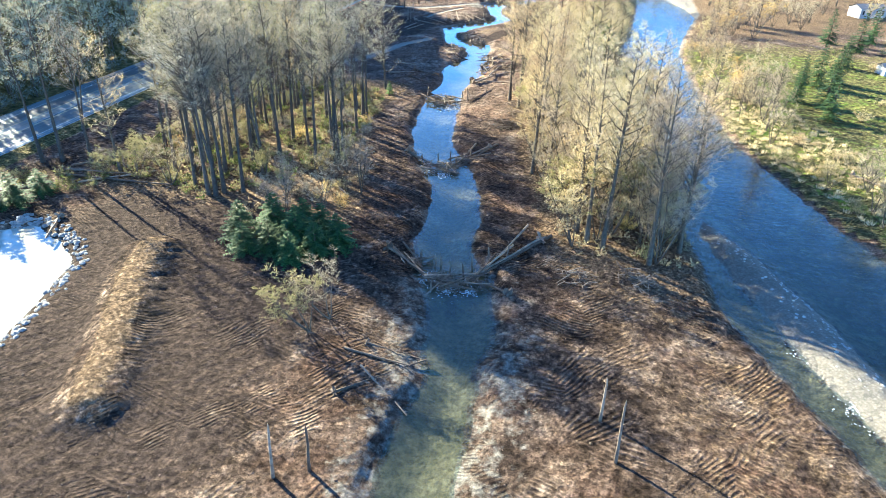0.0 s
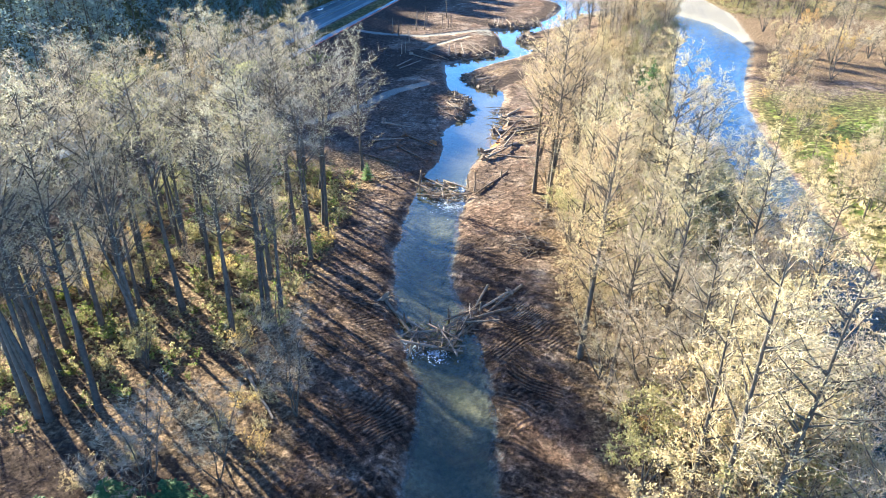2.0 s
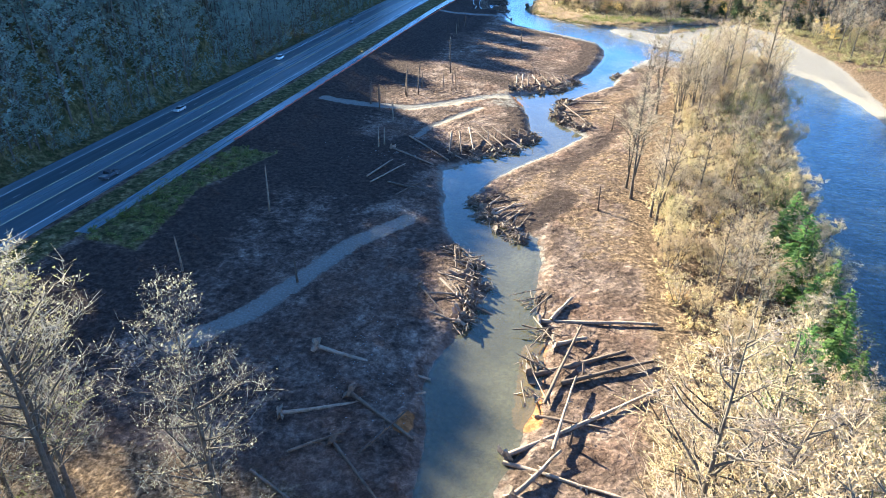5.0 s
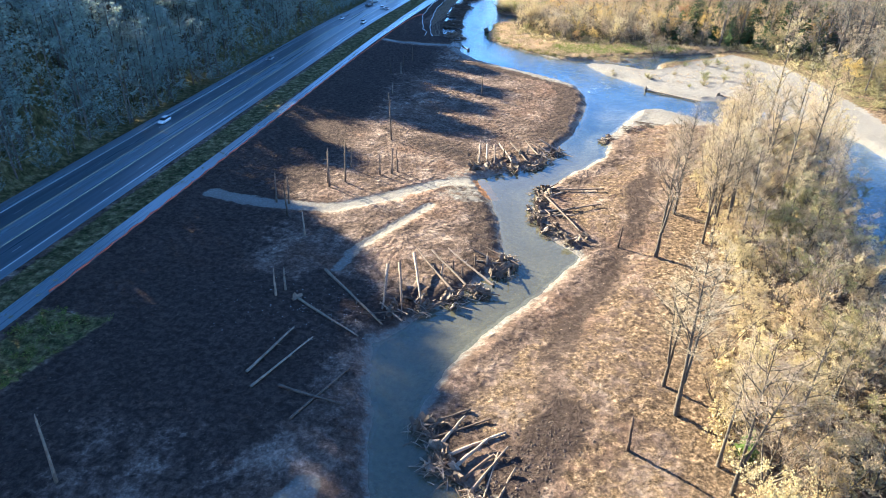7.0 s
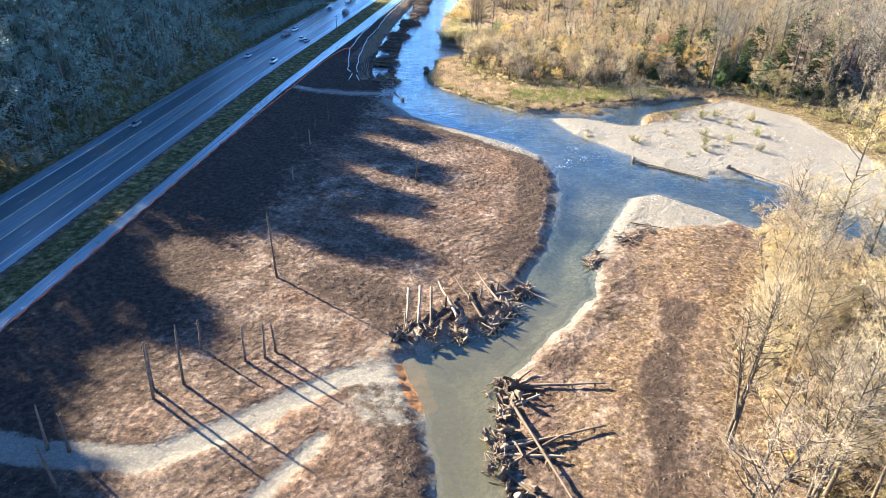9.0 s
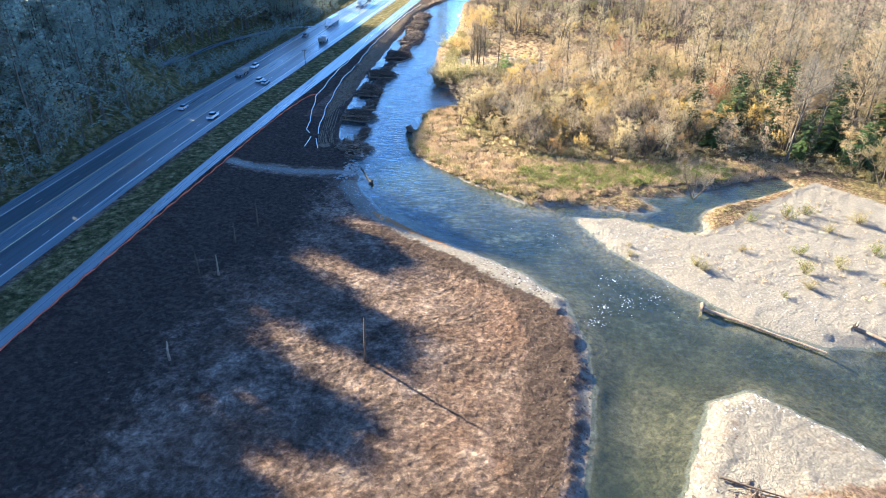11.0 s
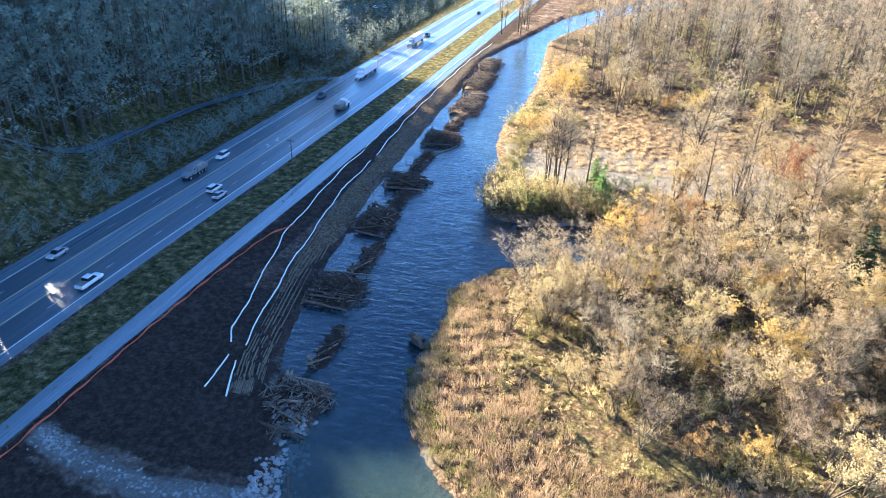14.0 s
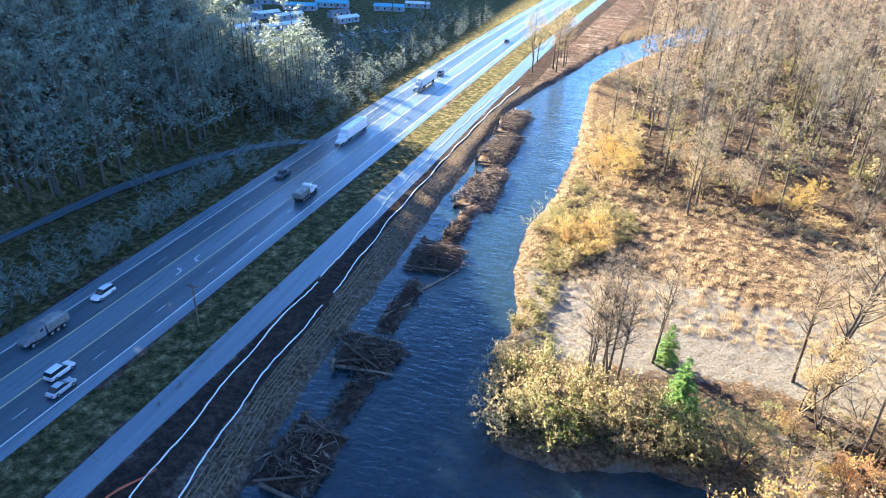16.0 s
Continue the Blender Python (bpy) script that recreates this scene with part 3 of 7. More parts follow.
def ground_height(px, py, d=None):
    px, py = np.asarray(px, float), np.asarray(py, float)
    if d is None:
        d = water_distance(px, py)
    off = px - road_x(py)
    land = 0.25 * wobble(px, py, 0.09, 1) + 0.14 * wobble(px, py, 0.6, 2) + 0.17 * wobble(px, py, 1.7, 8) + 0.17 * wobble(px, py, 3.0, 9)
    corridor = smooth(26, 19, off) * smooth(-27, -22, off)
    land = land * (1 - corridor) + 0.5 * corridor
    land = land + hill_height(px, py, off)
    isl = inside(px, py, ISLAND)
    land = land + np.where(isl, 1.3 * smooth(6, 22, d), 0)
    # spoil ridge
    ridge = edge_distance(px, py, [(-61, 57), (-66, 70), (-74, 86), (-77, 97)])
    land = land + 2.0 * smooth(8, 0.5, ridge + 0.8 * wobble(px, py, 0.4, 11))
    bank = smooth(0, 3.2, d)
    deep = -0.35 - 1.1 * smooth(0, -7, d)
    return np.where(d > 0, (WATER - 0.05) * (1 - bank) + land * bank, WATER + deep * smooth(0.3, -2.0, d) - 0.05)


def axis(stops):
    """Grid lines: (start, end, step) runs joined."""
    out = []
    for a, b, s in stops:
        n = max(1, int(round((b - a) / s)))
        out += [a + (b - a) * i / n for i in range(n)]
    return np.array(out + [stops[-1][1]])


def build_ground():
    gx = axis([(-3000, -600, 400), (-600, -300, 30), (-300, -170, 6), (-170, -128, 2.5), (-128, 40, 0.9), (40, 62, 1.5), (62, 160, 4), (160, 400, 20), (400, 3000, 400)])
    gy = axis([(-1500, -100, 200), (-100, 36, 8), (36, 540, 0.9), (540, 680, 1.4), (680, 900, 4), (900, 1200, 15), (1200, 4000, 350)])
    px, py = np.meshgrid(gx, gy)
    px, py = px.ravel(), py.ravel()
    d = water_distance(px, py)
    z = ground_height(px, py, d)
    nx, ny = len(gx), len(gy)
    i = (np.arange(ny - 1)[:, None] * nx + np.arange(nx - 1)[None, :]).ravel()
    f = np.vstack((np.column_stack((i, i + 1, i + nx + 1)), np.column_stack((i, i + nx + 1, i + nx))))
    me = tri_mesh("ground", np.column_stack((px, py, z)), f, np.zeros(len(f)), [M_GROUND], True)
    off = px - road_x(py)
    isl = inside(px, py, ISLAND)
    east = px > np.interp(py, [0, 130, 190, 300, 400, 480, 530], [130, 62, 45, 40, 57, 30, -32])
    north = (py > 490) & (off > 45) & (d > 0) & ~isl & (px > np.interp(py, [490, 540, 1000], [0, -90, -90])) & (py > np.interp(px, [-80, -30, 30], [560, 505, 470]))
    # gravel: bars, side channels, shore strip
    side = np.minimum.reduce([edge_distance(px, py, [(-92, 247), (-86, 257), (-82, 269), (-78, 285), (-70, 299)]) - 2.1,
                              edge_distance(px, py, [(-121, 377), (-106, 375), (-91, 376), (-80, 385), (-70, 395), (-60, 398)]) - 2.3,
                              edge_distance(px, py, [(-82, 350), (-81, 358), (-76, 369), (-70, 382)]) - 1.2,
                              edge_distance(px, py, [(-124, 551), (-118, 549), (-105, 547), (-90, 549)]) - 1.8])
    gravel = 0.98 * smooth(1.6, -1.4, side)
    bar_n = signed(px, py, [(-34, 530), (-28, 533), (-16, 533), (-5, 528), (3, 533), (14, 546), (32, 562), (50, 545), (56, 515), (62, 480), (60, 400), (50, 380), (44, 440), (26, 480), (-8, 490)])
    gravel = np.maximum(gravel, 0.95 * smooth(3, -3, bar_n))
    shore = edge_distance(px, py, [(-36, 497), (-54, 512), (-66, 519), (-78, 528), (-86, 541)])
    gravel = np.maximum(gravel, 0.9 * smooth(8, 2.5, shore))
    tip = signed(px, py, [(-18, 450), (-8, 452), (4, 456), (12, 462), (-8, 480), (-20, 470), (-28, 440), (-24, 436)])
    gravel = np.maximum(gravel, 0.7 * smooth(1.5, -3, tip))
    gravel = np.maximum(gravel, 0.48 * smooth(3, -3, signed(px, py, [(-70, 385), (-58, 384), (-55, 400), (-62, 412), (-72, 402)])))
    gravel = np.maximum(gravel, smooth(1, -1, signed(px, py, MID_BAR)))
    gravel = np.maximum(gravel, 0.8 * smooth(0.5, -1, signed(px, py, SHOAL)))
    gravel = np.maximum(gravel, (0.43 + 0.2 * smooth(270, 320, py) * smooth(560, 530, py)) * smooth(2.6 + 1.6 * smooth(270, 320, py), 0.4, d) * (d > -1))
    gravel = np.maximum(gravel, 0.45 * smooth(15, 4, d + 3 * wobble(px, py, 0.12, 41)) * smooth(112, 88, py) * smooth(-45, -32, px) * smooth(14, 4, px))
    gravel = np.maximum(gravel, (0.62 + 0.3 * smooth(-45, -15, px)) * smooth(3, -4, signed(px, py, [(-85, 692), (-75, 688), (-53, 697), (-37, 692), (-5, 696), (-8, 662), (-48, 662), (-71, 658), (-80, 663)]) + 3 * wobble(px, py, 0.15, 61)))
    wood_edge = np.interp(py, [0, 60, 110, 145, 161, 213, 268, 320, 354, 388, 420, 446], [20, 18, 0, -8, -11, -22, -19, -24, -22, -16, -6, 4])
    litter = np.where(isl, smooth(-7, 5, px - wood_edge) * smooth(452, 440, py) * (0.4 + 0.6 * smooth(95, 125, py)), 0)
    litter = np.maximum(litter, 0.85 * smooth(4, 1.2, edge_distance(px, py, [(-61, 57), (-66, 70), (-74, 86), (-77, 97)])))
    left_wood = signed(px, py, [(-110, 118), (-76, 116), (-60, 100), (-44, 98), (-44, 125), (-52, 150), (-60, 185), (-58, 225), (-75, 228), (-110, 225)])
    litter = np.maximum(litter, smooth(4, -4, left_wood))
    litter = np.maximum(litter, np.where(north | (off < -24), 0.9, 0))
    path = trail_out(py)
    grass = np.where((off > 2.6) & (off < trail_in(py) + 0.3), 1.0, 0)
    grass = np.maximum(grass, np.where(north, np.where(d < 14, 0.4, np.where(py > 690, 0.15, 0.5)), 0))
    # dark: real fill and bank soil, plus shade painted onto bare ground
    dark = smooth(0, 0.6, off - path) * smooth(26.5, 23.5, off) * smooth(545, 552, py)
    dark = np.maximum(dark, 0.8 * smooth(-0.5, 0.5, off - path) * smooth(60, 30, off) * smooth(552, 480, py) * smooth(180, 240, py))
    # shaded soil of the fill darkened further in its colour
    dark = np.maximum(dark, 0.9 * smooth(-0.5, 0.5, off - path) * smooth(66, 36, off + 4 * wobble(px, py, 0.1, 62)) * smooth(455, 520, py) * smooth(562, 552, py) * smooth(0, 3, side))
    bar_dark = edge_distance(px, py, [(-38, 312), (-41, 330), (-33, 352), (-24, 378), (-20, 402), (-14, 420)])
    dark = np.maximum(dark, 0.66 * smooth(6.5, 0.5, bar_dark + 2.2 * wobble(px, py, 0.35, 51)))
    dark = np.maximum(dark, np.where(~isl & (px < -30) & (py < 520), 0.78 * smooth(2, 4, d) * smooth(15, 7, d) * smooth(420, 440, py), 0))
    dark = np.maximum(dark, 0.62 * smooth(10, 3, edge_distance(px, py, [(-80, 424), (-70, 418), (-64, 412)]) + 2.5 * wobble(px, py, 0.3, 52)))
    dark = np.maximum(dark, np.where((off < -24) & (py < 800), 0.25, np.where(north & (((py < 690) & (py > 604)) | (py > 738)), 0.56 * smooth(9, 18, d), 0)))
    near_ridge = edge_distance(px, py, [(-61, 57), (-66, 70), (-74, 86), (-77, 97)])
    dark = np.maximum(dark, smooth(3, 6, near_ridge) * (0.62 * smooth(-30, -42, px) + 0.38 * smooth(-42, -58, px)) * smooth(135, 105, py) * smooth(-110, -90, px))
    # tree shade on the west bank, painted as darker soil
    west = signed(px, py, [(-112, 126), (-62, 98), (-24, 96), (-29, 125), (-44, 170), (-48, 206), (-62, 206), (-110, 208)])
    dark = np.maximum(dark, 0.36 * smooth(4, -4, west))
    dark = np.maximum(dark, 0.8 * smooth(6, 2, edge_distance(px, py, [(-50, 296), (-44, 305), (-38, 316)])))
    dark = np.maximum(dark, 0.7 * smooth(7.5, 1, edge_distance(px, py, [(-57, 357), (-55, 372), (-60, 388), (-63, 396)]) + 2 * wobble(px, py, 0.35, 53)))
    dark = np.maximum(dark, 0.75 * smooth(9, 2, edge_distance(px, py, [(-84, 345), (-70, 338), (-58, 345), (-50, 358)]) + 2 * wobble(px, py, 0.35, 54)))
    # wet soil with its shade painted in, kept lighter southward for haze
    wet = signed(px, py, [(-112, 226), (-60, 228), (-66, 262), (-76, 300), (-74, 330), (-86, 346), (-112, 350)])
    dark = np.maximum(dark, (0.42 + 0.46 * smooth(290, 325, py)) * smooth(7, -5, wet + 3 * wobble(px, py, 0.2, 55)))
    litter = np.maximum(litter, np.where(isl & (py > 290), 0.5 * smooth(5, 9, d), 0))
    litter = np.maximum(litter, np.where((px > np.interp(py, [q[1] for q in LINE_2], [q[0] for q in LINE_2]) + 0.6) & (off < 33) & (py > 590) & (py < 827), 0.6, 0))
    rust = np.maximum.reduce([smooth(2.5, 0.5, edge_distance(px, py, [(-62, 513), (-70, 519), (-78, 526)]) - 0.2) * (d < 3),
                              smooth(3.5, 1, edge_distance(px, py, [(-57, 392), (-60, 399)])), smooth(2, 0.5, edge_distance(px, py, [(-53, 239), (-53, 241)])),
                              smooth(3, 1, edge_distance(px, py, [(-37, 245), (-38, 262)]))])
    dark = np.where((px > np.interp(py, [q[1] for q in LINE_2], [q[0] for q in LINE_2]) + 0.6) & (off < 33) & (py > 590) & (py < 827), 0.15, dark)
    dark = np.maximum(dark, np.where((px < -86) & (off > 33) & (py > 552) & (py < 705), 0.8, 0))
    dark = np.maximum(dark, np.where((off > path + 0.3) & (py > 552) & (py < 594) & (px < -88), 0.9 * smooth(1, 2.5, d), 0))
    hedge = smooth(2, -2, signed(px, py, [(-130, 272), (-130, 290), (-126.5, 326), (-114, 327), (-121, 300), (-117, 271)]))
    dark = dark * (1 - hedge)
    patchy = smooth(420, 250, py + 60 * wobble(px, py, 0.03, 31))
    lawn = np.where(east & (d > 5), 0.42 * patchy, 0)
    grass = np.maximum(grass, np.where(off < -21, 0.9, 0))
    grass = np.maximum(grass, np.where(east & (d > 1.5), 0.8 * patchy, 0))
    lawn = np.maximum(lawn, 0.3 * hedge)
    grass = np.maximum(grass, 0.9 * hedge)
    litter = np.maximum(litter, np.where(east & (d > 1), 0.8 * (1 - patchy), 0))
    bed = smooth(0.3, -1.2, d)
    # algae-dark cobbles on the bed of the deeper pools
    pool = smooth(-1.5, -5.5, d) * (0.12 + 0.83 * np.maximum.reduce([smooth(455, 500, py), smooth(0, 20, px), 0.35 * smooth(95, 130, py) * smooth(205, 180, py)])) * (0.8 + 0.4 * wobble(px, py, 0.12, 21))
    pool = np.maximum(pool, 0.95 * smooth(0.2, -2.2, signed(px, py, BACKWATER)))
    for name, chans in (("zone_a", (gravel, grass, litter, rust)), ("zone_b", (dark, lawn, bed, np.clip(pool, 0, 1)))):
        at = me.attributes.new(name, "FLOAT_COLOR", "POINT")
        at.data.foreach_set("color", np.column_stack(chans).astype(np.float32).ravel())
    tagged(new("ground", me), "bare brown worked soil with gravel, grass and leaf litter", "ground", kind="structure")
    # water sheet over every cell near the channels
    gx, gy = axis([(-160, 190, 3.0)]), axis([(-80, 1010, 3.0)])
    px, py = np.meshgrid(gx, gy)
    px, py = px.ravel(), py.ravel()
    d = np.minimum(signed(px, py, STREAMS), signed(px, py, BACKWATER))
    dp = signed(px, py, SETTLING_POND)
    nx, ny = len(gx), len(gy)
    i = (np.arange(ny - 1)[:, None] * nx + np.arange(nx - 1)[None, :]).ravel()
    for name, dd, mat, label in (("water", d, M_WATER, "clear shallow blue-green river and creek water"), ("pond_water", dp, M_POND, "pale silty water of a settling pond")):
        c = i[np.minimum.reduce([dd[i], dd[i + 1], dd[i + nx], dd[i + nx + 1]]) < 2.5]
        f = np.vstack((np.column_stack((c, c + 1, c + nx + 1)), np.column_stack((c, c + nx + 1, c + nx))))
        used, back = np.unique(f, return_inverse=True)
        v = np.column_stack((px, py, np.full(len(px), WATER)))[used]
        tagged(new(name, tri_mesh(name, v, back.reshape(-1, 3), np.zeros(len(f)), [mat], True)), label, "water", kind="structure")


build_ground()


def ribbon(name, off0, off1, z, mat, y0=-300, y1=1500, step=10, parent=None, label="", dash=None):
    """A strip along the highway between two offsets from its edge line."""
    a = Acc()
    ys = np.arange(y0, y1 + step, step)
    for k, (u, w) in enumerate(zip(ys[:-1], ys[1:])):
        if dash:
            w = u + dash
        xu, xw = float(road_x(u)), float(road_x(w))
        a.quad(Vector((xu + off0, u, z)), Vector((xu + off1, u, z)), Vector((xw + off1, w, z)), Vector((xw + off0, w, z)))
    return part(name, a, mat, parent, label)


road = tagged(ribbon("road", -21.2, 2.4, 0.56, M_ASPHALT), "four-lane asphalt highway tinted blue for its shade", "road", kind="structure")
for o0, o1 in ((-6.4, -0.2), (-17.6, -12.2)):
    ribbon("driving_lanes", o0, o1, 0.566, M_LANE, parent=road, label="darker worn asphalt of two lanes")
for nm, o, mt in (("edge_line", 0.0, M_WHITE), ("edge_line", -17.8, M_WHITE), ("centre_line", -6.6, M_YELLOW), ("centre_line", -12.0, M_YELLOW)):
    ribbon(nm, o - 0.1, o + 0.1, 0.575, mt, parent=road)
for o in (-3.0, -14.6):
    ribbon("lane_line", o - 0.05, o + 0.05, 0.575, M_WHITE, step=14.6, dash=2.4, parent=road)


def turn_arrow(off, y, north):
    """A painted arrow that bends to the side, in the middle lane."""
    a, k = Acc(), 1 if north else -1
    path = [(0.0, -1.3), (0.0, 0.2), (-0.25, 0.8), (-0.8, 1.0)]
    x = float(road_x(y)) + off
    for (u0, w0), (u1, w1) in zip(path[:-1], path[1:]):
        d = Vector((u1 - u0, w1 - w0, 0)).normalized()
        q = Vector((-d.y, d.x, 0)) * 0.11
        p0, p1 = Vector((u0, w0, 0)), Vector((u1, w1, 0))
        a.quad(*(Vector((x + k * v.x, y + k * v.y, 0.578)) for v in (p0 - q, p0 + q, p1 + q, p1 - q)))
    a.tri(*(Vector((x + k * u, y + k * w, 0.578)) for u, w in ((-0.75, 0.62), (-0.75, 1.42), (-1.45, 1.02))))
    part("turn_arrow", a, M_WHITE, road)


turn_arrow(-8.2, 662, True)
turn_arrow(-9.0, 668, False)
walkway = Acc()
for u in range(274, 1500, 8):
    xu, xw = float(road_x(u)), float(road_x(u + 8))
    walkway.quad(Vector((xu + float(trail_in(u)), u, 0.57)), Vector((xu + float(trail_out(u)), u, 0.57)), Vector((xw + float(trail_out(u + 8)), u + 8, 0.57)), Vector((xw + float(trail_in(u + 8)), u + 8, 0.57)))
tagged(part("trail", walkway, M_CONCRETE), "pale paved trail beside the highway", "path", kind="structure")


# heights and water distances on a metre grid, to set things down quickly
CX, CY = np.arange(-345.0, 305.0), np.arange(20.0, 1160.0)
GRID_X, GRID_Y = np.meshgrid(CX, CY)
GRID_D = water_distance(GRID_X.ravel(), GRID_Y.ravel())
GRID_Z = ground_height(GRID_X.ravel(), GRID_Y.ravel(), GRID_D).reshape(GRID_X.shape)
GRID_D = GRID_D.reshape(GRID_X.shape)


def sample(grid, x, y):
    u = min(max(x - CX[0], 0), len(CX) - 2.001)
    w = min(max(y - CY[0], 0), len(CY) - 2.001)
    i, j = int(u), int(w)
    u, w = u - i, w - j
    return float((grid[j, i] * (1 - u) + grid[j, i + 1] * u) * (1 - w) + (grid[j + 1, i] * (1 - u) + grid[j + 1, i + 1] * u) * w)


def gz(x, y):
    return sample(GRID_Z, x, y)


def shore(x, y):
    return sample(GRID_D, x, y)


# ---- trees ----
def rand_dir(r, up):
    """A random way; up: its slope from -1 to 1."""
    a = r.uniform(0, 2 * math.pi)
    c = math.sqrt(max(0.0, 1 - up * up))
    return Vector((c * math.cos(a), c * math.sin(a), up))


def leaf(acc, p, r, size, slot, flat=-0.9):
    n = rand_dir(r, r.uniform(flat, 0.97))
    u = n.orthogonal().normalized() * size
    w = n.cross(u) * 0.75
    acc.tri(p - u, p + u * 0.6 - w, p + u * 0.5 + w, slot)


def branch_out(wood, crown, r, base, way, length, radius, twigs, subs, leaves, leaf_size, gravity=0.0, twig_len=0.38, fine=0.028):
    """A limb with its twigs, side shoots and leaves."""
    pts, p, d = [base], base, way.normalized()
    for i in range(3):
        d = (d + Vector((r.uniform(-0.22, 0.22), r.uniform(-0.22, 0.22), 0.12 - gravity))).normalized()
        p = p + d * (length / 3)
        pts.append(p)
    wood.tube(pts, [radius, radius * 0.7, radius * 0.45, radius * 0.15], 3)
    for i in range(twigs):
        k = r.uniform(0.25, 1.0) * 2.999
        j = int(k)
        a = pts[j].lerp(pts[j + 1], k - j)
        t = ((pts[j + 1] - pts[j]).normalized() * 0.7 + rand_dir(r, r.uniform(-0.3, 0.8))).normalized()
        tl = length * twig_len * r.uniform(0.6, 1.2)
        b = a + t * tl
        crown.sliver(a, b, 0.012 + 0.003 * tl, 0)
        for s in range(subs):
            c = a.lerp(b, r.uniform(0.25, 1.0))
            e = c + (t * 0.6 + rand_dir(r, r.uniform(-0.4, 0.8))).normalized() * tl * r.uniform(0.35, 0.75)
            crown.twig(c, e, fine, 0)
            for q in range(leaves):
                leaf(crown, c.lerp(e, r.uniform(0.3, 1.05)), r, leaf_size * r.uniform(0.7, 1.3), 1)


def tall_tree(seed, height=34, limbs=36, twigs=7, subs=4, leaves=1, leaf_size=0.17, first=0.28, spread=0.17, fork=False, lean=0.03):
    """A tall cottonwood: straight trunk, rising limbs, thin autumn crown. Returns trunk and crown."""
    r = random.Random(seed)
    wood, crown = Acc(), Acc()
    stems = [(Vector((0, 0, 0)), height, 1.0)]
    if fork:
        stems = [(Vector((0, 0, 0)), height, 1.0), (Vector((0.3, 0.1, height * 0.2)), height * 0.9, 0.7)]
    for base, h, k in stems:
        pts, tilt = [], rand_dir(r, 0) * (lean if k == 1 else 0.16)
        n = 7
        for i in range(n):
            s = i / (n - 1)
            z = base.z + (h - base.z) * s
            pts.append(Vector((base.x + tilt.x * (z - base.z) + r.uniform(-0.15, 0.15) * s, base.y + tilt.y * (z - base.z) + r.uniform(-0.15, 0.15) * s, z)))
        rad = [k * height * 0.0115 * (1 - 0.93 * i / (n - 1)) * (1.35 if i == 0 else 1) for i in range(n)]
        wood.tube(pts, rad, 6)
        for i in range(int(limbs * k)):
            s = first + (0.98 - first) * (i + r.random()) / (limbs * k)
            j = min(int(s * (n - 1)), n - 2)
            a = pts[j].lerp(pts[j + 1], s * (n - 1) - j)
            u = (s - first) / (1 - first)
            ln = height * spread * (0.55 + 0.9 * math.sin(math.pi * min(1, u * 0.85 + 0.12))) * (1.12 - 0.62 * u) * r.uniform(0.7, 1.2)
            branch_out(wood, crown, r, a, rand_dir(r, r.uniform(0.35, 0.75)), ln, 0.035 + 0.018 * ln * 0.8, twigs, subs, leaves, leaf_size)
    return wood, crown


def spreading_tree(seed, height=17, stems=4, limbs=9, twigs=8, subs=5, leaves=0, leaf_size=0.16, open_up=0.62):
    """A several-stemmed alder or maple, wide and mostly bare."""
    r = random.Random(seed)
    wood, crown = Acc(), Acc()
    for s in range(stems):
        d = rand_dir(r, r.uniform(0.8, 0.95)) if s else Vector((0, 0, 1))
        pts, p = [Vector((d.x * 0.3, d.y * 0.3, 0))], Vector((d.x * 0.3, d.y * 0.3, 0))
        h = height * r.uniform(0.7, 1.0)
        for i in range(6):
            d = (d + Vector((r.uniform(-0.12, 0.12), r.uniform(-0.12, 0.12), 0.06))).normalized()
            p = p + d * h / 6
            pts.append(p)
        wood.tube(pts, [height * 0.011 * (1 - 0.14 * i) for i in range(7)], 6)
        for i in range(limbs):
            k = r.uniform(0.3, 0.99) * 6
            j = min(int(k), 5)
            a = pts[j].lerp(pts[j + 1], k - j)
            ln = h * 0.36 * (1.15 - 0.6 * k / 6) * r.uniform(0.7, 1.2)
            branch_out(wood, crown, r, a, rand_dir(r, r.uniform(0.25, 0.25 + open_up)), ln, 0.03 + 0.013 * ln, twigs, subs, leaves, leaf_size, 0.0, 0.42, 0.0125)
    return wood, crown


def conifer(seed, height=13, tiers=26, per=9, width=0.26):
    """A young fir or cedar: whorls of drooping boughs set with needle sprays."""
    r = random.Random(seed)
    wood, crown = Acc(), Acc()
    wood.tube([Vector((0, 0, 0)), Vector((0, 0, height * 0.5)), Vector((0, 0, height))], [height * 0.016, height * 0.01, 0.02], 6)
    for i in range(tiers):
        s = (i + 0.4) / tiers
        z = height * (0.06 + 0.93 * s)
        reach = height * width * (1 - s) ** 0.8 + 0.2
        for k in range(max(4, int(per * (1.1 - 0.6 * s)))):
            a = r.uniform(0, 6.283)
            ln = reach * r.uniform(0.75, 1.12)
            d = Vector((math.cos(a), math.sin(a), r.uniform(-0.35, -0.05) + 0.25 * s))
            b0 = Vector((0, 0, z + r.uniform(-0.2, 0.2)))
            crown.sliver(b0, b0 + d * ln, 0.03, 0)
            side = Vector((-math.sin(a), math.cos(a), 0))
            for q in range(6):
                t = 0.25 + 0.8 * q / 5
                c = b0 + d * ln * t
                w = (0.5 - 0.28 * t) * ln * 0.55 + 0.12
                for sg in (-1, 1):
                    e = c + side * sg * w + d * w * 0.7 + Vector((0, 0, r.uniform(-0.2, 0.12)))
                    crown.tri(c - d * 0.14 + Vector((0, 0, 0.05)), e, c + d * (0.22 + 0.2 * w) + Vector((0, 0, r.uniform(-0.1, 0.1))), 1)
    return wood, crown


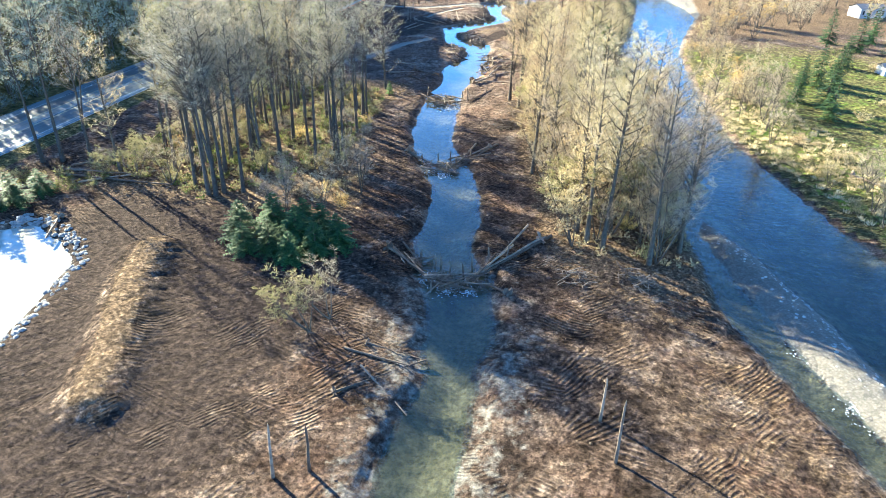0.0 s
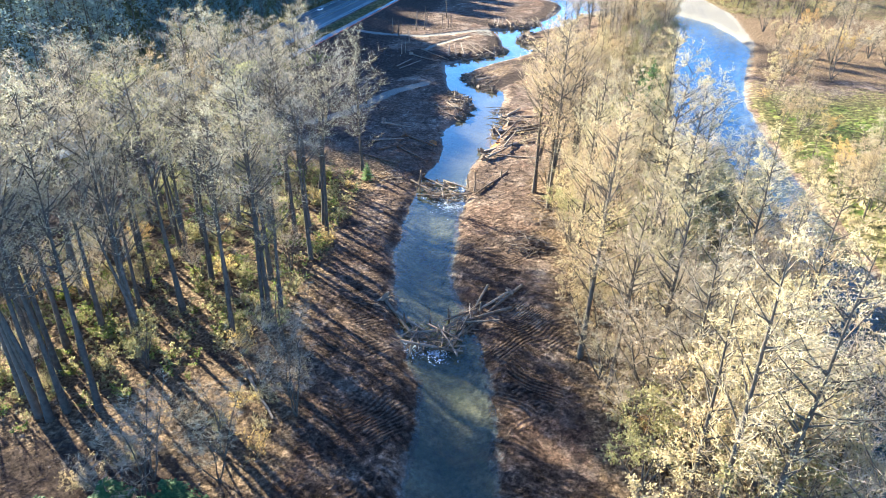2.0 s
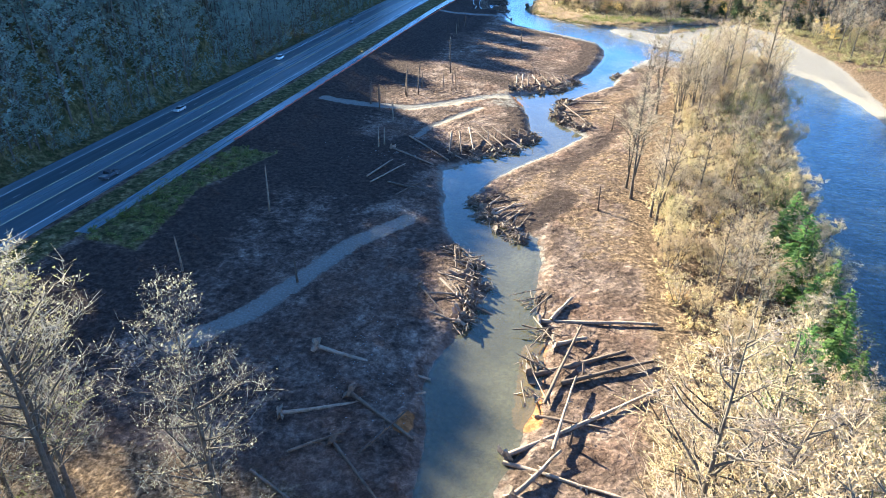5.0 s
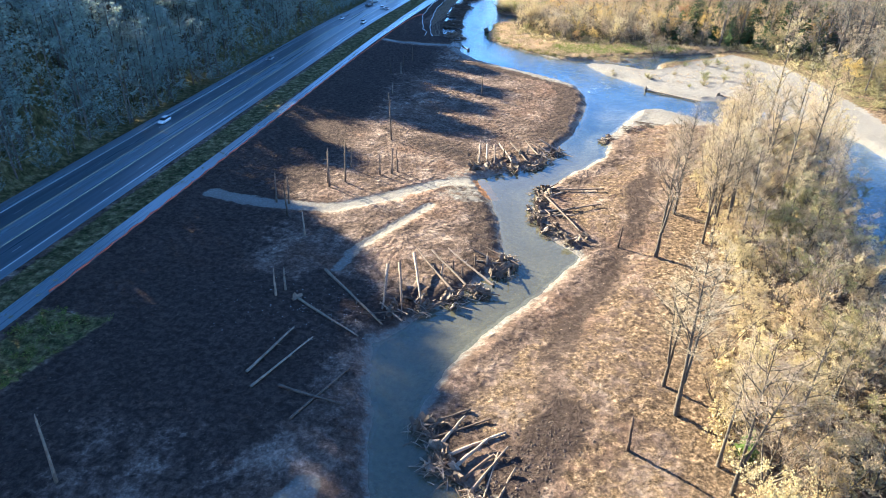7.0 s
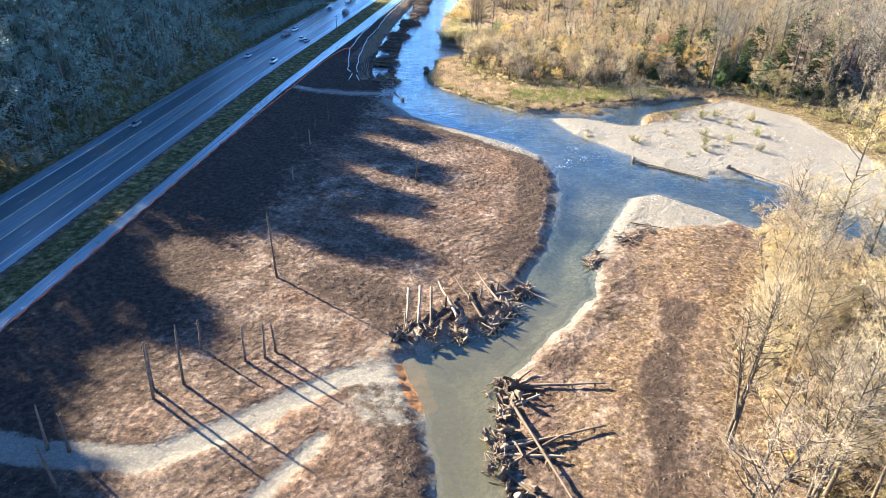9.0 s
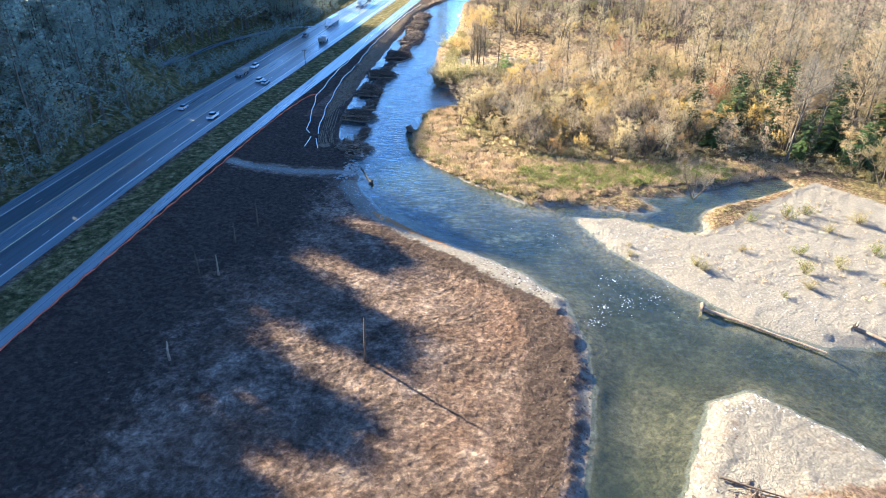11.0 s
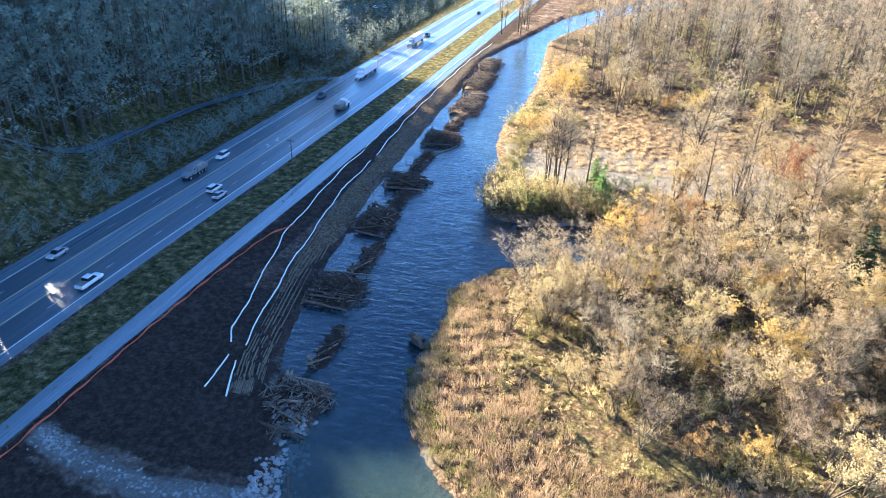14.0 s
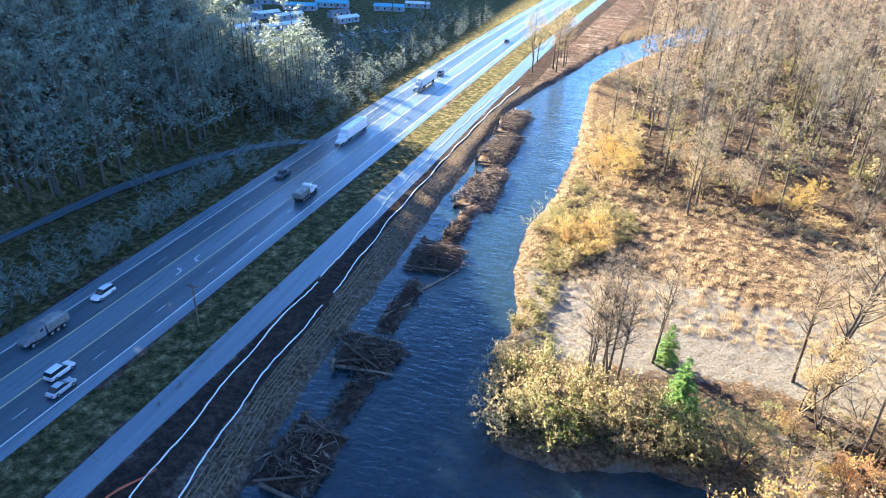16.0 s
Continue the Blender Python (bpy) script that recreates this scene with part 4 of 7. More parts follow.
def bush(seed, height=5, stems=16, subs=9, leaves=3, leaf_size=0.17, wide=0.55):
    """A thicket shrub: many stems from the root, twigs and small leaves."""
    r = random.Random(seed)
    wood, crown = Acc(), Acc()
    for s in range(stems):
        d = rand_dir(r, r.uniform(1 - wide, 1.0))
        h = height * r.uniform(0.55, 1.0)
        a = Vector((r.uniform(-0.4, 0.4), r.uniform(-0.4, 0.4), 0)) * height * 0.2
        m = a + d * h * 0.5
        b = m + (d + Vector((r.uniform(-0.3, 0.3), r.uniform(-0.3, 0.3), 0.3))).normalized() * h * 0.5
        wood.tube([a, m, b], [0.05, 0.035, 0.012], 3)
        for k in range(subs):
            t = r.uniform(0.25, 1.0)
            c = a.lerp(m, t * 2) if t < 0.5 else m.lerp(b, t * 2 - 1)
            e = c + (d * 0.6 + rand_dir(r, r.uniform(-0.3, 0.9))).normalized() * height * r.uniform(0.12, 0.26)
            crown.twig(c, e, 0.022, 0)
            for q in range(leaves):
                leaf(crown, c.lerp(e, r.uniform(0.2, 1.1)) + rand_dir(r, r.uniform(-1, 1)) * 0.12, r, leaf_size * r.uniform(0.7, 1.3), 1)
    return wood, crown


def plant(name, shape, mats, label, category, group):
    """A template thing: an Empty with its trunk and crown, kept far below ground until it is placed."""
    wood, crown = shape
    return (name, acc_mesh("trunk", wood, [mats[0]], True), acc_mesh("crown", crown, list(mats[1:])), label, category, group)


def place(kind, x, y, scale=1.0, turn=0.0, label="", stretch=1.0, tilt=0.0):
    name, trunk, crown, lab, category, group = kind
    ob = new(name)
    ob.empty_display_size = 0.5
    ob.matrix_world = pose(x, y, gz(x, y) - 0.05, 0, tilt, 0) @ pose(0, 0, 0, 0, 0, turn) @ Matrix.Diagonal((scale, scale, scale * stretch, 1))
    tagged(ob, label or lab, category, group)
    part("trunk", trunk, None, ob)
    part("crown", crown, None, ob)
    return ob


COTTON = [plant("cottonwood_tree", tall_tree(s, 34, 32, 7, 7, lv, 0.1, f, sp, fk), (M_BARK, tw, lf), lab, "tree", "cottonwood trees")
          for s, lv, f, sp, fk, tw, lf, lab in (
    (11, 1, 0.26, 0.15, False, M_TWIG, M_LEAF_TAN, "tall cottonwood with a thin pale autumn crown"),
    (12, 1, 0.34, 0.13, False, M_TWIG_GREY, M_LEAF_TAN, "tall cottonwood with sparse tan leaves"),
    (13, 0, 0.30, 0.16, True, M_TWIG_GREY, M_LEAF_TAN, "forked tall cottonwood nearly bare of leaves"),
    (14, 2, 0.22, 0.18, True, M_TWIG, M_LEAF_TAN, "forked tall cottonwood with pale dry leaves"))]
COTTON_FULL = plant("cottonwood_tree", tall_tree(19, 34, 44, 8, 6, 1, 0.1, 0.16, 0.19, False), (M_BARK_DARK, M_TWIG_DULL, M_LEAF_DULL), "young cottonwood with a full pale twiggy crown", "tree", "cottonwood trees")
COTTON_GREY = [plant("cottonwood_tree", tall_tree(s, 34, 27, 7, 7, lv, 0.1, f + 0.12, sp * 1.1, fk), (M_BARK_DARK, M_TWIG_DULL, lf), lab, "tree", "cottonwood trees")
               for s, lv, f, sp, fk, lf, lab in (
    (15, 1, 0.28, 0.15, False, M_LEAF_DULL, "tall cottonwood with a thin grey-tan crown"),
    (16, 1, 0.36, 0.13, False, M_LEAF_DULL, "tall cottonwood with sparse dull leaves"),
    (17, 0, 0.32, 0.15, True, M_LEAF_DULL, "forked tall cottonwood bare of leaves"),
    (18, 2, 0.24, 0.16, False, M_LEAF_OLIVE, "tall cottonwood with dull olive leaves"))]
BARE = [plant("bare_tree", spreading_tree(s, 17, st, 9, 8, 15, lv), (M_BARK, M_TWIG_GREY, M_LEAF_TAN), "spreading bare alder with grey twigs", "tree", "bare trees")
        for s, st, lv in ((21, 4, 0), (22, 3, 0), (23, 5, 0))]
GOLD = [plant("alder_tree", spreading_tree(s, 15, 4, 8, 7, 8, 2, 0.145), (M_BARK, tw, lf), lab, "tree", "autumn trees")
        for s, tw, lf, lab in ((31, M_TWIG, M_LEAF_GOLD, "alder with golden autumn leaves"), (32, M_TWIG_GREY, M_LEAF_TAN, "alder with pale tan autumn leaves"), (33, M_TWIG, M_LEAF_OLIVE, "alder with olive-green leaves"),
                           (34, M_TWIG_GREY, M_LEAF_RUST, "small maple with rust-red leaves"))]
FIR = [plant("fir_tree", conifer(s, hh, tt, pp, ww), (M_BARK, M_BARK, nd), lab, "tree", "conifers")
       for s, hh, tt, pp, ww, nd, lab in ((41, 13, 22, 9, 0.26, M_NEEDLE, "dark green young fir tree"), (42, 13, 22, 9, 0.28, M_NEEDLE_BRIGHT, "bright green young cedar tree"),
                                          (43, 11, 20, 11, 0.42, M_NEEDLE, "broad dark green fir tree"))]
BUSH = [plant("bush", bush(s, 4.5, 18, 11, 5, 0.105), (M_BARK, M_TWIG, lf), lab, "shrub", "bushes")
        for s, lf, lab in ((51, M_LEAF_TAN, "thicket shrub with pale tan leaves"), (52, M_LEAF_OLIVE, "low thicket shrub with olive leaves"), (53, M_LEAF_GREEN, "low shrub with green leaves"),
                           (54, M_LEAF_GOLD, "willow shrub with golden leaves"), (55, M_LEAF_RUST, "low shrub with rust-red leaves"))]


def scatter(r, ring, n, gap, keep=None):
    """Random spots inside a ring, at least gap apart."""
    xs, ys = [p[0] for p in ring], [p[1] for p in ring]
    out = []
    for _ in range(n * 30):
        if len(out) >= n:
            break
        x, y = r.uniform(min(xs), max(xs)), r.uniform(min(ys), max(ys))
        if not holds(x, y, ring):
            continue
        if shore(x, y) < 2.0:
            continue
        if keep and not keep(x, y):
            continue
        if all((x - a) ** 2 + (y - b) ** 2 > gap * gap for a, b in out):
            out.append((x, y))
    return out


R = random.Random(5)


FULL_HEIGHT = {"cottonwood_tree": 36.0, "bare_tree": 17.0, "alder_tree": 15.0, "fir_tree": 13.0, "bush": 4.5}


def tallest(x, y):
    """How high trees grow on a spot: low along the east river and on the young north bank."""
    if x > -20 and 205 < y < 450:
        return 4.5 + 0.8 * shore(x, y) + 0.16 * max(0.0, y - 350) + 0.35 * max(0.0, y - 380) + 0.6 * max(0.0, 230 - y)
    if -75 < x < 14 and 560 < y < 640:
        return 11.5 + 0.2 * max(0.0, y - 600) + 0.14 * max(0.0, x + 40)
    return 60.0


def grove(ring, n, gap, kinds, lo, hi):
    for x, y in scatter(R, ring, n, gap):
        kind = R.choice(kinds)
        k = R.uniform(lo, hi)
        turn = R.uniform(0, 360)
        cap = tallest(x, y) / FULL_HEIGHT[kind[0]] * R.uniform(0.8, 1.15)
        if cap < 0.3:
            kind, cap = BUSH[int(turn) % 4], 1.0
        place(kind, x, y, min(k, cap), turn)


LEFT_WOOD = [(-112, 126), (-96, 128), (-80, 120), (-66, 128), (-56, 150), (-60, 185), (-64, 214), (-75, 210), (-100, 216), (-114, 170)]
for x, y in ((-78, 123), (-77, 125), (-84, 142), (-78, 142), (-91, 136), (-83, 131), (-82, 135), (-58, 149), (-80, 211), (-84, 208), (-90, 188), (-98, 203), (-98, 213),
             (-124, 131), (-120, 136), (-128, 129)):
    place(R.choice(COTTON_GREY), x, y, R.uniform(1.05, 1.25), R.uniform(0, 360))
for x, y, k in ((-65.4, 216, 1.0), (-86, 217, 0.95), (-91, 214, 0.95)):
    place(COTTON_FULL, x, y, k, R.uniform(0, 360))
grove(LEFT_WOOD, 50, 4.4, COTTON_GREY + COTTON_GREY + COTTON[:1], 0.95, 1.22)
grove(LEFT_WOOD, 22, 5, GOLD[2:3] + BARE, 0.5, 0.8)
grove(LEFT_WOOD, 40, 4.2, [BUSH[1], BUSH[1], BUSH[1], BUSH[3], BUSH[2]], 0.5, 1.2)
grove([(-60, 112), (-44, 110), (-44, 128), (-52, 148), (-60, 128), (-68, 116)], 18, 3.2, [BUSH[0], BUSH[1], BUSH[3], BARE[1]], 0.5, 1.0)
place(GOLD[2], -38, 80, 0.85, 20, "leaning alder with thin olive-yellow leaves", 1.0, -24.0)
place(BARE[1], -36, 84, 0.7, 60, "small leaning bare alder with grey twigs", 1.0, -10.0)
for x, y, k in ((-118, 108, 0.9), (-122, 103, 1.0), (-127, 108, 1.0), (-116, 114, 0.7), (-131, 102, 0.9)):
    place(FIR[2], x, y, k, R.uniform(0, 360), "dark green fir beside the settling pond", 0.8)
grove([(-126, 110), (-108, 116), (-104, 124), (-118, 124), (-130, 118)], 14, 2.6, [BUSH[1], BUSH[2]], 0.5, 0.9)
for x, y, k in ((-63, 106, 0.9), (-57, 109, 1.0), (-51, 106, 0.95), (-46, 103, 0.8), (-55, 102, 0.8), (-47, 109, 0.9), (-60, 101, 0.7), (-52, 112, 0.8), (-43, 107, 0.8), (-50, 100, 0.7)):
    place(FIR[2], x, y, k, R.uniform(0, 360), "dense dark green fir in a clump", 0.85)

RIGHT_SOUTH = [(1, 112), (26, 116), (22, 165), (18, 215), (12, 250), (-14, 250), (-20, 215), (-10, 165), (-5, 142)]
RIGHT_NORTH = [(-14, 250), (12, 250), (10, 266), (15, 295), (17, 330), (21, 370), (24, 402), (22, 440), (8, 444), (-2, 420), (-11, 388), (-9, 360), (-18, 325), (-20, 300), (-15, 268)]
for x, y in ((5, 119), (8, 117), (17, 115), (-9, 153), (-18, 203), (-22, 212), (-19, 215), (-6, 184), (2, 190)):
    place(R.choice(COTTON), x, y, R.uniform(1.08, 1.25), R.uniform(0, 360))
for x, y in ((-11, 373), (-6, 378), (-9, 375), (-15, 387), (-21, 366), (-24, 326), (-15, 386), (4, 395), (-9, 381), (-23, 320), (-18, 307)):
    place(COTTON[2], x, y, R.uniform(0.6, 0.85), R.uniform(0, 360))
for x, y, k in ((11, 215, 0.9), (3, 211, 0.9), (4, 228, 0.6), (16, 205, 1.1)):
    place(R.choice(BARE), x, y, k, R.uniform(0, 360), "wide bare alder with pale grey twigs")
grove([(2, 125), (20, 120), (18, 165), (18, 208), (-8, 200), (0, 160)], 40, 4.4, BARE + GOLD[1:3], 1.1, 1.5)
grove([(14, 114), (25, 116), (22, 150), (15, 150)], 8, 3.6, BARE + COTTON[:1], 0.95, 1.25)
grove([(18, 208), (12, 250), (-6, 250), (-8, 204)], 14, 4.4, BARE + GOLD[1:3], 0.6, 0.9)
grove([(8, 222), (15, 222), (12, 256), (5, 256)], 16, 2.6, [BUSH[2], BUSH[2], BUSH[1]], 0.8, 1.3)
for x, y, k in ((-62.5, 211, 0.42), (-79, 209, 0.4), (-86, 211, 0.5)):
    place(FIR[1], x, y, k, R.uniform(0, 360), "small bright green cedar at the wood's edge", 0.85)
grove([(-94, 204), (-72, 204), (-72, 212), (-94, 214)], 14, 2.6, [BUSH[2], BUSH[2], BUSH[1]], 0.6, 1.0)
grove(RIGHT_SOUTH, 34, 5.5, COTTON, 0.85, 1.12)
grove(RIGHT_SOUTH, 70, 4.0, BARE[:2] + GOLD[1:3] + GOLD[1:2], 0.6, 1.0)
grove(RIGHT_SOUTH, 18, 4.0, [BUSH[0], BUSH[0], BUSH[1], BUSH[3]], 0.7, 1.4)
grove(RIGHT_NORTH, 26, 5.0, COTTON, 0.6, 0.85)
grove([(2, 300), (16, 300), (20, 370), (23, 402), (21, 440), (8, 440), (4, 400), (2, 360)], 26, 4.0, GOLD[1:3] + BARE[:1], 0.6, 0.9)
grove(RIGHT_NORTH, 70, 4.0, BARE[:2] + GOLD[1:2] + GOLD[1:3], 0.5, 0.85)
grove(RIGHT_NORTH, 80, 3.0, BARE[:1] + GOLD[1:2] * 3, 0.45, 0.75)
grove([(-4, 396), (14, 380), (23, 402), (21, 440), (8, 441), (-2, 420)], 30, 3.6, GOLD[1:2] * 2 + BARE + COTTON[:1], 0.8, 1.2)
grove(RIGHT_NORTH, 18, 3.6, [BUSH[0], BUSH[0], BUSH[3], BUSH[1]], 0.7, 1.5)
for x, y, k in ((-1, 259, 1.1), (-4, 252, 0.8), (7, 296, 1.1), (4, 287, 0.9), (9, 312, 0.9), (10, 326, 0.8), (-15, 314, 0.4)):
    place(FIR[1], x, y, k, R.uniform(0, 360), "bright green cedar among bare trees", 0.9)
for x, y, k in ((7, 268, 0.75), (9, 275, 0.8), (6, 281, 0.7), (10, 286, 0.75), (8, 294, 0.85), (10, 300, 0.7), (5, 304, 0.8), (8, 262, 0.6), (11, 312, 0.6)):
    place(FIR[1], x, y, k, R.uniform(0, 360), "bright green cedar on the river bank", 1.0)

for x, y in ((8, 258), (9, 265), (10, 271), (11, 279), (11, 291), (11, 296), (12, 305), (7, 289), (8, 277), (13, 318)):
    place(BUSH[2], x, y, R.uniform(0.9, 1.35), R.uniform(0, 360), "leafy green bush on the river bank")

NORTH_NEAR = [(-68, 604), (-50, 590), (-20, 590), (14, 588), (40, 574), (60, 566), (90, 600), (60, 690), (-10, 686), (-40, 660), (-60, 610)]
NORTH_FAR = [(-78, 745), (-40, 738), (20, 722), (60, 690), (130, 600), (190, 660), (180, 800), (60, 960), (-40, 930), (-76, 850), (-80, 790)]
for x, y, k in ((-65, 655, 0.7), (-66.5, 656, 0.72), (-64, 654, 0.68), (-67, 653.5, 0.6), (-62.5, 655.5, 0.66), (-57, 665, 0.6), (-35, 668, 0.7), (-22, 646, 0.55), (-22, 657, 0.6), (-17, 676, 0.6), (-49, 732, 0.7), (-51, 728, 0.7)):
    place(COTTON[2], x, y, k, R.uniform(0, 360))
place(COTTON[2], -34, 662, 1.02, 70, "tall leaning bare cottonwood on the gravel bar", 1.0, 9.0)
place(BARE[0], -66, 612, 0.75, 0, "round bare grey-twigged alder by the inlet")
place(BARE[2], -53, 618, 0.7, 80, "round bare grey-twigged alder by the inlet")
place(BARE[1], -60, 604, 0.7, 200)
place(GOLD[3], -35, 637, 0.8, 30)
for x, y, k in ((-53, 655, 0.75), (-52, 649, 0.6), (3, 616, 0.9), (17, 650, 0.9), (-55, 666, 0.6)):
    place(FIR[1], x, y, k, R.uniform(0, 360))
grove([(x, max(y, 640)) for x, y in NORTH_NEAR[:2]] + [(-20, 636), (14, 612), (40, 590), (60, 576)] + NORTH_NEAR[6:10], 30, 6.0, COTTON, 0.7, 1.05)
grove(NORTH_NEAR, 110, 4.8, GOLD[:1] * 4 + GOLD[1:2] * 9 + GOLD[2:3] * 2 + BARE * 3 + GOLD[3:], 0.7, 1.15)
grove(NORTH_NEAR, 30, 3.4, GOLD[2:3] * 2 + GOLD[1:2] * 5 + GOLD[:1] * 2, 0.7, 1.1)
grove(NORTH_NEAR, 64, 3.0, [BUSH[1], BUSH[1], BUSH[2], BUSH[2], BUSH[0], BUSH[3], BUSH[4]], 0.5, 1.0)
BANK_TREES = [(-62, 592), (-50, 572), (-20, 572), (14, 577), (14, 620), (-30, 636), (-50, 622)]
grove(BANK_TREES, 46, 4.6, BARE, 0.5, 0.75)
grove([(-70, 606), (-62, 594), (-48, 604), (-44, 622), (-56, 622)], 12, 4.2, BARE + GOLD[1:2], 0.6, 0.8)
grove(BANK_TREES, 26, 4.6, GOLD[1:2] * 3 + GOLD[:1] * 2, 0.5, 0.8)
grove(BANK_TREES, 24, 3.6, [BUSH[2], BUSH[2], BUSH[1]], 0.6, 1.1)
for x, y, k in ((-48, 588, 0.62), (-44, 594, 0.66), (-40, 586, 0.6), (-35, 592, 0.6), (-30, 583, 0.62), (-27, 590, 0.6), (-52, 596, 0.6), (-38, 576, 0.55), (-45, 580, 0.55), (-22, 580, 0.6), (-16, 588, 0.65), (-56, 606, 0.6),
                (-60, 616, 0.55)):
    place(R.choice(BARE), x, y, k, R.uniform(0, 360), "round pale grey-twigged alder on the bank")
for x, y, k in ((12, 588, 1.3), (20, 600, 1.5), (30, 596, 1.4), (38, 610, 1.7), (26, 622, 1.6), (8, 604, 1.2), (45, 590, 1.5), (52, 604, 1.8), (60, 592, 1.7), (58, 620, 1.6), (40, 634, 1.6), (70, 606, 1.9), (-2, 628, 1.1), (16, 636, 1.3),
                (72, 585, 1.6), (80, 600, 1.8), (64, 575, 1.4), (48, 576, 1.2), (34, 580, 1.1)):
    place(R.choice((FIR[0], FIR[2])), x, y, k, R.uniform(0, 360), "tall dark green fir among bare trees")
grove([(20, 575), (90, 565), (120, 600), (100, 660), (40, 660), (20, 620)], 40, 5.0, COTTON_GREY, 0.75, 1.0)
grove([(38, 572), (60, 545), (64, 500), (72, 470), (110, 500), (130, 570), (70, 575)], 36, 4.5, GOLD[1:3] + BARE + COTTON_GREY[:2], 0.6, 1.0)
grove([(-68, 596), (-50, 568), (-20, 568), (20, 572), (24, 590), (-20, 592), (-50, 592), (-66, 606)], 44, 3.6, [BUSH[0], BUSH[0], GOLD[1], BARE[0], BUSH[3]], 0.42, 0.95)
grove([(-45, 566), (-20, 568), (20, 573), (60, 568), (60, 604), (-30, 600)], 14, 5.0, BARE + GOLD[:2], 0.4, 0.65)
grove([(-76, 738), (-40, 734), (10, 720), (0, 735), (-60, 760), (-80, 800)], 26, 4, GOLD[:2] + BARE, 0.6, 0.9)
FAR_SPOTS = scatter(R, NORTH_FAR, 250, 4.6)
grove([(-104, 845), (-112, 842), (-118, 860), (-108, 890), (-98, 880)], 8, 3.0, COTTON, 0.6, 0.8)
EAST_WOOD = [(44, 215), (56, 200), (62, 250), (60, 290), (54, 320), (66, 345), (90, 380), (70, 400), (60, 370), (46, 310), (43, 250)]
grove(EAST_WOOD, 44, 4.2, COTTON + GOLD[:2] + BARE, 0.6, 0.95)
grove([(60, 345), (120, 340), (200, 430), (200, 560), (66, 560), (66, 480), (70, 420)], 44, 7.0, BARE + GOLD[:2] + COTTON[:1], 0.7, 1.1)
for x, y, k in ((80, 236, 1.2), (72, 240, 0.9), (103, 296, 1.0), (84, 262, 1.2), (92, 268, 1.1), (118, 330, 1.3), (130, 350, 1.3), (110, 345, 1.2)):
    place(FIR[0], x, y, k, R.uniform(0, 360))
for x, y, k in ((55, 180, 1.0), (57, 172, 0.8), (64, 150, 0.9), (62, 170, 0.7), (72, 182, 0.7), (70, 210, 0.8)):
    place(R.choice([BUSH[1], BUSH[2]]), x, y, k, R.uniform(0, 360))
grove([(48, 200), (58, 165), (68, 140), (80, 150), (74, 190), (62, 215), (56, 260), (46, 250)], 34, 3.5, [BUSH[0], BUSH[1], BUSH[2], BARE[1], BUSH[0]], 0.4, 0.9)
grove([(80, 200), (130, 260), (150, 330), (90, 340), (70, 260)], 14, 7, [BUSH[1], BUSH[2], FIR[0], BUSH[0]], 0.5, 1.1)
for x, y, k in ((-22, 515, 0.35), (-9, 512, 0.5), (-8, 510, 0.45), (11, 506, 0.5), (5, 502, 0.3), (24, 532, 0.5), (-22, 518, 0.25), (14, 520, 0.5), (17, 538, 0.7), (22, 541, 0.6), (12, 512, 0.6), (30, 522, 0.6), (27, 508, 0.5), (33, 538, 0.7), (2, 520, 0.4), (20, 515, 0.6), (8, 535, 0.5)):
    place(R.choice((BUSH[1], BUSH[1], BUSH[2])), x, y, k * 1.5, R.uniform(0, 360), "low willow bush on the gravel bar", 0.75)
place(BARE[0], -2, 549, 0.8, 100, "bare white alder leaning over the backwater")

# joined under-storey and far woods
def both(shape):
    (v1, f1, m1), (v2, f2, m2) = (a.arrays() for a in shape)
    return np.vstack((v1, v2)), np.vstack((f1, f2 + len(v1))), np.concatenate((m1, m2 + 1))




def far_tree(seed, height, wide, first, n, size):
    """A tree too far off to show its twigs: trunk, limbs and leaf clumps."""
    r = random.Random(seed)
    wood, crown = Acc(), Acc()
    wood.tube([Vector((0, 0, 0)), Vector((r.uniform(-0.4, 0.4), 0, height * 0.5)), Vector((0, r.uniform(-0.4, 0.4), height * 0.97))], [height * 0.012, height * 0.008, 0.04], 4)
    tips = []
    for i in range(13):
        k = first + (0.95 - first) * (i + r.random()) / 13
        b = Vector((0, 0, height * k))
        e = b + rand_dir(r, r.uniform(0.3, 0.8)) * height * wide * (1.15 - 0.75 * k) * r.uniform(0.7, 1.2)
        crown.sliver(b, e, 0.09, 0)
        tips.append((b, e))
    for i in range(n):
        b, e = r.choice(tips)
        p = b.lerp(e, r.uniform(0.3, 1.1)) + rand_dir(r, r.uniform(-1, 1)) * height * 0.05 * r.random()
        if i % 4 < 1:
            crown.twig(p, p + rand_dir(r, r.uniform(-0.1, 0.9)) * r.uniform(1.2, 2.8), 0.07, 0)
        else:
            leaf(crown, p, r, size * r.uniform(0.6, 1.3), 1, 0.6)
    return wood, crown


FAR_SHAPES = [far_tree(61, 33, 0.27, 0.1, 470, 0.5), far_tree(62, 31, 0.35, 0.08, 480, 0.5), conifer(63, 28, 10, 5, 0.17), far_tree(64, 17, 0.5, 0.05, 330, 0.36)]
T_FAR = [both(q) for q in FAR_SHAPES]


def joined(name, rows, templates, mats, label, category):
    rows = [(k, x, y, gz(x, y) - 0.05, a, s) for k, x, y, a, s in rows]
    return tagged(scatter_mesh(name, templates, rows, mats), label, category, kind="stuff")


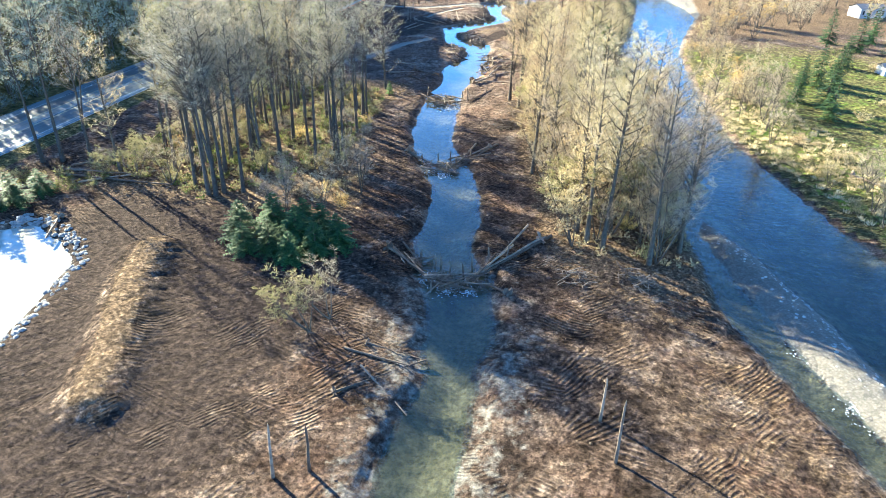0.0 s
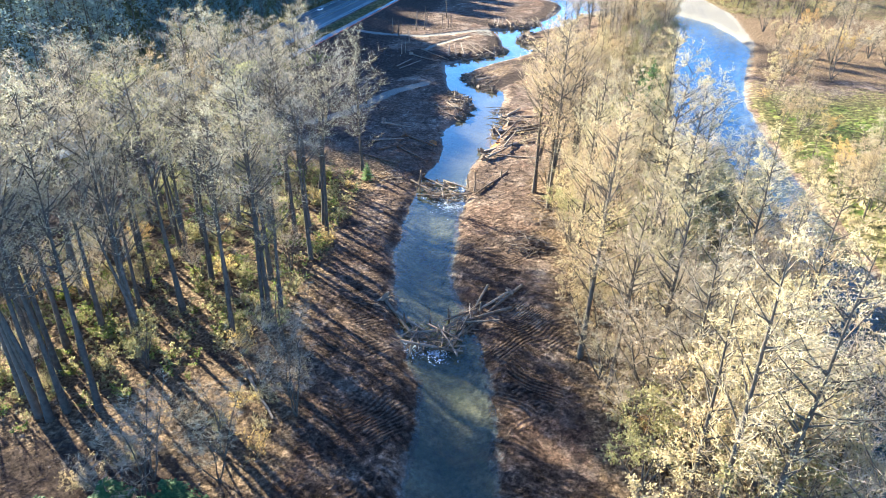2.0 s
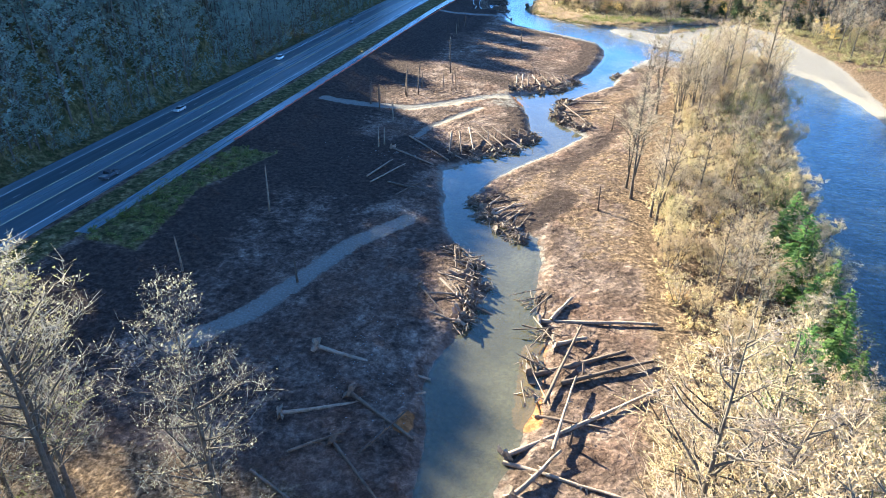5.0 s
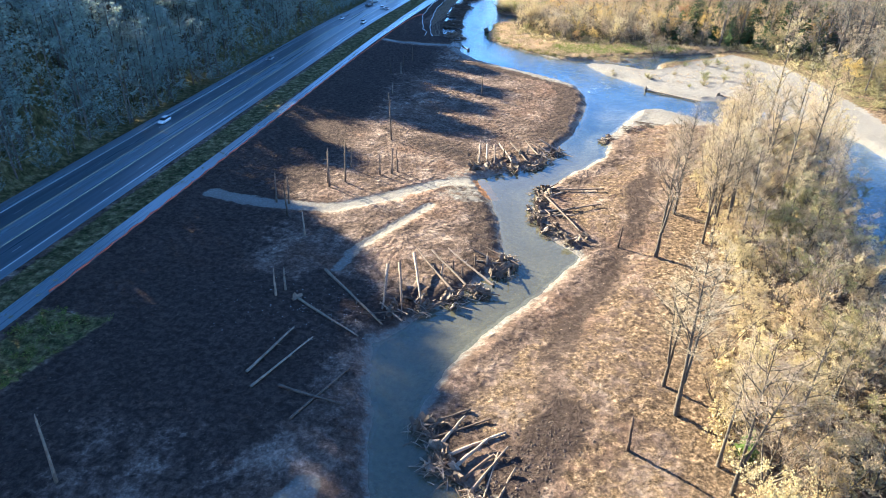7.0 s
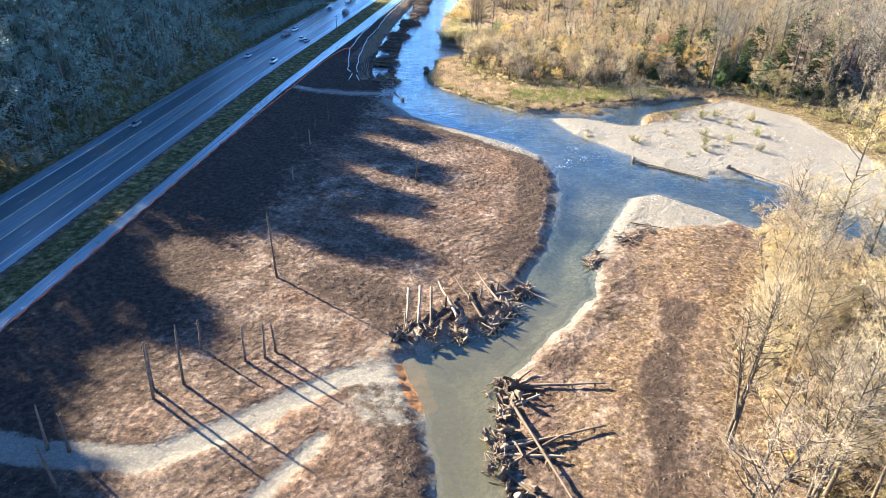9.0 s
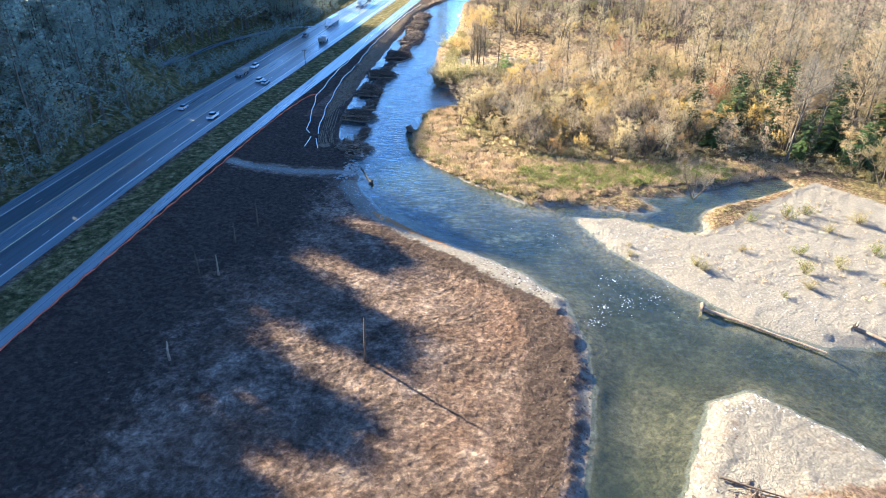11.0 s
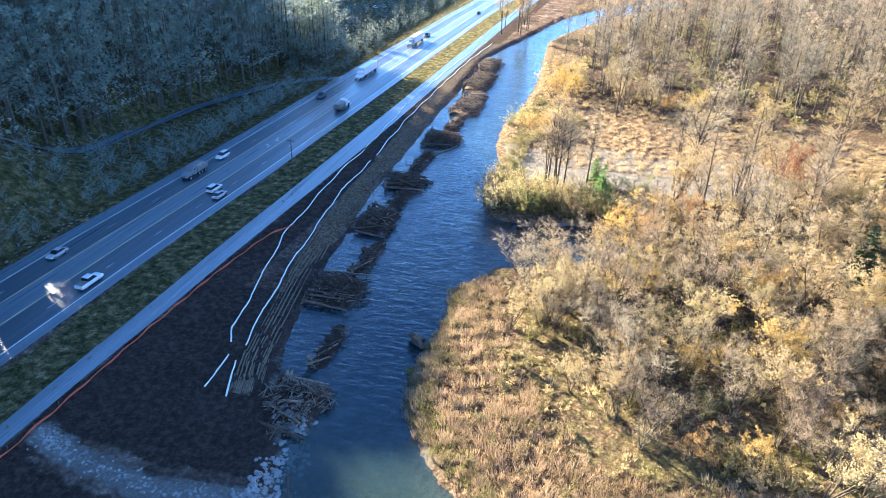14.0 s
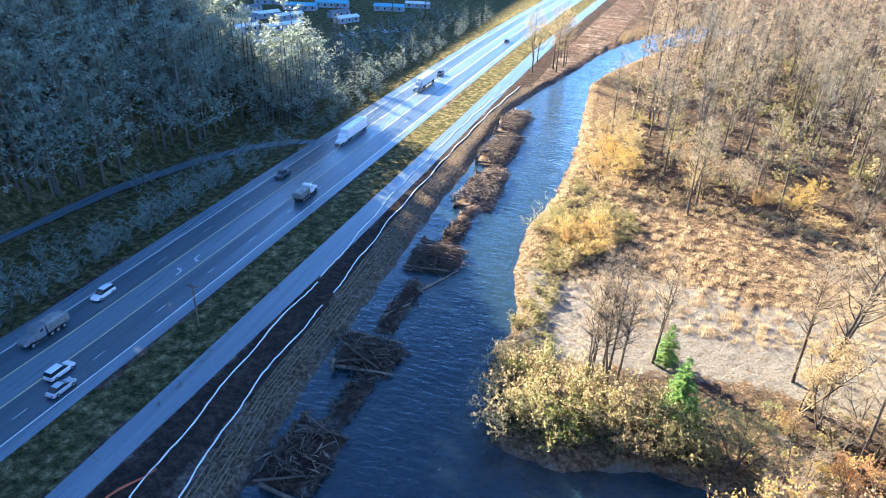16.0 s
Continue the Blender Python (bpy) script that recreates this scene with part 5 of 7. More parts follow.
rows = []
for _ in range(1150):
    y = R.uniform(100, 840)
    off = -27 - 180 * R.random() ** 1.6
    x = float(road_x(y)) + off
    top = float(canopy_top(np.array([x]), np.array([y]), np.array([off]))[0]) - gz(x, y)
    kind, tall = R.choice(((0, 33), (0, 33), (1, 31), (1, 31), (1, 31), (2, 28), (3, 17)))
    size = min(R.uniform(0.75, 1.2), max(0.3, top / tall))
    if off > -37:
        kind, size = R.choice((3, 3, 2)), R.uniform(0.35, 0.75)
    if y > 745 and off < -60:
        kind, size = R.choice((2, 3)), min(size, 0.5)
        if x > -330 and y > 760 and R.random() < 0.9:
            continue
    rows.append((kind, x, y, R.uniform(0, 6.28), size))
for k in range(760):
    y = R.uniform(120, 755)
    off = R.uniform(-46, -25)
    if k > 520:
        y, off = R.uniform(440, 660), R.uniform(-110, -30)
    x = float(road_x(y)) + off
    top = float(canopy_top(np.array([x]), np.array([y]), np.array([off]))[0]) - gz(x, y)
    kind, tall = R.choice(((1, 31), (1, 31), (0, 33)))
    rows.append((kind, x, y, R.uniform(0, 6.28), min(R.uniform(0.45, 0.9) + 0.3 * (k > 520), max(0.25, top / tall))))
for lo, hi, n in ((284, 326, 130), (326, 412, 190), (484, 500, 50), (510, 517, 40), (531, 541, 50), (556, 563, 40), (576, 585, 60), (618, 642, 60), (440, 448, 40), (566, 640, 120), (590, 736, 480)):
    for _ in range(n):
        off = -28 - 90 * R.random() if hi < 700 else -51 - 60 * R.random()
        y = R.uniform(lo, hi) + 0.62 * max(0.0, -off - 18)
        x = float(road_x(y)) + off
        top = float(canopy_top(np.array([x]), np.array([y]), np.array([off]))[0]) - gz(x, y)
        rows.append((1, x, y, R.uniform(0, 6.28), min(1.1, max(0.25, top / 31))))
for _ in range(40):
    v, off = R.uniform(738, 758), R.uniform(-54, -34)
    y = v + 0.62 * max(0.0, -off - 18)
    rows.append((R.choice((0, 1, 1)), float(road_x(y)) + off, y, R.uniform(0, 6.28), R.uniform(0.55, 0.9)))
for _ in range(500):
    y = R.uniform(120, 800)
    rows.append((3, float(road_x(y)) - R.uniform(23, 28), y, R.uniform(0, 6.28), R.uniform(0.12, 0.28)))
for _ in range(150):
    rows.append((R.choice((0, 1, 1)), R.uniform(-345, -225), R.uniform(690, 830), R.uniform(0, 6.28), R.uniform(0.4, 0.75)))
for _ in range(260):
    y = R.uniform(770, 960)
    rows.append((R.choice((3, 3, 2)), float(road_x(y)) - 27 - 48 * R.random(), y, R.uniform(0, 6.28), R.uniform(0.2, 0.5)))
SIDE_ROAD = [(-153, 739), (-163, 737), (-172, 728), (-180, 713), (-187, 690), (-191, 660), (-194, 625), (-197, 590)]
kept = []
for k, x, y, turn, size in rows:
    off = x - float(road_x(y))
    if 590 < y < 750 and off > -66:
        near = float(edge_distance(np.array([x]), np.array([y]), SIDE_ROAD)[0])
        if near < 3.6 or (k != 3 and size > 0.5 and off > -50 and R.random() < 0.45):
            continue
        if off > -50:
            k, size = 3, R.uniform(0.16, 0.42)
    kept.append((k, x, y, turn, size))
joined("woods", kept, T_FAR, [M_BARK_DARK, M_TWIG_WOODS, M_LEAF_HAZED], "dense mixed woods on a shaded slope", "forest")
side = Acc()
pts = []
for (ax, ay), (bx, by) in zip(SIDE_ROAD[:-1], SIDE_ROAD[1:]):
    pts += [Vector((ax + (bx - ax) * k / 6, ay + (by - ay) * k / 6, 0)) for k in range(6)]
edge = []
for i, p in enumerate(pts):
    d = (pts[min(i + 1, len(pts) - 1)] - pts[max(i - 1, 0)]).normalized()
    q = Vector((-d.y, d.x, 0)) * 2.0
    edge.append([v + Vector((0, 0, max(gz(v.x, v.y), gz(p.x, p.y), 0.45) + 0.12)) for v in (p - q, p + q)])
for (a0, b0), (a1, b1) in zip(edge[:-1], edge[1:]):
    side.quad(a0, a1, b1, b0)
tagged(part("side_road", side, M_CONCRETE), "narrow paved lane leading into the woods", "road", kind="structure")
rows = []
for _ in range(560):
    x, y = R.uniform(-75, 260), R.uniform(730, 1150)
    if x < float(road_x(y)) + 55 or y < 760 - 0.4 * x:
        continue
    rows.append((R.choice([0, 0, 1, 3]), x, y, R.uniform(0, 6.28), R.uniform(0.7, 1.0)))
for _ in range(300):
    x, y = R.uniform(45, 260), R.uniform(560, 760)
    rows.append((R.choice([0, 1, 2, 3]), x, y, R.uniform(0, 6.28), R.uniform(0.6, 1.0)))
joined("woods", rows, T_FAR, [M_BARK_DARK, M_TWIG_DULL, M_LEAF_WARM], "far leafless riverside woods in sun", "forest")
T_TALL = [both(tall_tree(k, 34, 28, 6, 5, lv, 0.1, 0.3, 0.15, fk)) for k, lv, fk in ((65, 1, False), (66, 0, True), (67, 2, False))]
joined("woods", [(R.randrange(3), x, y, R.uniform(0, 6.28), R.uniform(0.7, 0.95)) for x, y in FAR_SPOTS], T_TALL, [M_BARK, M_TWIG_DULL, M_LEAF_WARM], "tall leafless cottonwoods beyond the clearing", "forest")
T_BUSH = []
for sd, hgt, lv in ((71, 1.6, 3), (72, 1.2, 4), (73, 2.0, 3)):
    w, c = bush(sd, hgt, 7, 5, lv, 0.12, 0.7)
    T_BUSH.append(c.arrays())


def in_ring(r, ring):
    xs, ys = [p[0] for p in ring], [p[1] for p in ring]
    while True:
        x, y = r.uniform(min(xs), max(xs)), r.uniform(min(ys), max(ys))
        if holds(x, y, ring):
            return x, y


def undergrowth(n, ring, lo, hi, leafmat, label, name="undergrowth"):
    pts = [in_ring(R, ring) for _ in range(n)]
    rows = [(R.randrange(3), x, y, R.uniform(0, 6.28), R.uniform(lo, hi)) for x, y in pts if shore(x, y) > 0.8]
    joined(name, rows, T_BUSH, [M_TWIG, leafmat], label, "undergrowth")


undergrowth(650, RIGHT_SOUTH, 0.6, 1.5, M_LEAF_TAN, "pale dry brush under the trees")
undergrowth(900, RIGHT_NORTH, 0.7, 1.9, M_LEAF_TAN, "pale dry brush under the trees")
undergrowth(380, LEFT_WOOD, 0.7, 2.0, M_LEAF_OLIVE, "olive brush under the cottonwoods")
undergrowth(240, LEFT_WOOD, 0.7, 1.7, M_LEAF_GREEN, "green brush under the cottonwoods")
NORTH_BANK = [(-80, 578), (-78, 570), (-60, 551), (-42, 538), (-32, 540), (-18, 550), (0, 556), (30, 566), (30, 575), (-20, 568), (-50, 566), (-66, 590), (-70, 612), (-79, 606)]
T_GRASS = []
for sd in (76, 77, 78):
    rg, tuft = random.Random(sd), Acc()
    for q in range(46):
        t, k = rg.uniform(0, 6.28), math.sqrt(rg.random()) * 0.75
        p = Vector((k * math.cos(t), k * math.sin(t), 0))
        lean = Vector((p.x * 0.45 + rg.uniform(-0.25, 0.25), p.y * 0.45 + rg.uniform(-0.25, 0.25), rg.uniform(0.6, 1.2)))
        tuft.twig(p, p + lean, 0.04, rg.choice((0, 1, 1)))
    T_GRASS.append(tuft.arrays())


def tall_grass(n, ring, lo, hi, leafmat, label, name="reed_grass", edge=0.3):
    rows = [(R.randrange(3), x, y, R.uniform(0, 6.28), R.uniform(lo, hi)) for x, y in (in_ring(R, ring) for _ in range(n)) if shore(x, y) > edge]
    joined(name, rows, T_GRASS, [M_TWIG, leafmat], label, "grass")


tall_grass(2300, NORTH_BANK, 0.5, 1.3, M_GRASS, "tall dry tan grass on the riverbank")
undergrowth(560, NORTH_BANK, 0.5, 1.2, M_LEAF_OLIVE, "dark olive brush in the bank grass")
tall_grass(500, [(-80, 578), (-78, 570), (-60, 551), (-42, 538), (-40, 541), (-58, 554), (-74, 573), (-76, 606), (-79, 606)], 0.5, 0.9, M_LEAF_GREEN, "green sedge along the water's edge", "sedge", 0.0)
undergrowth(420, [(-46, 548), (-34, 545), (-15, 552), (10, 560), (10, 568), (-20, 566), (-46, 560)], 0.7, 1.4, M_LEAF_GREEN, "low green bramble on the riverbank", "bramble")
undergrowth(260, [(-36, 540), (-15, 548), (4, 556), (24, 569), (30, 562), (12, 545), (0, 530), (-8, 526), (-22, 531), (-36, 533)], 0.25, 0.6, M_LEAF_OLIVE, "low olive sedge round the backwater", "sedge")
undergrowth(420, [(-70, 584), (-48, 566), (20, 572), (60, 566), (60, 680), (-30, 664), (-52, 640), (-46, 625), (-64, 610)], 0.7, 1.5, M_LEAF_TAN, "tan autumn brush among the trees")
tall_grass(480, [(-66, 584), (-48, 566), (20, 570), (60, 566), (60, 640), (-30, 640), (-46, 625), (-62, 610)], 0.6, 1.3, M_GRASS, "dry straw grass among the young alders")
undergrowth(520, [(-66, 584), (-48, 566), (20, 570), (60, 566), (60, 680), (-30, 664), (-52, 640), (-46, 625), (-62, 610)], 0.8, 2.2, M_LEAF_OLIVE, "dark olive brush under the alders")
grove([(-81, 660), (-82, 652), (-79, 641), (-56, 643), (-46, 646), (-56, 652), (-70, 653)], 34, 2.4, [BUSH[0], BUSH[0], BUSH[1], BUSH[1], BUSH[2]], 1.2, 2.0)
grove([(-86, 695), (-72, 694), (-64, 708), (-72, 718), (-86, 712)], 14, 2.6, [BUSH[1], BUSH[0], BUSH[3]], 0.9, 1.5)
undergrowth(350, [(-80, 700), (-84, 655), (-79, 641), (-56, 643), (-44, 645), (-60, 652), (-74, 660), (-76, 690), (-60, 715), (-80, 740)], 0.8, 1.8, M_LEAF_OLIVE, "olive willow brush along the bank")
tall_grass(2600, [(-84, 690), (-64, 676), (-22, 676), (40, 676), (40, 720), (-20, 735), (-70, 745), (-84, 800)], 0.5, 1.1, M_GRASS, "dry tan grass in the clearing")
undergrowth(560, [(-74, 770), (-40, 745), (20, 728), (60, 695), (150, 680), (150, 800), (60, 940), (-40, 920), (-70, 850)], 1.8, 4.0, M_LEAF_OLIVE, "olive brush under the far cottonwoods")
undergrowth(400, [(-78, 735), (-40, 730), (10, 700), (40, 690), (60, 700), (0, 735), (-60, 770), (-80, 800)], 0.7, 1.6, M_LEAF_TAN, "tan brush at the wood's edge")
undergrowth(380, [(36, 574), (58, 545), (62, 500), (66, 470), (110, 490), (130, 570), (70, 577)], 0.8, 2.2, M_LEAF_OLIVE, "olive brush at the edge of the gravel bar")
undergrowth(170, [(-26, 526), (-5, 508), (20, 500), (40, 520), (30, 555), (8, 540), (-4, 526)], 0.2, 0.55, M_GRASS, "sparse dry tufts on the gravel bar", "grass_tufts")
tall_grass(700, [(44, 200), (58, 160), (68, 135), (84, 140), (76, 200), (60, 260), (44, 250)], 0.5, 1.2, M_GRASS, "dry tan grass along the east bank")
undergrowth(160, [(-130, 272), (-130, 290), (-126.5, 326), (-114, 327), (-121, 300), (-117, 271)], 0.5, 1.1, M_LEAF_GREEN, "green planted shrubs beside the trail", "hedge")
undergrowth(150, [(-135, 235), (-133, 550), (-128, 550), (-130, 235)], 0.25, 0.5, M_LEAF_OLIVE, "low weeds on the grass verge", "weeds")
undergrowth(110, [(-133, 550), (-128, 810), (-123, 810), (-128, 550)], 0.25, 0.5, M_LEAF_OLIVE, "low weeds on the grass verge", "weeds")


# ---- logs, jams and snags ----
def log_shape(seed):
    """A stripped log of unit length and girth, with broken stubs."""
    r = random.Random(seed)
    a = Acc()
    pts = [Vector((i / 5, r.uniform(-0.5, 0.5) * (0 < i < 5), r.uniform(-0.4, 0.4) * (0 < i < 5))) for i in range(6)]
    n = len(pts)
    sides = 7
    for i, p in enumerate(pts):
        rad = (1.0 - 0.45 * i / (n - 1)) * r.uniform(0.93, 1.07)
        for k in range(sides):
            t = 6.2832 * k / sides
            a.v.append(Vector((p.x, p.y + rad * math.cos(t), p.z + rad * math.sin(t))))
    for i in range(n - 1):
        for k in range(sides):
            q, w = i * sides + k, i * sides + (k + 1) % sides
            a.f += [(q, w, w + sides), (q, w + sides, q + sides)]
            a.m += [0, 0]
    for base, flip in ((0, 1), ((n - 1) * sides, 0)):
        for k in range(1, sides - 1):
            a.f.append((base, base + k + 1, base + k) if flip else (base, base + k, base + k + 1))
            a.m.append(0)
    for i in range(5):
        x, t = r.uniform(0.3, 0.95), r.uniform(0, 6.28)
        a.sliver(Vector((x, 0, 0)), Vector((x + r.uniform(0.0, 0.05), 3.2 * math.cos(t), 3.2 * math.sin(t))), 0.018)
    return a


def root_shape(seed):
    """A root wad of unit girth: one knot drawn out into torn roots all round."""
    r = random.Random(seed)
    bm = bmesh.new()
    bmesh.ops.create_icosphere(bm, subdivisions=2, radius=1.0)
    a = Acc()
    order = list(range(len(bm.verts)))
    r.shuffle(order)
    roots = set(order[:20])
    for v in bm.verts:
        p = v.co.copy()
        k = r.uniform(0.85, 1.2) if v.index in roots and abs(p.x) < 0.8 else r.uniform(0.26, 0.4)
        a.v.append(Vector((p.x * k * 0.55 + 0.05, p.y * k, p.z * k)) + Vector([r.uniform(-0.08, 0.08) for _ in range(3)]))
    a.f = [tuple(v.index for v in f.verts) for f in bm.faces]
    a.m = [0] * len(a.f)
    bm.free()
    return a


LOGS = [[acc_mesh("log", log_shape(s), [m], True) for s in (81, 82, 83)] for m in (M_WOOD, M_WOOD_DARK)]
ROOTS = [[acc_mesh("root_wad", root_shape(s), [m]) for s in (91, 92)] for m in (M_WOOD, M_WOOD_DARK)]
POST = Acc()
POST.tube([Vector((0, 0, 0)), Vector((0.2, 0.1, 0.5)), Vector((0, 0.2, 0.97)), Vector((0.15, 0.2, 1.0))], [1.0, 0.95, 0.85, 0.3], 7, 0, True)
POSTS = [acc_mesh("post", POST, [m], True) for m in (M_WOOD, M_WOOD_DARK)]


def aim(a, b):
    """A turn that brings x onto the way from a to b, at a."""
    x = (b - a).normalized()
    y = Vector((0, 0, 1)).cross(x)
    y = y.normalized() if y.length > 1e-4 else Vector((0, 1, 0))
    m = Matrix((x, y, x.cross(y))).transposed().to_4x4()
    m.translation = a
    return m


def hang(ob, m, parent, pm):
    ob.matrix_world = m
    if parent:
        ob.parent = parent
        ob.matrix_parent_inverse = pm.inverted()
    return ob


def lay_log(r, a, b, girth, root=True, tone=0, parent=None, pm=None, name="log", label="stripped grey log lying on the bank"):
    a, b = Vector(a), Vector(b)
    m = aim(a, b)
    full = m @ Matrix.Diagonal(((b - a).length, girth, girth, 1))
    ob = new(name, LOGS[tone][r.randrange(3)])
    hang(ob, full, parent, pm)
    if not parent:
        tagged(ob, label, "log", "fallen logs")
    if root:
        w = new("root_wad", ROOTS[tone][r.randrange(2)])
        hang(w, m @ pose(0, 0, 0, r.uniform(0, 360)) @ Matrix.Scale(girth * r.uniform(3.4, 5.0), 4), ob, full)
    return ob


def sticks(r, spots, n, lo, hi, z0, z1, thick=0.05):
    """Loose branches heaped over a list of (x, y, radius) spots, higher in the middle."""
    a = Acc()
    for i in range(n):
        x, y, rad = spots[i % len(spots)]
        k = r.random() ** 0.7
        t = r.uniform(0, 6.28)
        px, py = x + rad * k * math.cos(t), y + rad * k * math.sin(t)
        pz = z0 + (z1 - z0) * (1 - k) * r.uniform(0.2, 1.0)
        d = rand_dir(r, r.uniform(-0.25, 0.45)) * r.uniform(lo, hi)
        p = Vector((px, py, pz))
        mid = p + Vector((r.uniform(-0.1, 0.1), r.uniform(-0.1, 0.1), r.uniform(0, 0.15)))
        th = thick * r.uniform(0.6, 1.8)
        a.tube([p - d * 0.5, mid, p + d * 0.5], [th, th * 0.8, th * 0.3], 4)
    return a


def jam(seed, x, y, logs, posts=(), heap=(), n=0, lo=1.0, hi=3.0, top=1.2, tone=0, label="tangled log jam of stripped logs and branches", name="log_jam"):
    """A jam: logs (x0, y0, z0, x1, y1, z1, girth, root), posts (x, y, height) and a heap of branches on spots."""
    r = random.Random(seed)
    pm = pose(x, y, gz(x, y))
    base = new(name)
    base.matrix_world = pm
    tagged(base, label, "log jam", "log jams")
    for x0, y0, z0, x1, y1, z1, g, root in logs:
        lay_log(r, (x0, y0, gz(x0, y0) + z0 + g * 0.6), (x1, y1, gz(x1, y1) + z1 + g * 0.6), g, root, 1 if r.random() < 0.35 + 0.5 * tone else 0, base, pm)
    if posts and heap:
        # thinner poles thrust into the heap at all angles
        for _ in range(14):
            q, t, ln = r.choice(heap), r.uniform(0, 6.28), r.uniform(4.0, 9.0)
            cx, cy = q[0] + r.uniform(-1, 1) * q[2] * 0.7, q[1] + r.uniform(-1, 1) * q[2] * 0.7
            dx, dy, g = 0.5 * ln * math.cos(t), 0.5 * ln * math.sin(t), r.uniform(0.1, 0.2)
            z0 = max(gz(cx, cy), WATER)
            lay_log(r, (cx - dx, cy - dy, z0 + r.uniform(0.2, 0.9)), (cx + dx, cy + dy, z0 + r.uniform(0.6, 1.9)), g, False, 1 if r.random() < 0.6 else 0, base, pm)
    for px, py, h in posts:
        p = new("post", POSTS[1 if r.random() < 0.5 else 0])
        hang(p, pose(px, py, gz(px, py) - 0.3, r.uniform(-6, 6), r.uniform(-6, 6), r.uniform(0, 360)) @ Matrix.Diagonal((0.2, 0.2, h + 0.3, 1)), base, pm)
    if n >= 200:
        for q in heap:
            for _ in range(4):
                t, k = r.uniform(0, 6.28), q[2] * 0.8 * math.sqrt(r.random())
                rx, ry = q[0] + k * math.cos(t), q[1] + k * math.sin(t)
                mass = new("root_wad", ROOTS[1 if r.random() < 0.75 else 0][r.randrange(2)])
                hang(mass, pose(rx, ry, max(gz(rx, ry), WATER) + r.uniform(0.2, 0.9), r.uniform(0, 360), r.uniform(-50, 50), r.uniform(0, 360)) @ Matrix.Scale(r.uniform(0.9, 1.6), 4), base, pm)
    if n:
        zb = max(WATER, min(gz(q[0], q[1]) for q in heap))
        for t in (0, 1):
            st = new("brushwood", acc_mesh("brushwood", sticks(r, list(heap), n // 2, lo, hi, zb + 0.1, zb + top + 0.3, 0.075), [(M_WOOD, M_WOOD_DARK)[t]]))
            tagged(hang(st, Matrix(), base, pm), kind="stuff")
    return base


RJ = random.Random(17)


def fan(r, cx, cy, x1, y1, n, spread, length, girth=0.32, root=True):
    """Logs set side by side along a line, pointing back into the bank."""
    out = []
    for i in range(n):
        k = (i + 0.5 * r.random()) / n
        x, y = cx + (x1 - cx) * k, cy + (y1 - cy) * k
        a = spread + r.gauss(0, 0.5)
        ln = length * r.uniform(0.6, 1.15)
        out.append((x, y, r.uniform(0.1, 0.6), x + ln * math.cos(a), y + ln * math.sin(a), r.uniform(0.0, 0.8), girth * r.uniform(0.7, 1.2), root))
    return out


# three jams across the creek
jam(1, -21, 103, [(-34, 111, 0.2, -22, 100, 0.3, 0.35, False), (-33, 108, 0.7, -24, 102, 0.9, 0.3, True), (-31, 112, 0.3, -25, 104, 0.9, 0.26, False), (-2, 120, 0.2, -17, 101, 1.0, 0.36, False),
                  (-4, 118, 0.7, -16, 103, 0.8, 0.3, True), (-7, 122, 1.6, -15, 102, 0.6, 0.24, False), (-9, 113, 1.8, -18, 100, 0.5, 0.22, False), (-8, 98, 0.2, -14, 103, 0.3, 0.3, True),
                  (-23, 99, 1.0, -14, 99, 1.2, 0.3, False), (-24, 101, 1.0, -15, 104, 1.3, 0.25, False), (-12, 112, 0.3, -15, 101, 1.8, 0.2, False)],
    [(-23, 106, 3), (-22, 107, 2.6), (-20, 105, 3.4), (-17, 104, 3), (-16, 107, 3), (-22, 98, 2), (-19, 102, 2.5), (-13, 109, 3.2), (-10, 111, 2.6), (-26, 107, 2.4)],
    [(-22, 101, 3), (-16, 101, 3.5), (-19, 100, 2.5), (-27, 106, 3)], 120, 1.5, 4.0, 1.6)
jam(2, -33, 155, [(-43, 162, 0.2, -34, 152, 0.4, 0.33, True), (-40, 159, 0.6, -33, 155, 1.0, 0.28, False), (-20, 171, 0.2, -30, 154, 0.7, 0.33, False), (-22, 168, 0.8, -31, 157, 0.7, 0.28, True),
                  (-26, 170, 0.3, -29, 153, 0.9, 0.25, False), (-37, 151, 0.8, -27, 152, 0.8, 0.28, False), (-36, 154, 1.0, -29, 157, 1.2, 0.24, False), (-21, 164, 0.3, -30, 158, 1.4, 0.24, False)],
    [(-34, 159, 3), (-31, 160, 3), (-35, 149, 2), (-29, 157, 2.6), (-32, 155, 2.4), (-26, 162, 2.4), (-38, 157, 2.4)], [(-34, 153, 3), (-30, 153, 3), (-27, 160, 3)], 100, 1.3, 3.4, 1.4)
jam(3, -43, 210, [(-52, 213, 0.3, -42, 207, 0.8, 0.3, False), (-50, 217, 0.3, -41, 212, 0.9, 0.3, True), (-46, 206, 0.9, -36, 208, 0.7, 0.3, False), (-30, 224, 0.0, -35, 210, 0.1, 0.3, False),
                  (-45, 218, 0.8, -37, 211, 0.9, 0.28, False), (-48, 209, 1.2, -39, 205, 1.0, 0.24, False)],
    [(-50, 214, 3), (-49, 210, 2.5), (-38, 214, 2.6), (-36, 211, 2.4), (-37, 218, 2.2), (-31, 220, 2.0), (-44, 214, 2.5), (-41, 205, 2.2), (-46, 207, 2.4)],
    [(-45, 208, 4), (-40, 207, 3.5), (-48, 212, 3), (-42, 213, 2.5)], 130, 1.2, 3.2, 1.3, 1, "dark log jam across a small white-water step")
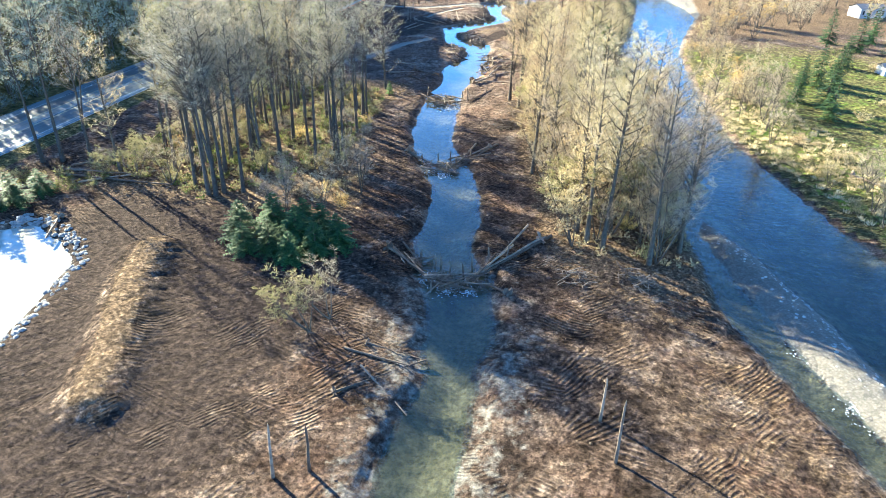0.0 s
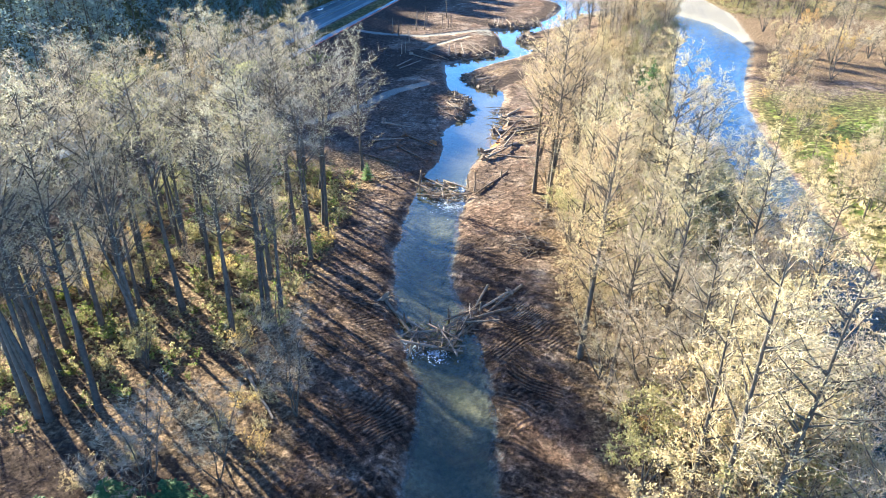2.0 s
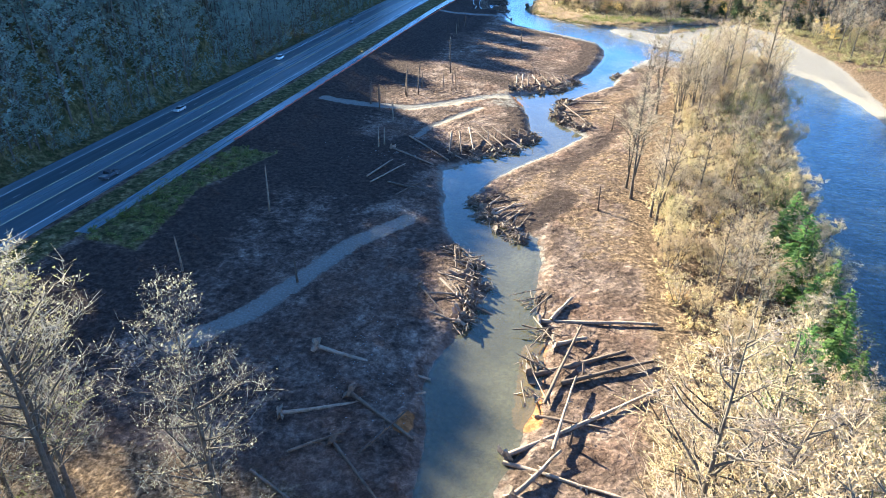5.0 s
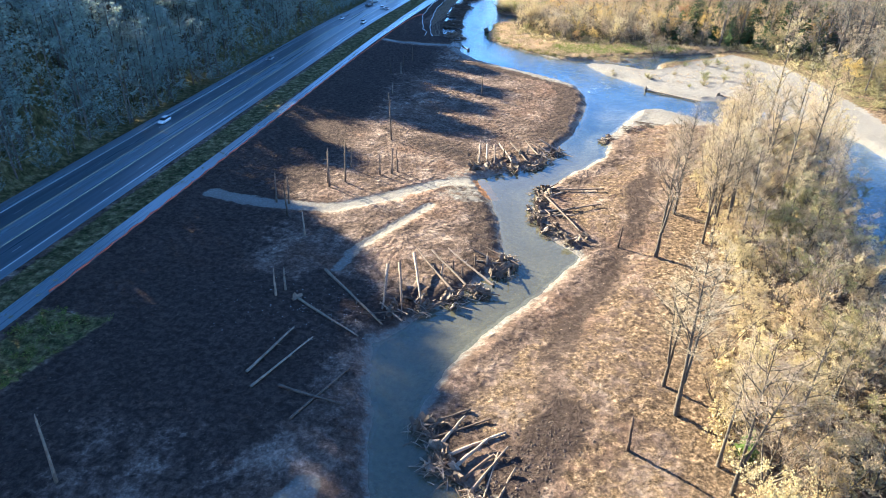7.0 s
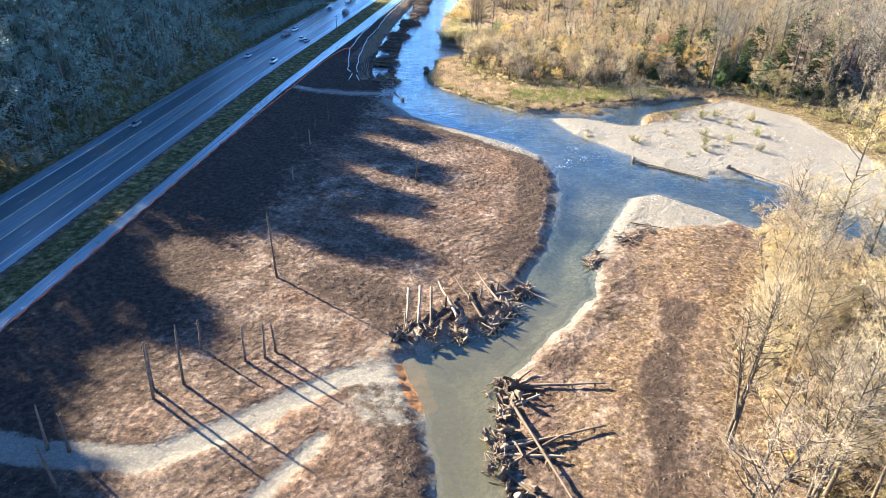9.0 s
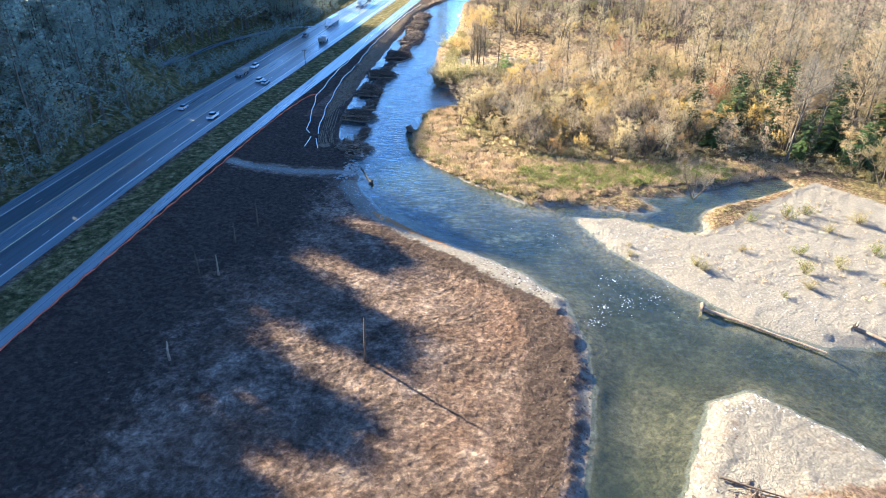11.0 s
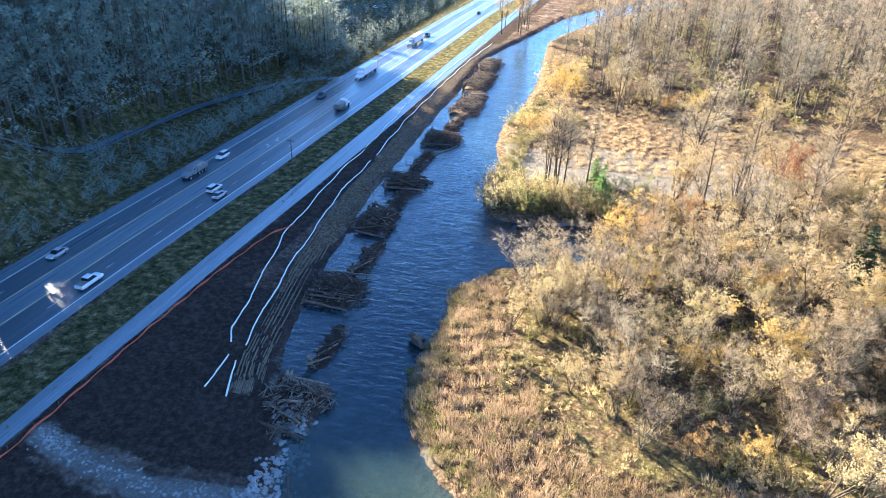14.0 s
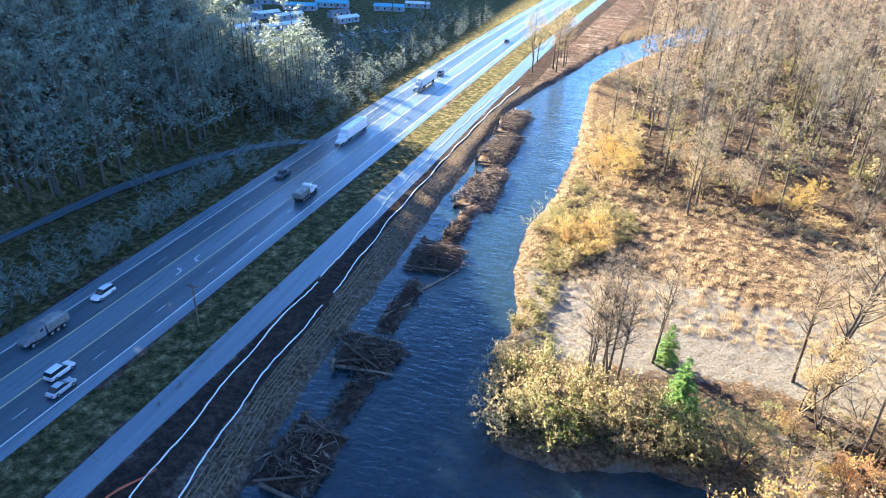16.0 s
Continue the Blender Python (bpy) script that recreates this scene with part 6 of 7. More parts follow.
# crossed logs on the creek's banks
jam(4, -23, 72, [(-29, 67, 0.1, -18, 78, 0.4, 0.24, True), (-31, 77, 0.1, -20, 75, 0.4, 0.22, False), (-27, 73, 0.6, -18, 66, 0.2, 0.2, False), (-28, 79, 0.1, -19, 78, 0.3, 0.2, True)],
    label="four crossed stripped logs on the creek bank")
jam(5, -60, 242, [(-71, 252, 0.1, -52, 250, 0.2, 0.34, True), (-70, 237, 0.1, -52, 247, 0.3, 0.3, True), (-62, 243, 0.3, -51, 237, 0.3, 0.34, True), (-57, 233, 0.2, -53, 241, 0.8, 0.2, False),
                  (-61, 234, 0.1, -52, 226, 0.2, 0.28, True), (-66, 231, 0.1, -60, 236, 0.2, 0.22, False), (-69, 227, 0.1, -58, 222, 0.2, 0.26, False)], label="scattered stripped logs on dark wet soil")
jam(6, -30, 252, [(-38, 269, 0.2, -19, 270, 0.2, 0.42, True), (-38, 255, 0.3, -24, 262, 0.3, 0.5, True), (-35, 248, 0.9, -31, 267, 1.2, 0.3, False), (-33, 253, 0.2, -20, 260, 0.3, 0.4, False),
                  (-33, 239, 0.9, -31, 254, 1.2, 0.26, False), (-39, 238, 0.3, -19, 254, 0.4, 0.36, True), (-39, 237, 0.2, -23, 233, 0.3, 0.3, False), (-37, 231, 0.4, -32, 239, 0.9, 0.36, True),
                  (-36, 246, 0.2, -27, 245, 0.2, 0.3, False), (-36, 269, 0.2, -33, 276, 0.3, 0.4, False), (-35, 262, 0.2, -30, 265, 0.2, 0.45, True)],
    [(-31, 241, 2), (-30, 256, 2)], [(-40, 275, 2.5), (-37, 265, 2), (-38, 258, 2), (-37, 250, 2)], 70, 0.8, 2.2, 1.0, 0, "row of crossed heavy logs along the creek bank")
jam(7, -54, 276, [(-60, 273, 0.2, -50, 262, 0.3, 0.24, True), (-57, 276, 0.4, -49, 268, 0.5, 0.26, False), (-56, 279, 0.5, -46, 277, 0.2, 0.34, False), (-53, 271, 0.4, -44.5, 269, 0.2, 0.34, False)]
    + fan(RJ, -51, 264, -51, 288, 9, 2.6, 7, 0.26), [(-55, 284, 2.2), (-53, 280, 2.2), (-52, 275, 2), (-56, 288, 2)],
    [(-51, 266, 3), (-51, 272, 3), (-51, 278, 3.5), (-54, 284, 3.5), (-57, 288, 3)], 320, 0.8, 3.0, 1.6, 0, "broad jam of root wads and branches by the creek")
jam(8, -52, 308, fan(RJ, -58, 313, -46, 298, 9, 0.7, 8, 0.3), [], [(-57, 312, 3), (-54, 306, 3), (-49, 301, 3), (-46, 298, 2.5)], 300, 0.8, 2.8, 1.6, 0, "root-wad jam facing the creek")
jam(9, -60, 346, [(-72, 350, 2.0, -70, 338, 0.3, 0.3, False), (-70, 351, 2.0, -67, 340, 0.3, 0.3, False), (-68, 355, 2.2, -64, 342, 0.4, 0.3, False), (-58, 346, 0.4, -68, 358, 1.5, 0.3, True),
                  (-55, 348, 0.4, -65, 358, 1.5, 0.28, True), (-52, 352, 0.4, -62, 360, 1.2, 0.28, True), (-49, 358, 0.3, -58, 362, 1.0, 0.28, True), (-84, 349, 0.1, -69, 334, 0.1, 0.32, False)],
    [(-60, 354, 2), (-58, 352, 2), (-56, 357, 2), (-62, 352, 2.2), (-54, 358, 2)], [(-68, 338, 3), (-64, 341, 3), (-59, 345, 3.2), (-55, 349, 3), (-51, 357, 3), (-50, 361, 2.5)], 380, 0.7, 2.4, 1.6, 0,
    "long jam of leaning logs and root wads along the bank")
jam(10, -53, 412, [(-63, 418, 2.0, -62, 408, 0.5, 0.3, False), (-61, 419, 2.0, -60, 408, 0.5, 0.3, False), (-59, 419, 2.0, -58, 409, 0.5, 0.3, False), (-53, 411, 0.5, -58, 422, 1.6, 0.3, True),
                   (-49, 413, 0.5, -55, 424, 1.5, 0.3, True), (-45, 417, 0.4, -51, 427, 1.3, 0.28, True), (-43, 422, 0.3, -49, 426, 1.2, 0.28, True), (-41, 426, 0.3, -47, 429, 1.0, 0.26, True)],
    [(-52, 418, 2), (-50, 420, 2), (-47, 423, 2), (-56, 416, 2.4)], [(-63, 407, 3), (-58, 408, 3.2), (-53, 410, 3.2), (-48, 413, 3), (-45, 418, 3), (-42, 424, 2.5)], 380, 0.7, 2.4, 1.7, 0,
    "long jam of leaning logs and root wads along the bank")
jam(11, -40, 385, fan(RJ, -46, 397, -44, 374, 13, 0.0, 8, 0.28) + [(-45, 396, 0.6, -30, 397, 0.5, 0.28, True), (-46, 383, 0.6, -31, 388, 0.4, 0.28, True), (-44, 392, 1.0, -36, 374, 1.0, 0.28, False)], [],
    [(-45, 396, 3), (-44, 391, 3), (-45, 386, 3), (-45, 381, 3), (-41, 375, 3), (-36, 371, 3)], 520, 0.6, 2.2, 1.7, 0.6, "large jam of root wads and bleached logs by the creek")
jam(12, -28, 437, fan(RJ, -29, 439, -28, 435, 3, 0.3, 4, 0.24), [], [(-28, 437, 2)], 50, 0.8, 2.0, 1.0, 0, "small root-wad heap on the gravel shore")
jam(15, -21, 446, [(-27, 441, 0.1, -17, 449, 0.3, 0.22, True), (-22, 452, 0.2, -16, 443, 0.2, 0.18, False), (-18, 455, 0.1, -10, 452, 0.2, 0.16, False)], [], [(-20, 447, 3), (-15, 452, 3)], 90, 0.8, 2.4, 0.7, 0, "thin drift of broken branches on the gravel spit")
jam(13, -78, 320, [(-80, 316, 0.1, -70, 314, 0.2, 0.25, False), (-84, 315, 0.1, -79, 328, 0.4, 0.22, False), (-86, 339, 0.1, -72, 330, 0.2, 0.26, True), (-76, 310, 0.1, -71, 322, 0.2, 0.2, False)],
    label="loose stripped logs on dark wet soil")
jam(14, -107, 126, [(-119, 124, 0.1, -91, 125, 0.3, 0.34, False), (-120, 129, 0.2, -105, 144, 0.3, 0.3, False), (-112, 121, 0.1, -98, 131, 0.4, 0.26, False), (-120, 126, 0.4, -101, 128, 0.5, 0.26, True)],
    label="long bleached logs lying across the field")
for k, (x, y, rad, n) in enumerate(((-21, 187, 5, 150), (-18, 206, 4, 100), (-2, 143, 3.5, 80), (3, 106, 4, 70), (13, 108, 4, 80), (-19, 197, 4, 80), (-72, 212, 4, 60), (-58, 214, 4, 70), (0, 136, 3, 60))):
    jam(30 + k, x, y, [], [], [(x, y, rad), (x + rad * 0.5, y - 1, rad * 0.7)], n, 1.0, 4.0, 1.3, 0, "loose heap of pale broken branches", "brush_pile")
lay_log(RJ, (-104, 105, 0.4), (-100, 96, 0.3), 0.28)
lay_log(RJ, (-56, 137, 0.8), (-49, 130, 0.4), 0.3)
lay_log(RJ, (-11, 497, WATER + 0.2), (7, 486, WATER + 0.4), 0.35, True, 0, label="bleached drift tree lying in the river")
lay_log(RJ, (-84, 545, WATER + 0.1), (-89, 555, WATER + 0.2), 0.22, True, 1, label="dark log lying in shallow water")
lay_log(RJ, (-81, 587, WATER + 0.1), (-79.5, 588.5, WATER + 0.2), 0.5, True, 1, label="dark snag standing in the river")
lay_log(RJ, (14, 493, 0.3), (26, 482, 0.2), 0.3, True, 0, label="bleached drift log on the gravel bar")
lay_log(RJ, (-101.5, 674, WATER + 0.1), (-96.5, 684, WATER + 0.2), 0.26, True, 0, label="pale log afloat beside a log crib")
lay_log(RJ, (70, 173, 0.4), (76, 167, 0.4), 0.3)
lay_log(RJ, (-50, 336, WATER + 0.4), (-52, 333, WATER + 0.2), 0.3, False, 1)
lay_log(RJ, (-86, 318, 0.3), (-83, 330, 0.5), 0.26, False)

# log cribs along the highway bank
for k, (x, y, w, ln) in enumerate(CRIBS):
    r = random.Random(200 + k)
    pm = pose(x, y, WATER)
    base = new("log_crib")
    base.matrix_world = pm
    block = w > 5
    tagged(base, ("log crib heaped with branches toned pale as if sunlit" if y > 710 else "log crib of root wads and branches toned dark for shade") if block else "low row of dark logs and debris", "log jam", "log cribs")
    # a crossed frame of logs round the heap
    lg = []
    if block:
        for j in range(2):
            yy = y - ln / 2 + ln * j + r.uniform(-0.3, 0.3)
            lg.append((x - w * r.uniform(0.3, 0.5), yy, x + w * r.uniform(0.4, 0.6), yy + r.uniform(-1.5, 1.5), 0.34, 0.6))
        for j in range(4 + int(ln / 5)):
            yy, turn = y + r.uniform(-0.45, 0.45) * ln, r.uniform(-0.5, 0.5)
            half = w * r.uniform(0.3, 0.5)
            lg.append((x - half * math.cos(turn), yy - half * math.sin(turn), x + half * math.cos(turn), yy + half * math.sin(turn), r.uniform(0.16, 0.28), r.uniform(1.2, 2.0)))
    else:
        for j in range(3):
            yy = y + r.uniform(-0.4, 0.4) * ln
            lg.append((x - w * 0.4, yy - r.uniform(1, 3), x + w * 0.4, yy + r.uniform(1, 3), 0.24, 0.6))
    for i, (x0, y0, x1, y1, g, z) in enumerate(lg):
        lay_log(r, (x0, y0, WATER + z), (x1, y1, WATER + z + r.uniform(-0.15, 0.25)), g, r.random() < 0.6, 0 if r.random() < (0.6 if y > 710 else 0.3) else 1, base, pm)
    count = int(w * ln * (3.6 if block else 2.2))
    for t, mat in ((0, M_WOOD), (1, M_WOOD_DARK), (2, M_WOOD_DARKEST)):
        # sun and shade set by wood tone: pale on lit cribs, dark elsewhere
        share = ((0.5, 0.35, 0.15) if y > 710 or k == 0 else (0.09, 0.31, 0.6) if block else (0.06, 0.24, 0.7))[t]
        st = Acc()
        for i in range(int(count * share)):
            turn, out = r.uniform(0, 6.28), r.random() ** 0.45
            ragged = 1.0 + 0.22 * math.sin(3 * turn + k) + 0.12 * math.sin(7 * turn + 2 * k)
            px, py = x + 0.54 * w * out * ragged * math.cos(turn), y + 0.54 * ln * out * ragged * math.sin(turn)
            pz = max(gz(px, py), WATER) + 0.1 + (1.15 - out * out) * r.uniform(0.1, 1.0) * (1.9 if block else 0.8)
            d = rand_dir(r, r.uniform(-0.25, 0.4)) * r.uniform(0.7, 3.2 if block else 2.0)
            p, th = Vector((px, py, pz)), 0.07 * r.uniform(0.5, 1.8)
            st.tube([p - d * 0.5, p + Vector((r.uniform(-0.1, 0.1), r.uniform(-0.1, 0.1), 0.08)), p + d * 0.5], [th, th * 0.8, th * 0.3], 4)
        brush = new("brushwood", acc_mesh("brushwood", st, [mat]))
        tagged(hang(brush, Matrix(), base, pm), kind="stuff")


def snag(x, y, h, girth=0.22, pale=False):
    """A dead standing pole with a broken top and a few stubs."""
    r = random.Random(int(x * 31 + y * 7))
    a = Acc()
    lean = rand_dir(r, 0) * 0.04
    pts = [Vector((lean.x * h * k + r.uniform(-0.06, 0.06), lean.y * h * k, h * k)) for k in (0, 0.3, 0.6, 0.9, 1.0)]
    a.tube(pts, [girth * 1.3, girth, girth * 0.85, girth * 0.7, girth * 0.25], 7, 0, True)
    for i in range(6):
        k = r.uniform(0.35, 0.95)
        p = Vector((lean.x * h * k, lean.y * h * k, h * k))
        a.sliver(p, p + rand_dir(r, r.uniform(-0.1, 0.6)) * r.uniform(0.4, 1.3), 0.05)
    ob = new("snag", acc_mesh("snag", a, [M_WOOD if pale else M_WOOD_DARK], True))
    ob.matrix_world = pose(x, y, gz(x, y) - 0.2)
    tagged(ob, "pale dead standing trunk on bare soil" if pale else "dark dead standing trunk on bare soil", "dead tree", "snags")


for x, y, h, p in ((-96, 387, 10, 0), (-97, 389, 9, 0), (-93, 390.5, 11, 0), (-86, 397, 7, 0), (-83, 398, 7, 0), (-82, 400, 6, 0), (-89, 422, 14, 0), (-105, 376, 8, 0), (-100, 370, 8, 0), (-93, 362, 6, 1),
                   (-103, 515, 6, 0), (-105, 507, 5, 0), (-100, 294, 11, 1), (-82, 269, 6, 0), (-104, 267, 8, 1), (-102, 376, 7, 0), (-90, 339, 6, 1), (-89, 341, 5, 1), (-94, 399, 6, 0),
                   (-30, 312, 6, 0), (8, 69, 8, 1), (10, 62, 10, 1), (-31, 51, 9, 1), (-27, 53, 8, 0), (-103, 494, 5, 1), (-107, 494, 5, 0), (-100, 468, 4, 1), (-69, 472, 9, 0),
                   (-28, 370, 5, 0), (-106, 130, 5, 1)):
    snag(x, y, h, 0.2, bool(p))


# ---- erosion control along the highway bank ----
M_WATTLE = plain("white_straw_wattle", (0.72, 0.70, 0.66), (0.88, 0.87, 0.84), 2.0, 0.9, 0, 0.3)
M_STRAW = plain("straw_mulch", (0.10, 0.072, 0.046), (0.24, 0.18, 0.115), 1.2, 0.95, 0, 0.6)
M_ORANGE = plain("orange_fence_mesh", (0.55, 0.12, 0.07), (0.68, 0.19, 0.12), 2.0, 0.8)
M_ROCK = plain("pale_riprap", (0.16, 0.155, 0.15), (0.42, 0.405, 0.38), 0.9, 0.9, 0, 0.5, 0.25)
def along(line, y):
    return float(np.interp(y, [p[1] for p in line], [p[0] for p in line]))


def wattle(line, y0, y1, seed):
    r = random.Random(seed)
    a = Acc()
    pts = []
    y = y0
    while y <= y1:
        x = along(line, y) + 0.22 * math.sin(y * 0.33 + seed) + r.uniform(-0.08, 0.08)
        pts.append(Vector((x, y, gz(x, y) + 0.12)))
        y += 1.3
    a.tube(pts, [0.14 * r.uniform(0.8, 1.2) for _ in pts], 6, 0, True)
    tagged(new("straw_wattle", acc_mesh("straw_wattle", a, [M_WATTLE], True)), "long white straw wattle on dark soil", "wattle", "straw wattles")


for ln, y0, y1, sd in ((LINE_1, 566, 575, 1), (LINE_1, 577, 668, 2), (LINE_1, 670, 714, 3), (LINE_1, 716, 829, 4), (LINE_2, 565, 574, 5), (LINE_2, 577, 662, 6), (LINE_2, 666, 745, 7), (LINE_2, 746, 826, 8)):
    wattle(ln, y0, y1, sd)
straw = Acc()
rs = random.Random(9)
for j in range(13):
    y = 566
    while y < 826:
        y2 = y + rs.uniform(2.5, 6)
        o = 1.0 + j * 0.7 + 0.12 * math.sin(y * 0.1 + j)
        taper = min(1.0, (y - 556) / 25)
        xa, xb = along(LINE_2, y) + o * taper + rs.uniform(-0.04, 0.04), along(LINE_2, y2) + o * taper + rs.uniform(-0.04, 0.04)
        w = rs.uniform(0.09, 0.17)
        if min(shore(xa, y), shore(xb, y2)) < 1.6:
            y = y2
            continue
        za, zb = gz(xa, y) + 0.02, gz(xb, y2) + 0.02
        h = rs.uniform(0.03, 0.08)
        straw.quad(Vector((xa - w, y, za)), Vector((xb - w, y2, zb)), Vector((xb, y2, zb + h)), Vector((xa, y, za + h)))
        straw.quad(Vector((xa, y, za + h)), Vector((xb, y2, zb + h)), Vector((xb + w, y2, zb)), Vector((xa + w, y, za)))
        y = y2 - 0.1 + (rs.uniform(0.3, 1.2) if rs.random() < 0.2 else 0)
tagged(part("straw_rows", straw, M_STRAW), "rows of straw mulch along the bank", "straw mulch", kind="stuff")

fence = new("silt_fence")
fence.matrix_world = Matrix()
tagged(fence, "sagging orange plastic fence beside the trail", "fence")
fab = Acc()
FENCE = [(-129, 330), (-127.6, 440), (-127.2, 490), (-126.4, 520), (-125.5, 545), (-125, 575), (-124, 595), (-122, 612), (-119, 619)]
ys = [331 + 1.5 * i for i in range(193)]
for i, (u, w) in enumerate(zip(ys[:-1], ys[1:])):
    xu, xw = along(FENCE, u) + 0.15 * math.sin(u), along(FENCE, w) + 0.15 * math.sin(w)
    hu, hw = 0.42 + 0.12 * math.sin(u * 0.8), 0.42 + 0.12 * math.sin(w * 0.8)
    for dx in (0.0, 0.03):
        fab.quad(Vector((xu + dx, u, gz(xu, u))), Vector((xw + dx, w, gz(xw, w))), Vector((xw + dx + 0.1, w, gz(xw, w) + hw)), Vector((xu + dx + 0.1, u, gz(xu, u) + hu)))
part("fabric", fab, M_ORANGE, fence)
for u in ys[::3]:
    x = along(FENCE, u)
    pa = Acc()
    pa.tube([Vector((x - 0.08, u, gz(x, u) - 0.2)), Vector((x - 0.05, u, gz(x, u) + 0.9))], [0.04, 0.04], 5, 0, True)
    part("post", pa, M_WOOD, fence)


def rock_shape(seed):
    r = random.Random(seed)
    bm = bmesh.new()
    bmesh.ops.create_icosphere(bm, subdivisions=1, radius=1.0)
    sx, sy, sz = r.uniform(0.8, 1.3), r.uniform(0.7, 1.1), r.uniform(0.5, 0.8)
    for v in bm.verts:
        v.co = Vector((v.co.x * sx, v.co.y * sy, v.co.z * sz)) * r.uniform(0.78, 1.12)
    v = np.array([tuple(p.co) for p in bm.verts])
    f = np.array([[p.index for p in q.verts] for q in bm.faces])
    bm.free()
    return v, f, np.zeros(len(f), int)


ROCKS = [rock_shape(s) for s in range(5)]


def rocks(n, line, width, lo, hi, label, name="riprap", mat=None):
    pts = []
    for _ in range(n):
        k = R.uniform(0, len(line) - 1.001)
        j = int(k)
        x = line[j][0] + (line[j + 1][0] - line[j][0]) * (k - j) + R.gauss(0, width / 2)
        y = line[j][1] + (line[j + 1][1] - line[j][1]) * (k - j) + R.gauss(0, width / 2)
        if name != "cobbles" or shore(x, y) > 0.3:
            pts.append((R.randrange(5), x, y, R.uniform(0, 6.28), R.uniform(lo, hi)))
    joined(name, pts, ROCKS, [mat or M_ROCK], label, "rocks")


rocks(420, [(-92, 545), (-90.5, 552), (-90.5, 560), (-94, 566)], 2.4, 0.2, 0.55, "heap of pale riprap boulders on the bank")
rocks(420, [(-167, 470), (-167, 520), (-166.5, 570), (-165.5, 610)], 1.6, 0.1, 0.35, "loose grey rocks in the roadside ditch")
rocks(420, [(-124, 551), (-118, 549), (-105, 547), (-90, 549)], 1.6, 0.12, 0.3, "band of grey crushed rock across the fill")
rocks(230, [(-112, 101), (-108, 104), (-97, 99), (-89, 92), (-86, 81), (-83.5, 68), (-86, 55)], 1.6, 0.3, 0.8, "ring of pale riprap rocks round the pond")
rocks(900, [(-38, 497), (-54, 514), (-66, 521), (-78, 530), (-87, 541)], 4.0, 0.1, 0.3, "loose pale stones along the shore", "cobbles")
rocks(900, [(-28, 527), (-18, 518), (-5, 508), (8, 500), (30, 500), (40, 520)], 12.0, 0.08, 0.28, "loose pale cobbles on the gravel bar", "cobbles")
rocks(500, [(30, 141), (40, 120), (48, 98), (58, 62)], 5.0, 0.12, 0.4, "loose pale cobbles on the gravel bar", "cobbles")
rocks(350, [(-26, 445), (-18, 466), (-6, 474), (8, 461)], 3.0, 0.1, 0.3, "loose pale cobbles on the shore", "cobbles")
rocks(520, [(-96, 334), (-88, 338), (-80, 334), (-72, 342)], 9.0, 0.05, 0.13, "pale stones strewn over dark wet soil", "stones")
rocks(420, [(-66, 262), (-60, 250), (-58, 238)], 9.0, 0.05, 0.13, "pale stones strewn over dark wet soil", "stones")
rocks(380, [(-92, 536), (-84, 530), (-76, 522)], 7.0, 0.06, 0.16, "pale stones strewn over dark wet soil", "stones")
# clods and chips over the bare soil
CLODS = []
for sd in range(3):
    rc = random.Random(300 + sd)
    pv = np.array([(rc.uniform(0.8, 1.3), 0, 0), (-rc.uniform(0.8, 1.3), 0.1, 0), (0, rc.uniform(0.7, 1.1), 0), (0.1, -rc.uniform(0.7, 1.1), 0), (0, 0.1, rc.uniform(0.5, 0.8)), (0, 0, -0.3)])
    CLODS.append((pv, np.array([(0, 2, 4), (2, 1, 4), (1, 3, 4), (3, 0, 4), (2, 0, 5), (1, 2, 5), (3, 1, 5), (0, 3, 5)]), np.zeros(8, int)))
M_CLOD = plain("soil_clods", (0.07, 0.05, 0.038), (0.24, 0.17, 0.125), 0.6, 0.95, 0, 0.3)
SOIL_A = [(-20, 40), (-22, 95), (-40, 150), (-48, 205), (-58, 225), (-110, 120), (-90, 60), (-75, 40)]
SOIL_B = [(-110, 230), (-50, 225), (-55, 260), (-70, 320), (-60, 345), (-55, 380), (-62, 400), (-46, 425), (-36, 460), (-36, 490), (-70, 515), (-90, 540), (-118, 540), (-118, 300)]
SOIL_C = [(-8, 50), (20, 60), (24, 100), (-4, 112), (-12, 160), (-24, 210), (-24, 260), (-26, 320), (-14, 390), (-2, 430), (-22, 436), (-42, 390), (-36, 365), (-56, 318), (-36, 290), (-36, 200), (-18, 140), (-9, 90)]
for ring, n in ((SOIL_A, 3600), (SOIL_B, 5200), (SOIL_C, 4200)):
    pts = [in_ring(R, ring) for _ in range(n)]
    rw = [(R.randrange(3), x, y, R.uniform(0, 6.28), 0.07 + 0.2 * R.random() ** 3) for x, y in pts if shore(x, y) > 0.6]
    joined("clods", rw, CLODS, [M_CLOD], "loose brown clods over bare soil", "soil")


